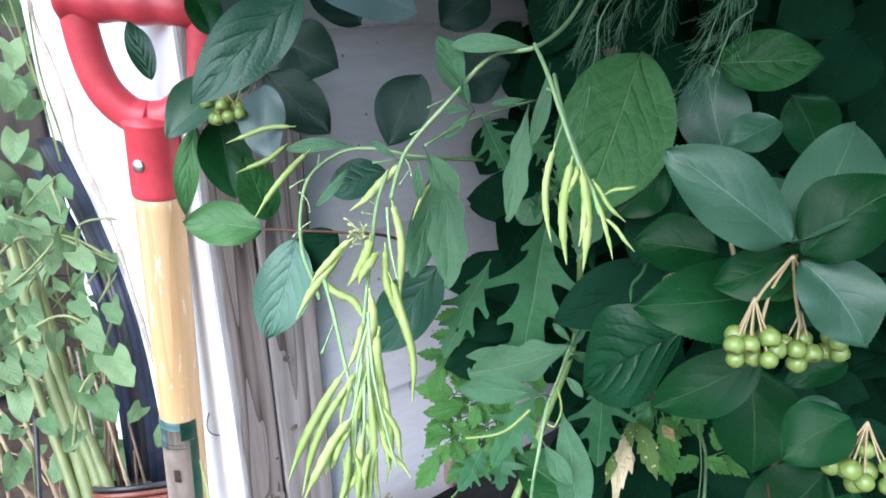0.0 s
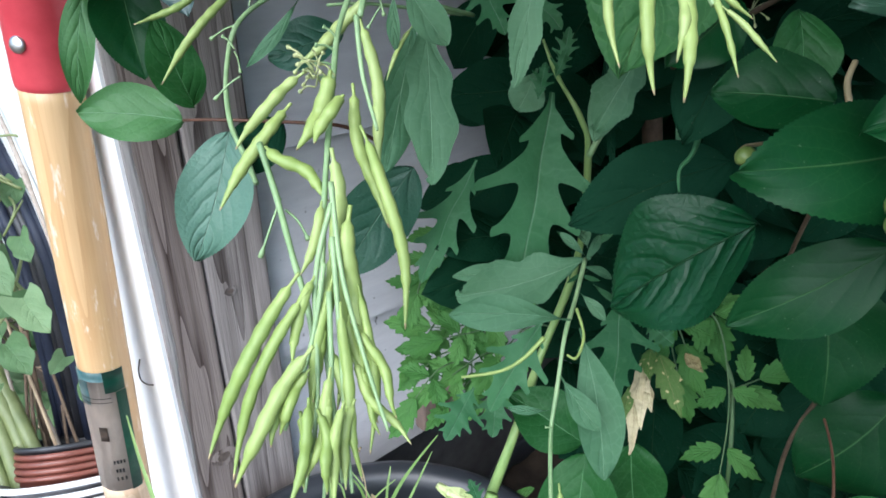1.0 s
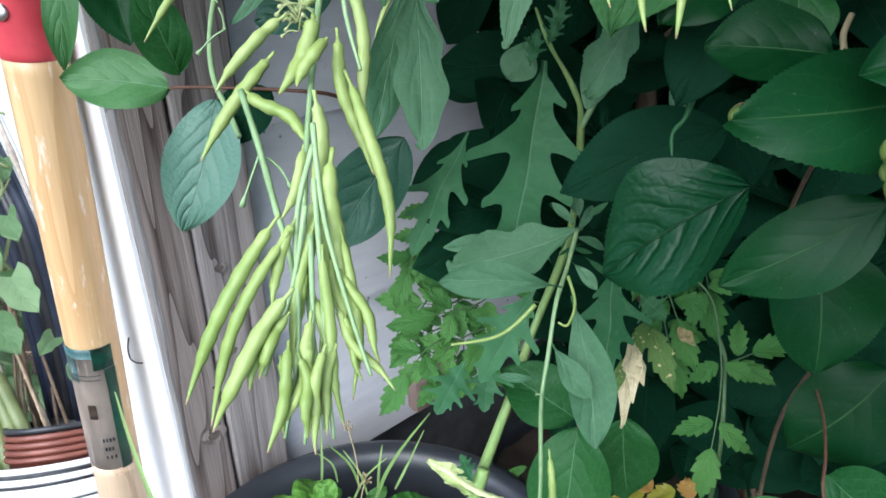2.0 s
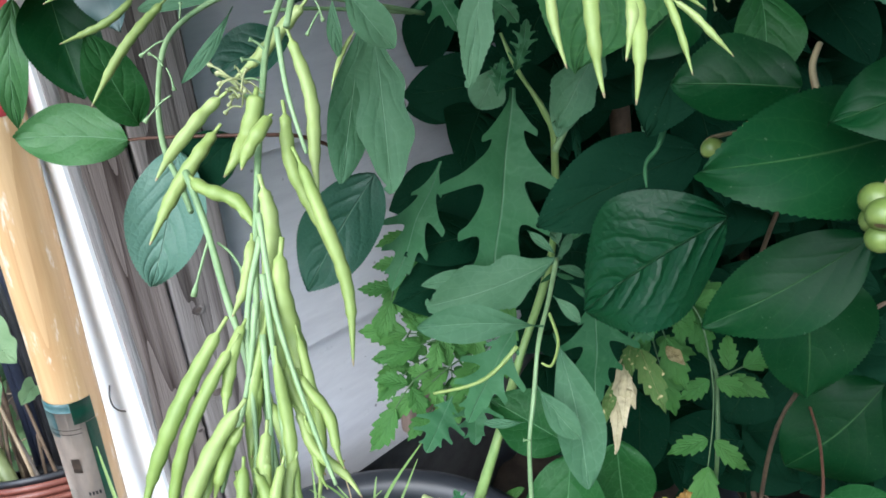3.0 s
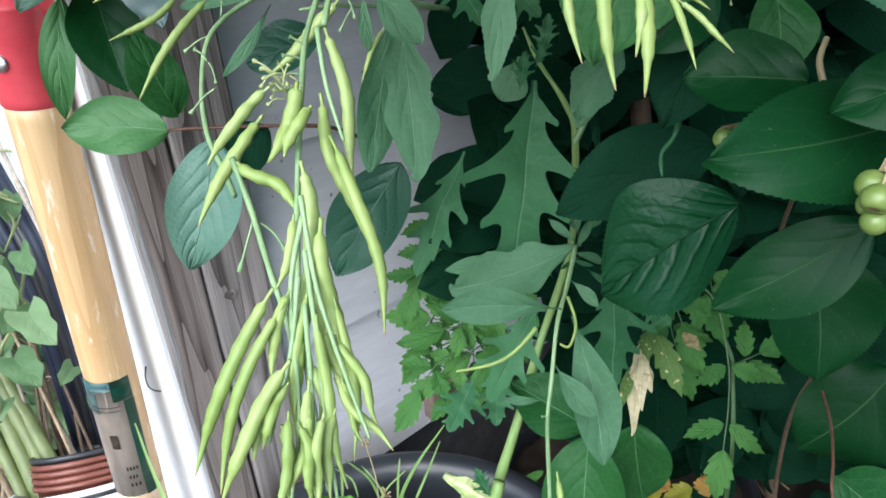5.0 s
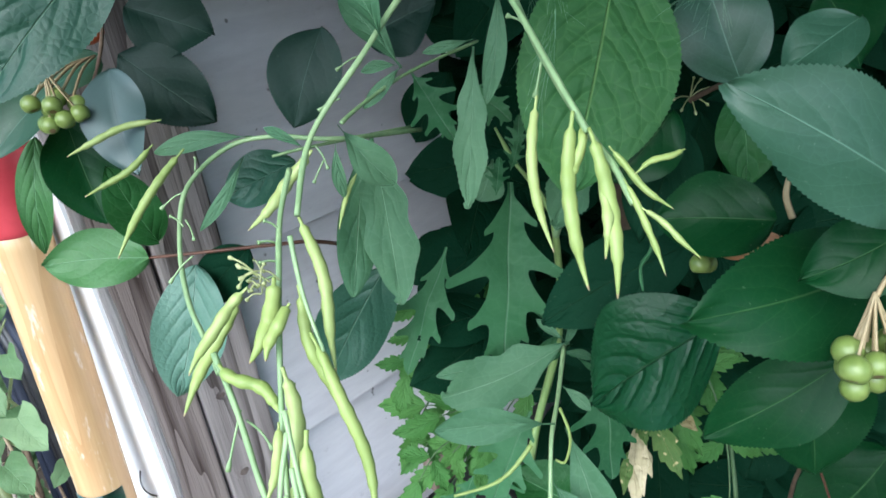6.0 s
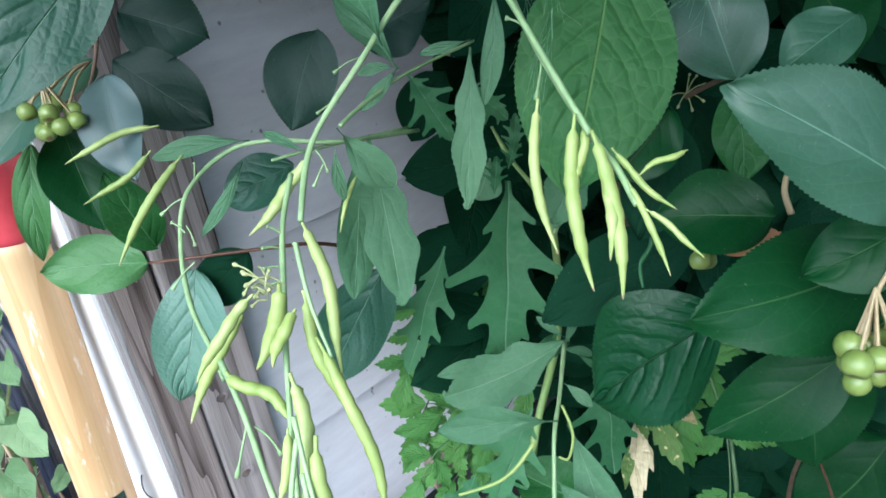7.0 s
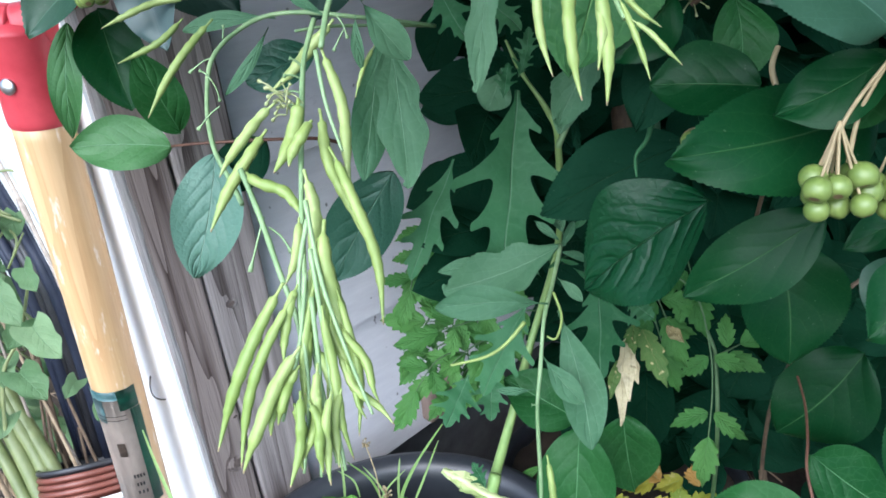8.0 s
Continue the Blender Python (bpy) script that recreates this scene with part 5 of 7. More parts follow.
leaf_on(vine, (-0.512, 0.919, 0.313), (-0.492, 0.887, 0.299), 0.027, IVY, 30, 'heart', 0.0)
for i in range(120):
    p = Vector((rnd.uniform(-1.15, -0.60), rnd.uniform(0.90, 1.25), rnd.uniform(0.05, 1.0)))
    if p.x > -0.60 and p.y > 0.92 and p.z > 0.5:
        p.y = 0.86
    way = Vector((rnd.uniform(-0.7, 0.7), rnd.uniform(-0.8, 0.1), rnd.uniform(-1.0, 0.2))).normalized()
    s = rnd.uniform(0.032, 0.055)
    leaf_on(vine, p, p + way * s, s * rnd.uniform(0.8, 1.0), IVY, rnd.uniform(-30, 30), "vine" if i % 3 else "heart", 0.0, fine=False)


for i in range(16):
    a = Vector((rnd.uniform(-0.56, -0.40), rnd.uniform(0.72, 0.84), rnd.uniform(0.30, 0.52)))
    pts = [a]
    for k in range(4):
        pts.append(pts[-1] + Vector((rnd.uniform(-0.05, 0.06), rnd.uniform(-0.02, 0.02), rnd.uniform(-0.03, 0.06))))
    stem_on(vine, "vine_stem", pts, 0.0016, 0.0009, CANE)


def mass_of_leaves(count, seed, box, size, shape, toward, rounded=False, low_from=None):
    """Many leaves in one mesh, for growth too thick to count."""
    rnd = random.Random(seed)
    verts, faces, uvs = [], [], []
    kinds = [leaf_mesh(1.0, 0.62, shape, 0.0, 10, 4, 0.25, 0.15, k) for k in range(4)]
    for _ in range(count):
        p = Vector([rnd.uniform(lo, hi) for lo, hi in box])
        spread = [(2 * c - lo - hi) / (hi - lo) for c, (lo, hi) in zip(p, box)]
        if low_from is not None and p.x < low_from and p.z < 0.50:
            continue
        if rounded and sum(abs(s) ** 2.6 for s in spread) > 1.0 + 0.5 * noise.noise(p * 3.0):
            continue
        if (p - CORNER).dot(OUT) < 0.03 and (p - CORNER).dot(ALONG) > -0.03:
            continue
        way = Vector((rnd.uniform(-1, 1), rnd.uniform(-1, 0.4), rnd.uniform(-1, 0.5))).normalized()
        s = rnd.uniform(*size)
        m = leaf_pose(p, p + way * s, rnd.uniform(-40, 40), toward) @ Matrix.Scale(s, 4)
        me = kinds[rnd.randrange(4)]
        at = len(verts)
        verts += [tuple(m @ v.co) for v in me.vertices]
        faces += [tuple(at + q for q in f.vertices) for f in me.polygons]
        uvs += [tuple(d.uv) for d in me.uv_layers[0].data]
    out = bpy.data.meshes.new("leaves")
    out.from_pydata(verts, [], faces)
    out.uv_layers.new(name="UVMap").data.foreach_set("uv", [c for uv in uvs for c in uv])
    out.polygons.foreach_set("use_smooth", [True] * len(faces))
    return out


vine_mass = link_mesh("vine_thicket", mass_of_leaves(3600, 31, ((-2.3, -0.56), (0.92, 1.86), (-0.5, 1.6)), (0.035, 0.065), "vine", Vector((-0.3, -0.5, 1.6)), True), IVY)
tagged(vine_mass, "thicket of light green vine leaves before the added backing", "vine thicket", kind="stuff")

# ---- the berry shrub ----
shrub = thing("berry_shrub", (0.26, 0.52, 0), "green-berried shrub with dark finely toothed leaves beside the wall", "shrub")
leaf_on(shrub, (-0.065, 0.348, 0.812), (-0.115, 0.320, 0.769), 0.031, COVER, roll=4, toward=EYE_SIDE)
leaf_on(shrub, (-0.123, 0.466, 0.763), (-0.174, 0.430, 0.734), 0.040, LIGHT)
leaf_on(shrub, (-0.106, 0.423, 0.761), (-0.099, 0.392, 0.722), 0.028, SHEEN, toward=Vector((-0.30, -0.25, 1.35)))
leaf_on(shrub, (-0.1486, 0.466, 0.734), (-0.138, 0.445, 0.684), 0.035, MID)
leaf_on(shrub, (-0.164, 0.462, 0.729), (-0.174, 0.445, 0.672), 0.017, LIT_PALE)
leaf_on(shrub, (-0.117, 0.447, 0.668), (-0.124, 0.432, 0.713), 0.026, BRIGHT)
leaf_on(shrub, (-0.184, 0.452, 0.761), (-0.198, 0.466, 0.798), 0.016, COVER)
leaf_on(shrub, (-0.142, 0.452, 0.788), (-0.155, 0.463, 0.816), 0.022, MID)
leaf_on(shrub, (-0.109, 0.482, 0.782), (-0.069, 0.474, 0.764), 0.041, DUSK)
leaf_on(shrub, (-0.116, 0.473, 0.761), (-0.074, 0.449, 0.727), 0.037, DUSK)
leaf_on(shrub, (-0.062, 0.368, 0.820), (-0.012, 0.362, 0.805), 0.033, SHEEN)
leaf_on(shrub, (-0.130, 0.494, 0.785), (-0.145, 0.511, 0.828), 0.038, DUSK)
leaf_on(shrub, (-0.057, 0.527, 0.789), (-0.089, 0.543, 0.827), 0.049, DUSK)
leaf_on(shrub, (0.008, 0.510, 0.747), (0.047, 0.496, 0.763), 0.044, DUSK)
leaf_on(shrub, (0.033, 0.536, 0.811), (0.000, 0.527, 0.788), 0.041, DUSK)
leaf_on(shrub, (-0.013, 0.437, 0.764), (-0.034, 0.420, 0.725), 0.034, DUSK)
leaf_on(shrub, (-0.035, 0.413, 0.710), (-0.071, 0.411, 0.700), 0.028, COVER, roll=10)
leaf_on(shrub, (-0.071, 0.437, 0.661), (-0.103, 0.430, 0.640), 0.028, DARK)
leaf_on(shrub, (-0.123, 0.444, 0.662), (-0.174, 0.440, 0.669), 0.031, LIT_PALE, roll=-8)
leaf_on(shrub, (-0.098, 0.432, 0.659), (-0.119, 0.402, 0.601), 0.038, PALE, roll=6)
leaf_on(shrub, (-0.004, 0.447, 0.631), (-0.048, 0.437, 0.569), 0.042, COVER, roll=-10)
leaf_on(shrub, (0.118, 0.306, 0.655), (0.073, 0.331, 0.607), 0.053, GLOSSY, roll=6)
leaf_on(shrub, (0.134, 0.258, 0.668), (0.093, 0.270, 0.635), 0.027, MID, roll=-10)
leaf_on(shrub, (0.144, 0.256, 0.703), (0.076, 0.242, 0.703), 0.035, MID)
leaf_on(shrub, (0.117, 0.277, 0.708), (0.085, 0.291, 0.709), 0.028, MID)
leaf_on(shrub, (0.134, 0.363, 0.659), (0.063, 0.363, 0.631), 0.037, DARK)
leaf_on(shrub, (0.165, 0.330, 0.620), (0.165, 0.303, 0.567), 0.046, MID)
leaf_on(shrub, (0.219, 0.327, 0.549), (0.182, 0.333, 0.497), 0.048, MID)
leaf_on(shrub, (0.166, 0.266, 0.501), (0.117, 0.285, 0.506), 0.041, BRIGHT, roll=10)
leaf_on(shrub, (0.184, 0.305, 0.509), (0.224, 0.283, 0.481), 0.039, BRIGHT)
leaf_on(shrub, (0.113, 0.238, 0.506), (0.061, 0.236, 0.495), 0.030, BRIGHT, roll=-15)
leaf_on(shrub, (0.101, 0.207, 0.511), (0.049, 0.213, 0.513), 0.029, BRIGHT)
leaf_on(shrub, (0.163, 0.226, 0.624), (0.157, 0.214, 0.567), 0.029, MID)
leaf_on(shrub, (0.166, 0.253, 0.648), (0.154, 0.254, 0.629), 0.024, LIGHT)
leaf_on(shrub, (0.171, 0.239, 0.497), (0.212, 0.227, 0.484), 0.028, BRIGHT)
leaf_on(shrub, (0.142, 0.281, 0.465), (0.176, 0.243, 0.467), 0.051, BRIGHT)
leaf_on(shrub, (0.198, 0.309, 0.461), (0.217, 0.291, 0.437), 0.038, MID)
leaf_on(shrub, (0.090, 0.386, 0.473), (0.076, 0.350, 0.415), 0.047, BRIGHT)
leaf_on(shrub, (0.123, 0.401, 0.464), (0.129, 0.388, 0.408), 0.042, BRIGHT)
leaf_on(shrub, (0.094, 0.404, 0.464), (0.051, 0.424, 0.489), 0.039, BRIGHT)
leaf_on(shrub, (0.250, 0.321, 0.414), (0.287, 0.328, 0.430), 0.042, MID)
leaf_on(shrub, (0.291, 0.377, 0.507), (0.276, 0.412, 0.523), 0.047, DARK)
leaf_on(shrub, (0.221, 0.426, 0.481), (0.199, 0.413, 0.456), 0.040, DARK)
leaf_on(shrub, (0.128, 0.204, 0.511), (0.133, 0.182, 0.513), 0.037, BRIGHT)
leaf_on(shrub, (0.242, 0.313, 0.474), (0.275, 0.322, 0.493), 0.041, MID)
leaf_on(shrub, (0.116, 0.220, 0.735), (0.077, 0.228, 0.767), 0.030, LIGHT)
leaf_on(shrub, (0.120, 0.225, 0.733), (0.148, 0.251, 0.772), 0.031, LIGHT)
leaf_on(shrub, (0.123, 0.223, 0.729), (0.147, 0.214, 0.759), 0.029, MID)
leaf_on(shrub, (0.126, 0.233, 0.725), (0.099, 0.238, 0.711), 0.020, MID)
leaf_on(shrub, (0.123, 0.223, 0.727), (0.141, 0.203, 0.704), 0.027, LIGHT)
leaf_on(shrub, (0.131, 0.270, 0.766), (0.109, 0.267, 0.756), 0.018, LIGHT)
leaf_on(shrub, (0.139, 0.361, 0.777), (0.182, 0.341, 0.781), 0.030, BRIGHT)
leaf_on(shrub, (0.217, 0.376, 0.789), (0.193, 0.363, 0.754), 0.035, DARK)
leaf_on(shrub, (0.157, 0.228, 0.658), (0.130, 0.222, 0.644), 0.025, MID)
leaf_on(shrub, (0.179, 0.270, 0.657), (0.151, 0.267, 0.649), 0.014, MID)
leaf_on(shrub, (0.109, 0.332, 0.730), (0.083, 0.324, 0.710), 0.025, MID)
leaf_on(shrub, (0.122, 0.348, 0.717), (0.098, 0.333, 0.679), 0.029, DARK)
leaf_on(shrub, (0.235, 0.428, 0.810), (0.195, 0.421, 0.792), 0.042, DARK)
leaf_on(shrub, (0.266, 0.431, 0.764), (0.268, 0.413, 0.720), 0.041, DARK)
leaf_on(shrub, (0.145, 0.350, 0.731), (0.134, 0.362, 0.777), 0.036, LIGHT, toward=EYE_SIDE)
leaf_on(shrub, (0.175, 0.352, 0.762), (0.193, 0.347, 0.730), 0.028, MID)
leaf_on(shrub, (0.152, 0.366, 0.722), (0.150, 0.350, 0.687), 0.026, BRIGHT)
leaf_on(shrub, (0.139, 0.379, 0.719), (0.109, 0.373, 0.700), 0.022, DARK)
leaf_on(shrub, (0.147, 0.386, 0.711), (0.129, 0.372, 0.679), 0.020, DARK)
leaf_on(shrub, (0.138, 0.241, 0.721), (0.110, 0.243, 0.709), 0.020, BRIGHT, roll=-10)
leaf_on(shrub, (0.155, 0.258, 0.735), (0.107, 0.264, 0.740), 0.024, LIGHT)
stem_on(shrub, 'twig', [(-0.123, 0.444, 0.662), (-0.104, 0.436, 0.664), (-0.059, 0.436, 0.661), (-0.037, 0.447, 0.654), (-0.015, 0.484, 0.629)], 0.0007, 0.0012, TWIG_RED)
stem_on(shrub, 'twig', [(0.196, 0.345, 0.530), (0.188, 0.322, 0.527), (0.178, 0.302, 0.523), (0.170, 0.287, 0.516), (0.167, 0.266, 0.502), (0.168, 0.246, 0.489), (0.179, 0.225, 0.440)], 0.0006, 0.0009, TWIG_RED)
stem_on(shrub, 'twig', [(0.117, 0.238, 0.494), (0.116, 0.227, 0.489), (0.122, 0.213, 0.449)], 0.0007, 0.0010, TWIG_RED)
stem_on(shrub, 'twig', [(0.090, 0.386, 0.473), (0.095, 0.387, 0.456), (0.125, 0.373, 0.290)], 0.0007, 0.0011, TWIG_RED)
stem_on(shrub, 'twig', [(0.123, 0.227, 0.727), (0.140, 0.262, 0.700), (0.165, 0.340, 0.655), (0.205, 0.420, 0.560)], 0.0007, 0.0012, TWIG_BROWN)
stem_on(shrub, 'twig', [(0.230, 0.347, 0.582), (0.217, 0.351, 0.566), (0.215, 0.387, 0.474), (0.231, 0.407, 0.359)], 0.0010, 0.0014, TWIG_BROWN)
stem_on(shrub, 'branch', [(0.084, 0.538, 0.817), (0.106, 0.528, 0.791), (0.122, 0.505, 0.761), (0.155, 0.535, 0.675), (0.182, 0.529, 0.468)], 0.0062, 0.0078, TWIG_BROWN)
stem_on(shrub, 'twig', [(-0.110, 0.503, 0.820), (-0.113, 0.471, 0.793), (-0.113, 0.448, 0.772), (-0.116, 0.440, 0.761), (-0.120, 0.436, 0.753)], 0.0012, 0.0007, TWIG_BROWN)
stem_on(shrub, 'twig', [(0.129, 0.290, 0.717), (0.126, 0.287, 0.711), (0.127, 0.284, 0.704)], 0.0009, 0.0011, TWIG_PALE)
stem_on(shrub, 'twig', [(0.145, 0.352, 0.733), (0.139, 0.379, 0.719), (0.129, 0.431, 0.686)], 0.0009, 0.0016, TWIG_BROWN)
berries_on(shrub, (0.111, 0.223, 0.693), 11, 0.0098, 0.0082, 0.0037)
berries_on(shrub, (0.131, 0.227, 0.690), 5, 0.0058, 0.0060, 0.0037)
berries_on(shrub, (0.144, 0.231, 0.688), 4, 0.0045, 0.0072, 0.0037)
berries_on(shrub, (0.161, 0.220, 0.639), 9, 0.012, 0.009, 0.0040)
berries_on(shrub, (-0.128, 0.408, 0.7485), 10, 0.0115, 0.0078, 0.0040)
berries_on(shrub, (0.108, 0.304, 0.681), 3, 0.006, 0.004, 0.0036, (0.030, 0.014, 0.002))
stem_on(shrub, 'berry_stalk', [(0.122, 0.227, 0.727), (0.114, 0.228, 0.713), (0.107, 0.225, 0.700)], 0.0005, 0.0007, TWIG_PALE)
stem_on(shrub, 'berry_stalk', [(0.122, 0.227, 0.727), (0.117, 0.228, 0.713), (0.114, 0.225, 0.700)], 0.0005, 0.0007, TWIG_PALE)
stem_on(shrub, 'berry_stalk', [(0.122, 0.227, 0.727), (0.127, 0.230, 0.711), (0.131, 0.229, 0.697)], 0.0005, 0.0007, TWIG_PALE)
stem_on(shrub, 'berry_stalk', [(0.122, 0.227, 0.727), (0.134, 0.232, 0.711), (0.144, 0.233, 0.695)], 0.0005, 0.0007, TWIG_PALE)
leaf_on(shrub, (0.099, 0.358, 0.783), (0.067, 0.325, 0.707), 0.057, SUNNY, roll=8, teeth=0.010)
stem_on(shrub, 'berry_stalk', [(-0.120, 0.452, 0.764), (-0.128, 0.432, 0.763), (-0.136, 0.412, 0.756)], 0.0006, 0.0007, TWIG_PALE)
stem_on(shrub, 'berry_stalk', [(-0.120, 0.452, 0.764), (-0.125, 0.432, 0.763), (-0.130, 0.413, 0.757)], 0.0006, 0.0007, TWIG_PALE)
stem_on(shrub, 'berry_stalk', [(-0.120, 0.452, 0.764), (-0.122, 0.432, 0.763), (-0.124, 0.412, 0.756)], 0.0006, 0.0007, TWIG_PALE)
stem_on(shrub, 'berry_stalk', [(-0.120, 0.452, 0.764), (-0.120, 0.431, 0.761), (-0.120, 0.411, 0.753)], 0.0006, 0.0007, TWIG_PALE)
# opening end buds of a twig
bud_on(shrub, Vector((0.139, 0.380, 0.720)), Vector((0.129, 0.376, 0.721)))
bud_on(shrub, Vector((0.139, 0.380, 0.720)), Vector((0.143, 0.378, 0.728)))
bud_on(shrub, Vector((0.139, 0.380, 0.720)), Vector((0.146, 0.376, 0.724)))
bud_on(shrub, Vector((0.139, 0.380, 0.720)), Vector((0.140, 0.379, 0.729)))
bud_on(shrub, Vector((0.139, 0.380, 0.720)), Vector((0.132, 0.374, 0.716)))
bud_on(shrub, Vector((0.139, 0.380, 0.720)), Vector((0.138, 0.372, 0.714)))
bud_on(shrub, Vector((0.139, 0.380, 0.720)), Vector((0.144, 0.373, 0.717)))
# Both inner masses use the green darkened to stand for shade.
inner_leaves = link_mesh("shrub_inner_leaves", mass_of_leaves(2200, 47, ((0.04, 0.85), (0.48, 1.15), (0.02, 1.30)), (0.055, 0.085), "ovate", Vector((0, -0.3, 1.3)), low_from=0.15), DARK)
tagged(inner_leaves, "inner leaves of the shrub, shade painted into their dark green", "leaves", kind="stuff")
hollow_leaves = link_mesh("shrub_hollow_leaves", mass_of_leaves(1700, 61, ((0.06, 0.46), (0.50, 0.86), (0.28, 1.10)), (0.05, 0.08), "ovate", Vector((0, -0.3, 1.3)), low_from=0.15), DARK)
tagged(hollow_leaves, "leaves in the shrub's hollow by the wall, painted dark for shade", "leaves", kind="stuff")
# Added mass that keeps sky light off the shrub from the right.
side_shade_leaves = link_mesh("shrub_outer_leaves", mass_of_leaves(2600, 48, ((0.42, 1.6), (-0.55, 1.0), (-0.3, 1.8)), (0.055, 0.085), "ovate", Vector((0, -0.3, 1.3)), True), MID)
tagged(side_shade_leaves, "added leaves that shade the shrub from the right", "leaves", kind="stuff")
for i in range(6):
    rnd = random.Random(300 + i)
    a = Vector((rnd.uniform(0.28, 0.50), rnd.uniform(0.56, 0.74), 0))
    stem_on(shrub, "branch", [a, a + Vector((rnd.uniform(-0.06, 0.06), rnd.uniform(-0.05, 0.05), 0.35)), a + Vector((rnd.uniform(-0.14, 0.14), rnd.uniform(-0.12, 0.08), 0.75)), a + Vector((rnd.uniform(-0.2, 0.2), rnd.uniform(-0.2, 0.1), 1.15))], 0.0075, 0.003, TWIG_BROWN)

# Added out of view overhead, to block light from the shrub below.
top_shade_leaves = link_mesh("shrub_crown_leaves", mass_of_leaves(1400, 49, ((0.04, 1.3), (0.05, 1.0), (1.05, 1.8)), (0.055, 0.085), "ovate", Vector((0, -0.3, 2.5))), MID)
tagged(top_shade_leaves, "added leaves above the view that shade the shrub", "leaves", kind="stuff")

# Unseen blocker: these added leaves hold sky light off the wall's upper part.
wall_shade_leaves = link_mesh("shrub_overhang_leaves", mass_of_leaves(2400, 71, ((-0.20, 0.12), (0.26, 0.76), (0.93, 1.45)), (0.055, 0.085), "ovate", Vector((0, -0.3, 2.5))), MID)
tagged(wall_shade_leaves, "added leaves above the view that shade the upper wall", "leaves", kind="stuff")

# Placed above what the camera sees, only to darken the foliage on the right.
near_shade_leaves = link_mesh("shrub_canopy_leaves", mass_of_leaves(1100, 73, ((-0.06, 0.75), (0.05, 0.5), (0.95, 1.3)), (0.055, 0.085), "ovate", Vector((0, -0.3, 2.5))), MID)
tagged(near_shade_leaves, "added leaves above the view that shade the right foliage", "leaves", kind="stuff")

# Added sun blocker over the corner, outside the camera's view.
corner_shade_leaves = link_mesh("shrub_corner_leaves", mass_of_leaves(600, 75, ((-0.36, -0.05), (0.28, 0.56), (0.97, 1.28)), (0.055, 0.085), "ovate", Vector((0, -0.3, 2.5))), MID)
tagged(corner_shade_leaves, "added leaves above the view that keep sun off the wall", "leaves", kind="stuff")

# ---- the mustard plant gone to seed ----
mustard = thing("mustard_plant", (-0.03, 0.41, 0.256), "mustard plant gone to seed with hanging green pods", "plant")
leaf_on(mustard, (0.069, 0.438, 0.673), (0.050, 0.398, 0.579), 0.062, M_LEAF, shape='lobed')
leaf_on(mustard, (0.035, 0.478, 0.623), (-0.004, 0.448, 0.558), 0.040, M_LEAF, shape='lobed', roll=25)
leaf_on(mustard, (0.001, 0.397, 0.722), (0.002, 0.362, 0.654), 0.022, M_BLADE, shape='sinuate')
leaf_on(mustard, (-0.002, 0.407, 0.719), (-0.017, 0.371, 0.657), 0.020, M_BLADE, shape='blade', roll=-20)
leaf_on(mustard, (0.046, 0.372, 0.756), (0.034, 0.355, 0.696), 0.013, M_BLADE, shape='sinuate', teeth=0.022)
leaf_on(mustard, (0.053, 0.350, 0.780), (0.043, 0.338, 0.742), 0.008, M_BLADE, shape='blade')
leaf_on(mustard, (-0.010, 0.347, 0.740), (0.008, 0.345, 0.715), 0.014, M_BLADE, shape='blade')
leaf_on(mustard, (-0.047, 0.357, 0.731), (-0.068, 0.348, 0.708), 0.005, M_BLADE, shape='blade')
leaf_on(mustard, (-0.048, 0.391, 0.730), (-0.091, 0.394, 0.730), 0.009, M_BLADE, shape='blade')
leaf_on(mustard, (0.018, 0.383, 0.750), (-0.002, 0.400, 0.782), 0.013, M_BLADE, shape='blade')
leaf_on(mustard, (0.018, 0.383, 0.751), (0.000, 0.379, 0.737), 0.006, M_BLADE, shape='blade')
leaf_on(mustard, (0.048, 0.383, 0.757), (0.027, 0.385, 0.755), 0.005, M_BLADE, shape='blade')
leaf_on(mustard, (0.017, 0.384, 0.751), (0.001, 0.385, 0.751), 0.005, M_BLADE, shape='blade')
leaf_on(mustard, (0.025, 0.432, 0.738), (0.040, 0.416, 0.707), 0.027, M_LEAF, shape='lobed')
leaf_on(mustard, (0.055, 0.456, 0.723), (0.074, 0.445, 0.704), 0.026, M_LEAF, shape='lobed')
leaf_on(mustard, (0.058, 0.421, 0.674), (0.063, 0.429, 0.691), 0.014, M_LEAF, shape='lobed')
leaf_on(mustard, (-0.012, 0.345, 0.734), (-0.012, 0.340, 0.714), 0.005, M_BLADE, shape='blade')
leaf_on(mustard, (-0.023, 0.345, 0.734), (-0.037, 0.351, 0.743), 0.004, M_BLADE, shape='blade')
leaf_on(mustard, (0.069, 0.434, 0.681), (0.077, 0.441, 0.696), 0.012, M_LEAF, shape='lobed')
leaf_on(mustard, (0.098, 0.426, 0.693), (0.083, 0.400, 0.660), 0.017, M_BLADE, shape='blade')
leaf_on(mustard, (0.102, 0.392, 0.710), (0.077, 0.385, 0.668), 0.020, M_BLADE, shape='sinuate', teeth=0.022)
leaf_on(mustard, (0.119, 0.388, 0.705), (0.114, 0.368, 0.643), 0.009, M_BLADE, shape='blade', roll=50)
leaf_on(mustard, (0.076, 0.449, 0.683), (0.081, 0.458, 0.703), 0.016, M_LEAF, shape='lobed')
leaf_on(mustard, (0.063, 0.450, 0.683), (0.053, 0.450, 0.660), 0.021, M_BLADE, shape='blade', teeth=0.018)
leaf_on(mustard, (0.083, 0.390, 0.600), (0.014, 0.386, 0.583), 0.028, M_BLADE, shape='sinuate', teeth=0.018)
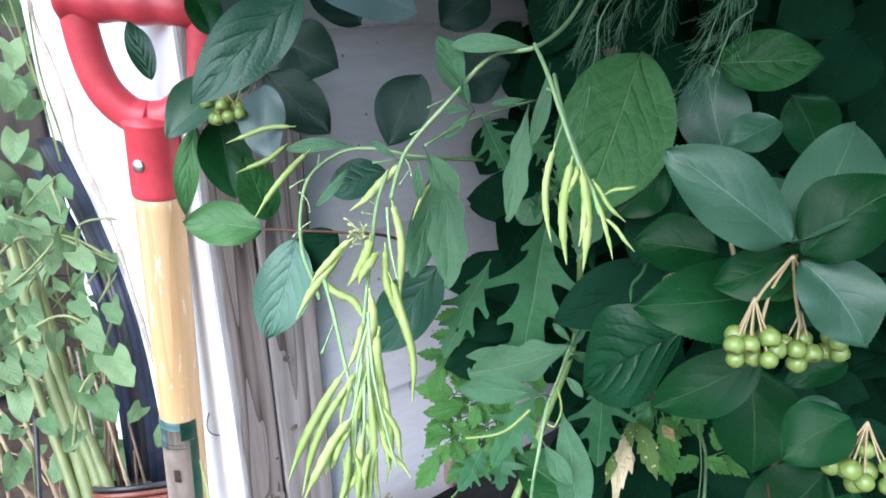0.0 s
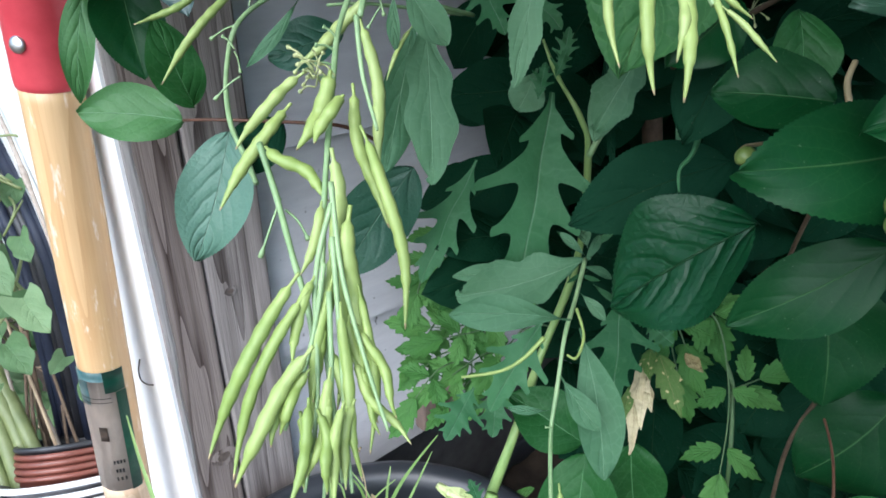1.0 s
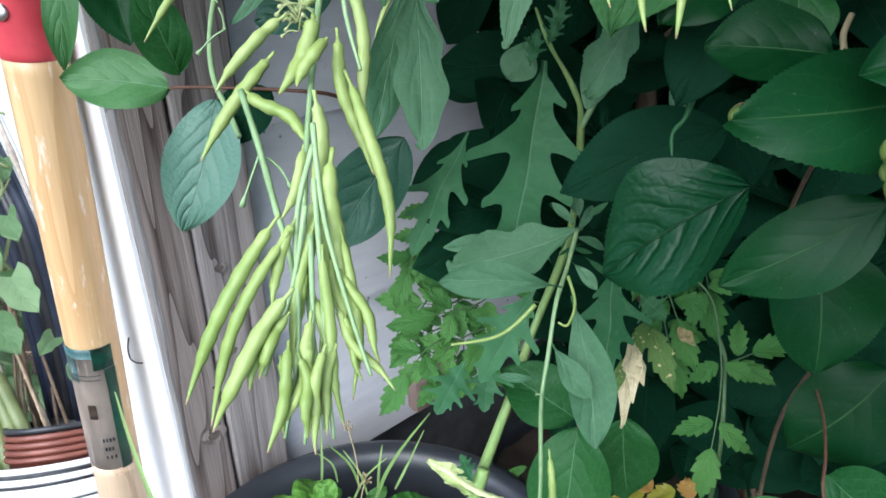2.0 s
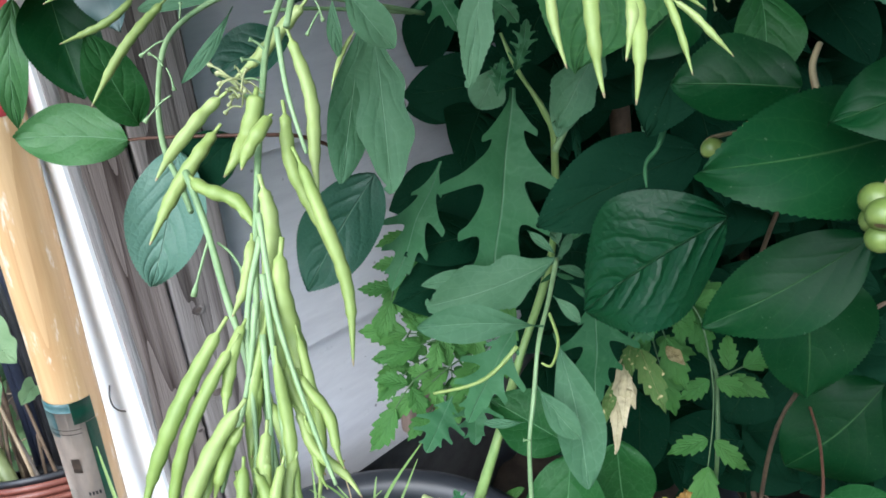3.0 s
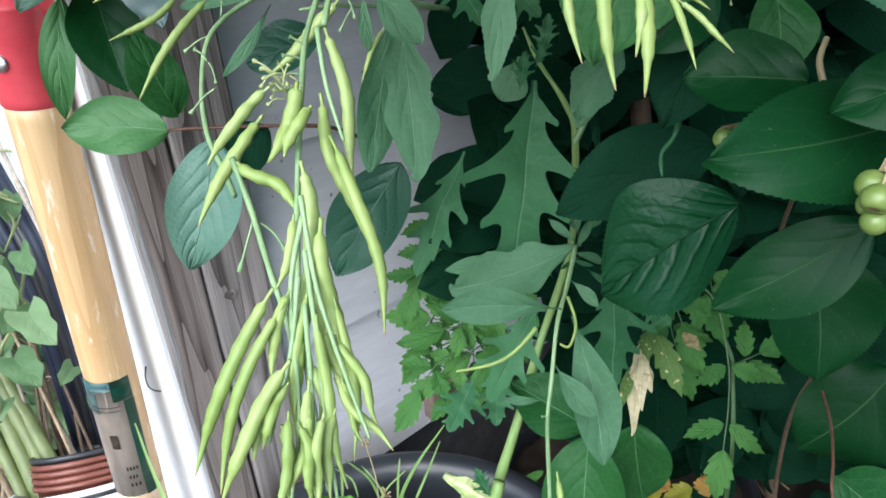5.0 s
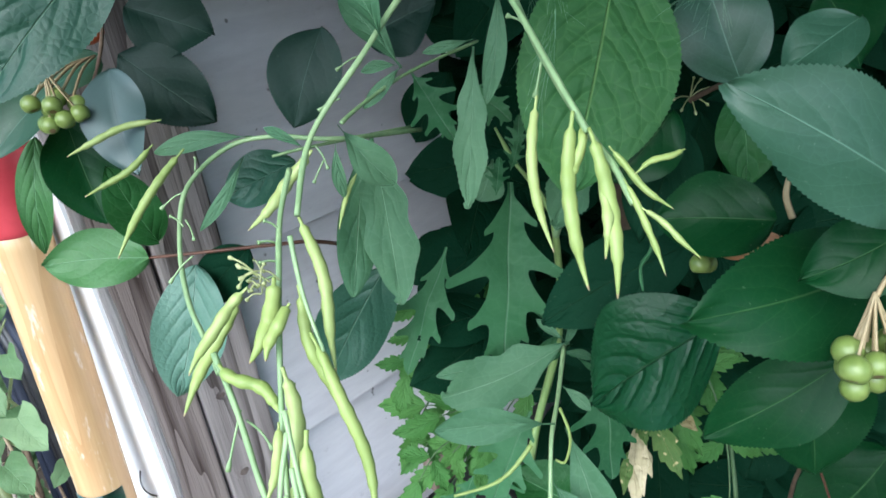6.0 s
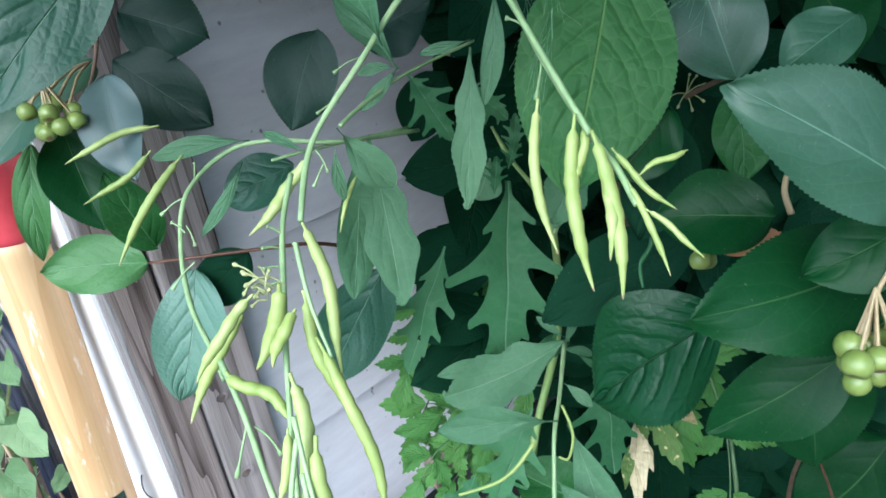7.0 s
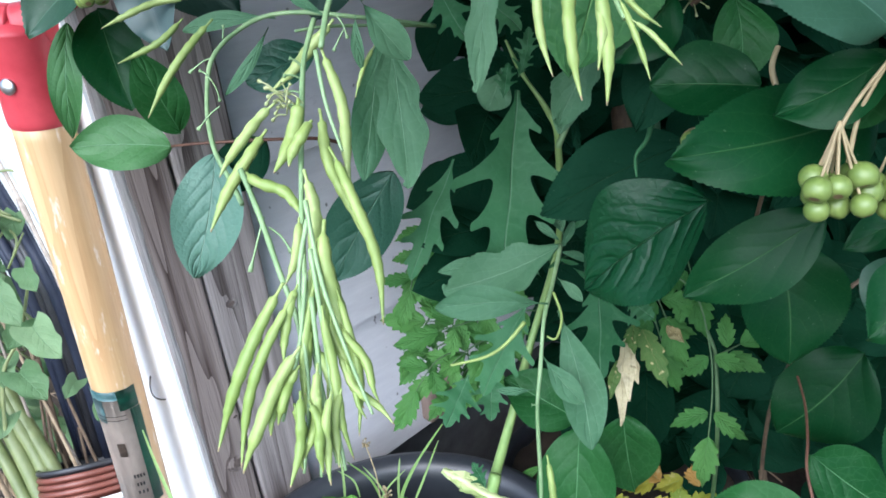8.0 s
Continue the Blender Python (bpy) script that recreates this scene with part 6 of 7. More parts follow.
leaf_on(mustard, (0.057, 0.391, 0.587), (0.013, 0.398, 0.589), 0.010, M_BLADE, shape='blade')
leaf_on(mustard, (0.026, 0.404, 0.511), (0.008, 0.390, 0.485), 0.031, M_LEAF, shape='lobed')
leaf_on(mustard, (0.043, 0.421, 0.502), (0.037, 0.403, 0.473), 0.031, M_LEAF, shape='lobed')
leaf_on(mustard, (0.058, 0.329, 0.602), (0.006, 0.334, 0.603), 0.016, M_BLADE, shape='blade', roll=-15)
leaf_on(mustard, (0.056, 0.372, 0.576), (0.026, 0.350, 0.538), 0.035, M_LEAF, shape='lobed')
leaf_on(mustard, (0.064, 0.335, 0.594), (0.070, 0.299, 0.539), 0.021, M_BLADE, shape='blade')
leaf_on(mustard, (0.052, 0.317, 0.582), (0.067, 0.303, 0.563), 0.011, M_BLADE, shape='blade')
leaf_on(mustard, (0.105, 0.401, 0.573), (0.100, 0.376, 0.514), 0.043, M_LEAF, shape='lobed')
leaf_on(mustard, (0.086, 0.406, 0.597), (0.084, 0.414, 0.609), 0.008, M_BLADE, shape='blade')
leaf_on(mustard, (0.128, 0.415, 0.543), (0.142, 0.407, 0.532), 0.029, M_LEAF, shape='lobed')
leaf_on(mustard, (0.079, 0.389, 0.597), (0.091, 0.401, 0.608), 0.005, M_BLADE, shape='blade')
leaf_on(mustard, (0.078, 0.389, 0.596), (0.096, 0.388, 0.588), 0.005, M_BLADE, shape='blade', teeth=0.022)
leaf_on(mustard, (0.082, 0.395, 0.598), (0.070, 0.403, 0.609), 0.005, M_BLADE, shape='blade')
leaf_on(mustard, (0.070, 0.360, 0.597), (0.081, 0.352, 0.586), 0.006, M_BLADE, shape='blade')
leaf_on(mustard, (0.046, 0.310, 0.570), (0.029, 0.312, 0.571), 0.004, M_BLADE, shape='blade')
leaf_on(mustard, (0.091, 0.426, 0.697), (0.093, 0.399, 0.644), 0.014, DARK, shape='lobed')
leaf_on(mustard, (0.041, 0.313, 0.791), (0.004, 0.314, 0.794), 0.009, M_BLADE, shape='blade')
leaf_on(mustard, (0.009, 0.305, 0.772), (-0.002, 0.336, 0.795), 0.011, M_BLADE, shape='blade')
stem_on(mustard, 'stem', [(-0.020, 0.372, 0.305), (0.006, 0.375, 0.369), (0.030, 0.387, 0.419), (0.037, 0.394, 0.437)], 0.0038, 0.0041, M_STALK)
stem_on(mustard, 'stem', [(0.035, 0.405, 0.414), (0.056, 0.420, 0.468), (0.076, 0.454, 0.495), (0.097, 0.462, 0.560), (0.096, 0.454, 0.631), (0.090, 0.455, 0.654), (0.077, 0.462, 0.676), (0.069, 0.467, 0.695)], 0.0035, 0.0009, M_STALK)
stem_on(mustard, 'stem', [(0.091, 0.436, 0.638), (0.098, 0.434, 0.659), (0.098, 0.430, 0.694), (0.101, 0.434, 0.724)], 0.0018, 0.0014, M_STEM)
stem_on(mustard, 'stem', [(0.082, 0.390, 0.823), (0.064, 0.360, 0.800), (0.041, 0.313, 0.791), (0.022, 0.322, 0.786), (0.002, 0.309, 0.768), (-0.016, 0.297, 0.750), (-0.022, 0.276, 0.735)], 0.0011, 0.0009, M_STEM)
stem_on(mustard, 'stem', [(0.040, 0.313, 0.792), (0.042, 0.289, 0.784), (0.046, 0.263, 0.767), (0.049, 0.245, 0.755)], 0.0009, 0.0008, M_STEM)
stem_on(mustard, 'stem', [(0.024, 0.411, 0.716), (-0.011, 0.365, 0.730), (-0.037, 0.369, 0.734), (-0.055, 0.370, 0.732), (-0.070, 0.356, 0.723), (-0.073, 0.338, 0.709), (-0.069, 0.315, 0.697), (-0.061, 0.295, 0.690), (-0.056, 0.281, 0.687)], 0.0010, 0.0009, M_STEM)
stem_on(mustard, 'stem', [(-0.050, 0.263, 0.705), (-0.045, 0.251, 0.694), (-0.040, 0.235, 0.685), (-0.036, 0.224, 0.676), (-0.034, 0.214, 0.667)], 0.0009, 0.0007, M_STEM)
stem_on(mustard, 'stem', [(-0.025, 0.306, 0.739), (-0.029, 0.290, 0.729), (-0.030, 0.268, 0.718), (-0.031, 0.251, 0.707), (-0.032, 0.232, 0.691), (-0.032, 0.218, 0.676), (-0.030, 0.205, 0.662), (-0.028, 0.194, 0.651)], 0.0009, 0.0006, M_STEM)
stem_on(mustard, 'stem', [(0.048, 0.306, 0.780), (0.048, 0.277, 0.767), (0.051, 0.254, 0.754), (0.053, 0.240, 0.748), (0.054, 0.231, 0.742)], 0.0009, 0.0008, M_STEM)
stem_on(mustard, 'stem', [(0.079, 0.386, 0.601), (0.065, 0.350, 0.599), (0.056, 0.330, 0.594), (0.050, 0.314, 0.578), (0.045, 0.300, 0.565), (0.038, 0.265, 0.555), (0.031, 0.241, 0.554), (0.025, 0.215, 0.550), (0.023, 0.189, 0.546)], 0.0011, 0.0006, M_STEM)
stem_on(mustard, 'stem', [(0.020, 0.422, 0.715), (-0.021, 0.375, 0.726), (-0.038, 0.366, 0.727)], 0.0009, 0.0006, M_STEM)
stem_on(mustard, 'stem', [(-0.009, 0.357, 0.738), (0.000, 0.369, 0.741), (0.021, 0.392, 0.746), (0.055, 0.414, 0.751)], 0.0009, 0.0007, M_STEM)
pod_on(mustard, (-0.036, 0.217, 0.690), (-0.056, 0.197, 0.657), 0.0020, 0.05)
pod_on(mustard, (-0.034, 0.215, 0.687), (-0.051, 0.195, 0.653), 0.0017, 0.05)
pod_on(mustard, (-0.033, 0.205, 0.679), (-0.049, 0.189, 0.656), 0.0021, 0.05)
pod_on(mustard, (-0.025, 0.230, 0.700), (-0.020, 0.207, 0.664), 0.0024, 0.05)
pod_on(mustard, (-0.047, 0.253, 0.707), (-0.030, 0.241, 0.697), 0.0021, 0.05)
pod_on(mustard, (-0.036, 0.260, 0.724), (-0.053, 0.249, 0.708), 0.0020, 0.05)
pod_on(mustard, (-0.030, 0.265, 0.723), (-0.039, 0.253, 0.706), 0.0025, 0.05)
pod_on(mustard, (-0.026, 0.257, 0.719), (-0.034, 0.248, 0.709), 0.0021, 0.05)
pod_on(mustard, (-0.022, 0.281, 0.734), (-0.019, 0.257, 0.696), 0.0021, 0.05)
pod_on(mustard, (-0.025, 0.265, 0.720), (-0.016, 0.243, 0.688), 0.0021, 0.05)
pod_on(mustard, (-0.023, 0.253, 0.712), (-0.013, 0.225, 0.669), 0.0020, 0.05)
pod_on(mustard, (-0.029, 0.244, 0.709), (-0.030, 0.224, 0.678), 0.0024, 0.05)
pod_on(mustard, (-0.028, 0.225, 0.689), (-0.029, 0.206, 0.661), 0.0017, 0.05)
pod_on(mustard, (-0.026, 0.217, 0.679), (-0.020, 0.202, 0.660), 0.0017, 0.05)
pod_on(mustard, (-0.026, 0.210, 0.672), (-0.013, 0.197, 0.658), 0.0014, 0.05)
pod_on(mustard, (-0.036, 0.200, 0.666), (-0.036, 0.190, 0.654), 0.0015, 0.05)
pod_on(mustard, (-0.032, 0.198, 0.668), (-0.031, 0.187, 0.655), 0.0015, 0.05)
pod_on(mustard, (-0.025, 0.202, 0.667), (-0.027, 0.190, 0.653), 0.0013, 0.05)
pod_on(mustard, (-0.031, 0.215, 0.678), (-0.034, 0.204, 0.665), 0.0014, 0.05)
pod_on(mustard, (-0.034, 0.204, 0.674), (-0.040, 0.195, 0.664), 0.0016, 0.05)
pod_on(mustard, (-0.027, 0.199, 0.669), (-0.029, 0.186, 0.653), 0.0013, 0.05)
pod_on(mustard, (-0.033, 0.219, 0.688), (-0.038, 0.207, 0.673), 0.0015, 0.05)
pod_on(mustard, (-0.030, 0.226, 0.691), (-0.035, 0.211, 0.670), 0.0016, 0.05)
pod_on(mustard, (-0.030, 0.212, 0.674), (-0.027, 0.197, 0.656), 0.0015, 0.05)
pod_on(mustard, (-0.024, 0.214, 0.678), (-0.016, 0.201, 0.662), 0.0014, 0.05)
pod_on(mustard, (-0.038, 0.205, 0.674), (-0.042, 0.194, 0.662), 0.0015, 0.05)
pod_on(mustard, (-0.030, 0.200, 0.669), (-0.035, 0.190, 0.657), 0.0013, 0.05)
pod_on(mustard, (-0.023, 0.209, 0.670), (-0.020, 0.199, 0.659), 0.0010, 0.05)
pod_on(mustard, (-0.028, 0.244, 0.704), (-0.026, 0.230, 0.687), 0.0015, 0.05)
pod_on(mustard, (-0.032, 0.236, 0.699), (-0.037, 0.225, 0.685), 0.0014, 0.05)
pod_on(mustard, (-0.029, 0.220, 0.688), (-0.034, 0.199, 0.655), 0.0015, 0.05)
pod_on(mustard, (-0.027, 0.214, 0.684), (-0.024, 0.193, 0.652), 0.0015, 0.05)
pod_on(mustard, (-0.030, 0.204, 0.674), (-0.029, 0.187, 0.651), 0.0016, 0.05)
pod_on(mustard, (-0.034, 0.198, 0.671), (-0.038, 0.185, 0.654), 0.0014, 0.05)
pod_on(mustard, (-0.024, 0.220, 0.685), (-0.022, 0.199, 0.654), 0.0013, 0.05)
pod_on(mustard, (-0.084, 0.399, 0.741), (-0.124, 0.394, 0.732), 0.0020, -0.04)
pod_on(mustard, (-0.086, 0.385, 0.734), (-0.115, 0.376, 0.720), 0.0019, -0.04)
pod_on(mustard, (-0.070, 0.367, 0.735), (-0.100, 0.349, 0.702), 0.0022, -0.04)
pod_on(mustard, (-0.021, 0.345, 0.733), (-0.047, 0.332, 0.711), 0.0028, -0.04)
pod_on(mustard, (-0.043, 0.281, 0.711), (-0.064, 0.266, 0.685), 0.0024, -0.04)
pod_on(mustard, (-0.006, 0.349, 0.721), (-0.016, 0.337, 0.704), 0.0011, -0.04)
pod_on(mustard, (0.043, 0.265, 0.760), (0.040, 0.246, 0.726), 0.0015, 0.05)
pod_on(mustard, (0.047, 0.249, 0.759), (0.043, 0.229, 0.724), 0.0020, 0.05)
pod_on(mustard, (0.049, 0.244, 0.756), (0.048, 0.225, 0.723), 0.0021, 0.05)
pod_on(mustard, (0.050, 0.241, 0.750), (0.047, 0.229, 0.731), 0.0016, 0.05)
pod_on(mustard, (0.053, 0.242, 0.752), (0.063, 0.231, 0.739), 0.0011, 0.05)
pod_on(mustard, (0.053, 0.234, 0.747), (0.057, 0.221, 0.729), 0.0010, 0.05)
pod_on(mustard, (0.055, 0.229, 0.742), (0.064, 0.220, 0.732), 0.0009, 0.05)
pod_on(mustard, (0.067, 0.234, 0.751), (0.054, 0.231, 0.749), 0.0009, 0.05)
pod_on(mustard, (0.049, 0.249, 0.756), (0.043, 0.241, 0.745), 0.0013, 0.05)
pod_on(mustard, (0.032, 0.240, 0.562), (0.009, 0.205, 0.527), 0.0028, 0.04)
pod_on(mustard, (0.044, 0.279, 0.560), (0.041, 0.248, 0.533), 0.0018, 0.04)
pod_on(mustard, (0.043, 0.255, 0.559), (0.056, 0.215, 0.521), 0.0019, 0.04)
pod_on(mustard, (0.037, 0.237, 0.549), (0.043, 0.206, 0.523), 0.0018, 0.04)
pod_on(mustard, (0.033, 0.227, 0.552), (0.017, 0.201, 0.531), 0.0022, 0.04)
pod_on(mustard, (0.028, 0.216, 0.551), (0.026, 0.194, 0.539), 0.0019, 0.04)
stem_on(mustard, 'stem', [(-0.029, 0.229, 0.701), (-0.033, 0.219, 0.687), (-0.033, 0.204, 0.666), (-0.036, 0.192, 0.651)], 0.0007, 0.0004, M_STEM)
stem_on(mustard, 'stem', [(-0.029, 0.224, 0.695), (-0.028, 0.213, 0.679), (-0.027, 0.199, 0.661), (-0.026, 0.191, 0.651)], 0.0007, 0.0004, M_STEM)
stem_on(mustard, 'stem', [(-0.029, 0.232, 0.705), (-0.027, 0.219, 0.688), (-0.022, 0.206, 0.672), (-0.018, 0.198, 0.661)], 0.0007, 0.0004, M_STEM)
stem_on(mustard, 'stem', [(-0.031, 0.221, 0.690), (-0.034, 0.211, 0.676), (-0.040, 0.200, 0.661)], 0.0007, 0.0004, M_STEM)
stem_on(mustard, 'stem', [(-0.030, 0.217, 0.685), (-0.030, 0.203, 0.666), (-0.032, 0.191, 0.650)], 0.0007, 0.0004, M_STEM)
stem_on(mustard, 'stem', [(-0.022, 0.255, 0.738), (-0.021, 0.247, 0.726), (-0.018, 0.238, 0.715)], 0.0007, 0.0004, M_STEM)
stem_on(mustard, 'withered_leaf', [(0.111, 0.382, 0.703), (0.115, 0.373, 0.698), (0.115, 0.357, 0.687), (0.107, 0.344, 0.671), (0.100, 0.339, 0.665), (0.098, 0.332, 0.658)], 0.0019, 0.0005, M_LEAF)
stem_on(mustard, 'tendril', [(0.046, 0.326, 0.596), (0.036, 0.322, 0.588), (0.026, 0.320, 0.584), (0.010, 0.320, 0.582)], 0.0010, 0.0006, POD_MAT)
stem_on(mustard, 'tendril', [(0.063, 0.340, 0.601), (0.064, 0.329, 0.594), (0.059, 0.320, 0.589), (0.055, 0.321, 0.590)], 0.0007, 0.0005, POD_MAT)
stub_on(mustard, [(0.004, 0.404, 0.438), (0.010, 0.400, 0.436), (0.017, 0.395, 0.435), (0.028, 0.388, 0.429), (0.040, 0.381, 0.427), (0.048, 0.376, 0.428)])
leaf_on(mustard, (0.031, 0.386, 0.426), (0.003, 0.400, 0.441), 0.012, M_STUB_LEAF, shape='dry', name='cut_leaf_base')
leaf_on(mustard, (0.033, 0.383, 0.426), (0.013, 0.391, 0.433), 0.010, M_STUB_LEAF, shape='dry', name='cut_leaf_base', roll=40)
leaf_on(mustard, (0.029, 0.385, 0.435), (0.023, 0.395, 0.449), 0.014, M_LEAF, shape='lobed')
stalk_on(mustard, (-0.064, 0.318, 0.711), (-0.073, 0.315, 0.704))
stalk_on(mustard, (-0.067, 0.328, 0.718), (-0.071, 0.330, 0.722))
stalk_on(mustard, (-0.044, 0.251, 0.694), (-0.050, 0.245, 0.680))
stalk_on(mustard, (-0.043, 0.250, 0.691), (-0.037, 0.244, 0.685))
stalk_on(mustard, (-0.070, 0.355, 0.722), (-0.081, 0.354, 0.717))
stalk_on(mustard, (-0.071, 0.346, 0.714), (-0.069, 0.342, 0.707))
stalk_on(mustard, (-0.066, 0.358, 0.728), (-0.065, 0.360, 0.733))
stalk_on(mustard, (-0.019, 0.345, 0.734), (-0.016, 0.341, 0.726))
stalk_on(mustard, (0.004, 0.377, 0.758), (-0.008, 0.376, 0.754))
stalk_on(mustard, (-0.008, 0.366, 0.745), (-0.017, 0.365, 0.742))
stalk_on(mustard, (-0.017, 0.343, 0.729), (-0.022, 0.340, 0.722))
stalk_on(mustard, (0.049, 0.290, 0.771), (0.043, 0.293, 0.776))
stalk_on(mustard, (0.048, 0.277, 0.767), (0.044, 0.271, 0.758))
stalk_on(mustard, (0.046, 0.302, 0.567), (0.043, 0.302, 0.568))
stalk_on(mustard, (-0.030, 0.283, 0.725), (-0.035, 0.281, 0.727))
stalk_on(mustard, (-0.030, 0.277, 0.722), (-0.035, 0.276, 0.723))
stalk_on(mustard, (-0.029, 0.287, 0.727), (-0.033, 0.287, 0.731))
stalk_on(mustard, (-0.030, 0.272, 0.720), (-0.034, 0.271, 0.720))
bud_rnd = random.Random(12)
for k in range(16):
    head = Vector((-0.0318, 0.2655, 0.7225)) + Vector((bud_rnd.uniform(-0.003, 0.003), bud_rnd.uniform(-0.003, 0.003), bud_rnd.uniform(-0.005, 0.006)))
    bud_on(mustard, head, head + Vector((bud_rnd.uniform(-0.008, 0.003), bud_rnd.uniform(-0.004, 0.003), bud_rnd.uniform(-0.003, 0.006))))
leaf_on(mustard, (0.092, 0.432, 0.577), (0.073, 0.422, 0.575), 0.004, M_LEAF, shape='blade', teeth=0.02, roll=-22)
leaf_on(mustard, (0.087, 0.425, 0.572), (0.096, 0.413, 0.573), 0.003, M_LEAF, shape='blade', teeth=0.02, roll=21)
leaf_on(mustard, (0.082, 0.423, 0.567), (0.084, 0.420, 0.585), 0.003, M_LEAF, shape='blade', teeth=0.02, roll=-18)
leaf_on(mustard, (0.095, 0.435, 0.584), (0.108, 0.429, 0.596), 0.004, M_LEAF, shape='blade', teeth=0.02, roll=-6)
leaf_on(mustard, (0.096, 0.429, 0.572), (0.080, 0.419, 0.571), 0.003, M_LEAF, shape='blade', teeth=0.02, roll=21)
leaf_on(mustard, (0.088, 0.435, 0.581), (0.076, 0.432, 0.595), 0.003, M_LEAF, shape='blade', teeth=0.02, roll=-5)
leaf_on(mustard, (0.073, 0.408, 0.570), (0.062, 0.407, 0.587), 0.004, M_LEAF, shape='blade', teeth=0.02, roll=-45)
leaf_on(mustard, (0.097, 0.425, 0.564), (0.107, 0.411, 0.560), 0.004, M_LEAF, shape='blade', teeth=0.02, roll=-4)

# ---- the tomato plant ----
tomato = thing("tomato_plant", (0.16, 0.45, 0), "small tomato plant with yellowing lower leaves behind the pot", "plant")
compound_on(tomato, [(0.162, 0.438, 0.546), (0.178, 0.427, 0.531), (0.181, 0.408, 0.502), (0.178, 0.394, 0.479), (0.171, 0.380, 0.456)], 3, 0.022, TOM)
compound_on(tomato, [(0.131, 0.469, 0.553), (0.151, 0.446, 0.539), (0.157, 0.422, 0.520)], 2, 0.023, TOM)
compound_on(tomato, [(0.188, 0.467, 0.540), (0.186, 0.446, 0.525)], 1, 0.025, TOM)
compound_on(tomato, [(0.187, 0.413, 0.491), (0.205, 0.415, 0.497)], 1, 0.021, TOM)
compound_on(tomato, [(0.165, 0.475, 0.529), (0.160, 0.448, 0.506), (0.163, 0.436, 0.487)], 1, 0.023, TOM)
compound_on(tomato, [(0.050, 0.483, 0.451), (0.030, 0.485, 0.470), (0.010, 0.476, 0.472), (-0.007, 0.467, 0.455)], 2, 0.024, TOM)
compound_on(tomato, [(0.050, 0.530, 0.487), (0.027, 0.507, 0.486), (0.007, 0.509, 0.486)], 2, 0.026, TOM)
compound_on(tomato, [(0.036, 0.557, 0.565), (0.037, 0.546, 0.547), (0.042, 0.536, 0.534)], 2, 0.024, TOM)
compound_on(tomato, [(0.018, 0.534, 0.527), (0.003, 0.529, 0.516), (-0.002, 0.523, 0.506)], 1, 0.022, TOM)
compound_on(tomato, [(0.082, 0.535, 0.574), (0.058, 0.531, 0.564), (0.045, 0.523, 0.551)], 2, 0.022, TOM)
leaf_on(tomato, (0.113, 0.462, 0.335), (0.112, 0.452, 0.318), 0.021, TOM_YELLOW, -15, 'tom', name='leaflet', toward=Vector((-0.26, -0.32, 1.6)))
leaf_on(tomato, (0.135, 0.470, 0.349), (0.137, 0.459, 0.334), 0.019, TOM_YELLOW, -19, 'tom', name='leaflet', toward=Vector((0.32, 0.09, 1.6)))
leaf_on(tomato, (0.132, 0.453, 0.323), (0.161, 0.450, 0.323), 0.018, TOM_YELLOW, -19, 'tom', name='leaflet', toward=Vector((-0.19, -0.27, 1.6)))
leaf_on(tomato, (0.174, 0.459, 0.339), (0.147, 0.459, 0.335), 0.018, TOM_YELLOW, 21, 'tom', name='leaflet', toward=Vector((-0.19, -0.45, 1.6)))
leaf_on(tomato, (0.179, 0.458, 0.338), (0.164, 0.469, 0.353), 0.021, TOM_BROWN, 21, 'tom', name='leaflet', toward=Vector((0.30, -0.55, 1.6)))
leaf_on(tomato, (0.163, 0.448, 0.320), (0.191, 0.449, 0.326), 0.019, TOM_YELLOW, 18, 'tom', name='leaflet', toward=Vector((-0.07, -0.42, 1.6)))
leaf_on(tomato, (0.186, 0.445, 0.319), (0.195, 0.454, 0.334), 0.019, TOM_YELLOW, 13, 'tom', name='leaflet', toward=Vector((-0.24, -0.49, 1.6)))
leaf_on(tomato, (0.122, 0.442, 0.304), (0.124, 0.449, 0.316), 0.015, TOM_YELLOW, 22, 'tom', name='leaflet', toward=Vector((-0.29, -0.12, 1.6)))
leaf_on(tomato, (0.208, 0.439, 0.313), (0.185, 0.437, 0.306), 0.017, TOM_YELLOW, -16, 'tom', name='leaflet', toward=Vector((0.22, 0.13, 1.6)))
leaf_on(tomato, (0.209, 0.452, 0.332), (0.206, 0.462, 0.347), 0.019, TOM_BROWN, 10, 'tom', name='leaflet', toward=Vector((0.03, -0.15, 1.6)))
leaf_on(tomato, (0.076, 0.447, 0.306), (0.098, 0.450, 0.313), 0.016, TOM_YELLOW, -13, 'tom', name='leaflet', toward=Vector((0.36, 0.15, 1.6)))
leaf_on(tomato, (0.115, 0.452, 0.318), (0.083, 0.453, 0.316), 0.020, TOM_YELLOW, 12, 'tom', name='leaflet', toward=Vector((0.36, -0.53, 1.6)))
leaf_on(tomato, (0.143, 0.443, 0.309), (0.166, 0.446, 0.318), 0.018, TOM_YELLOW, -2, 'tom', name='leaflet', toward=Vector((0.15, -0.11, 1.6)))
leaf_on(tomato, (0.197, 0.457, 0.339), (0.172, 0.456, 0.334), 0.017, TOM_YELLOW, 20, 'tom', name='leaflet', toward=Vector((0.26, -0.52, 1.6)))
leaf_on(tomato, (0.156, 0.470, 0.354), (0.130, 0.467, 0.345), 0.020, TOM_BROWN, 18, 'tom', name='leaflet', toward=Vector((0.37, -0.41, 1.6)))
leaf_on(tomato, (0.196, 0.444, 0.318), (0.221, 0.448, 0.328), 0.019, TOM_YELLOW, -21, 'tom', name='leaflet', toward=Vector((-0.23, -0.45, 1.6)))
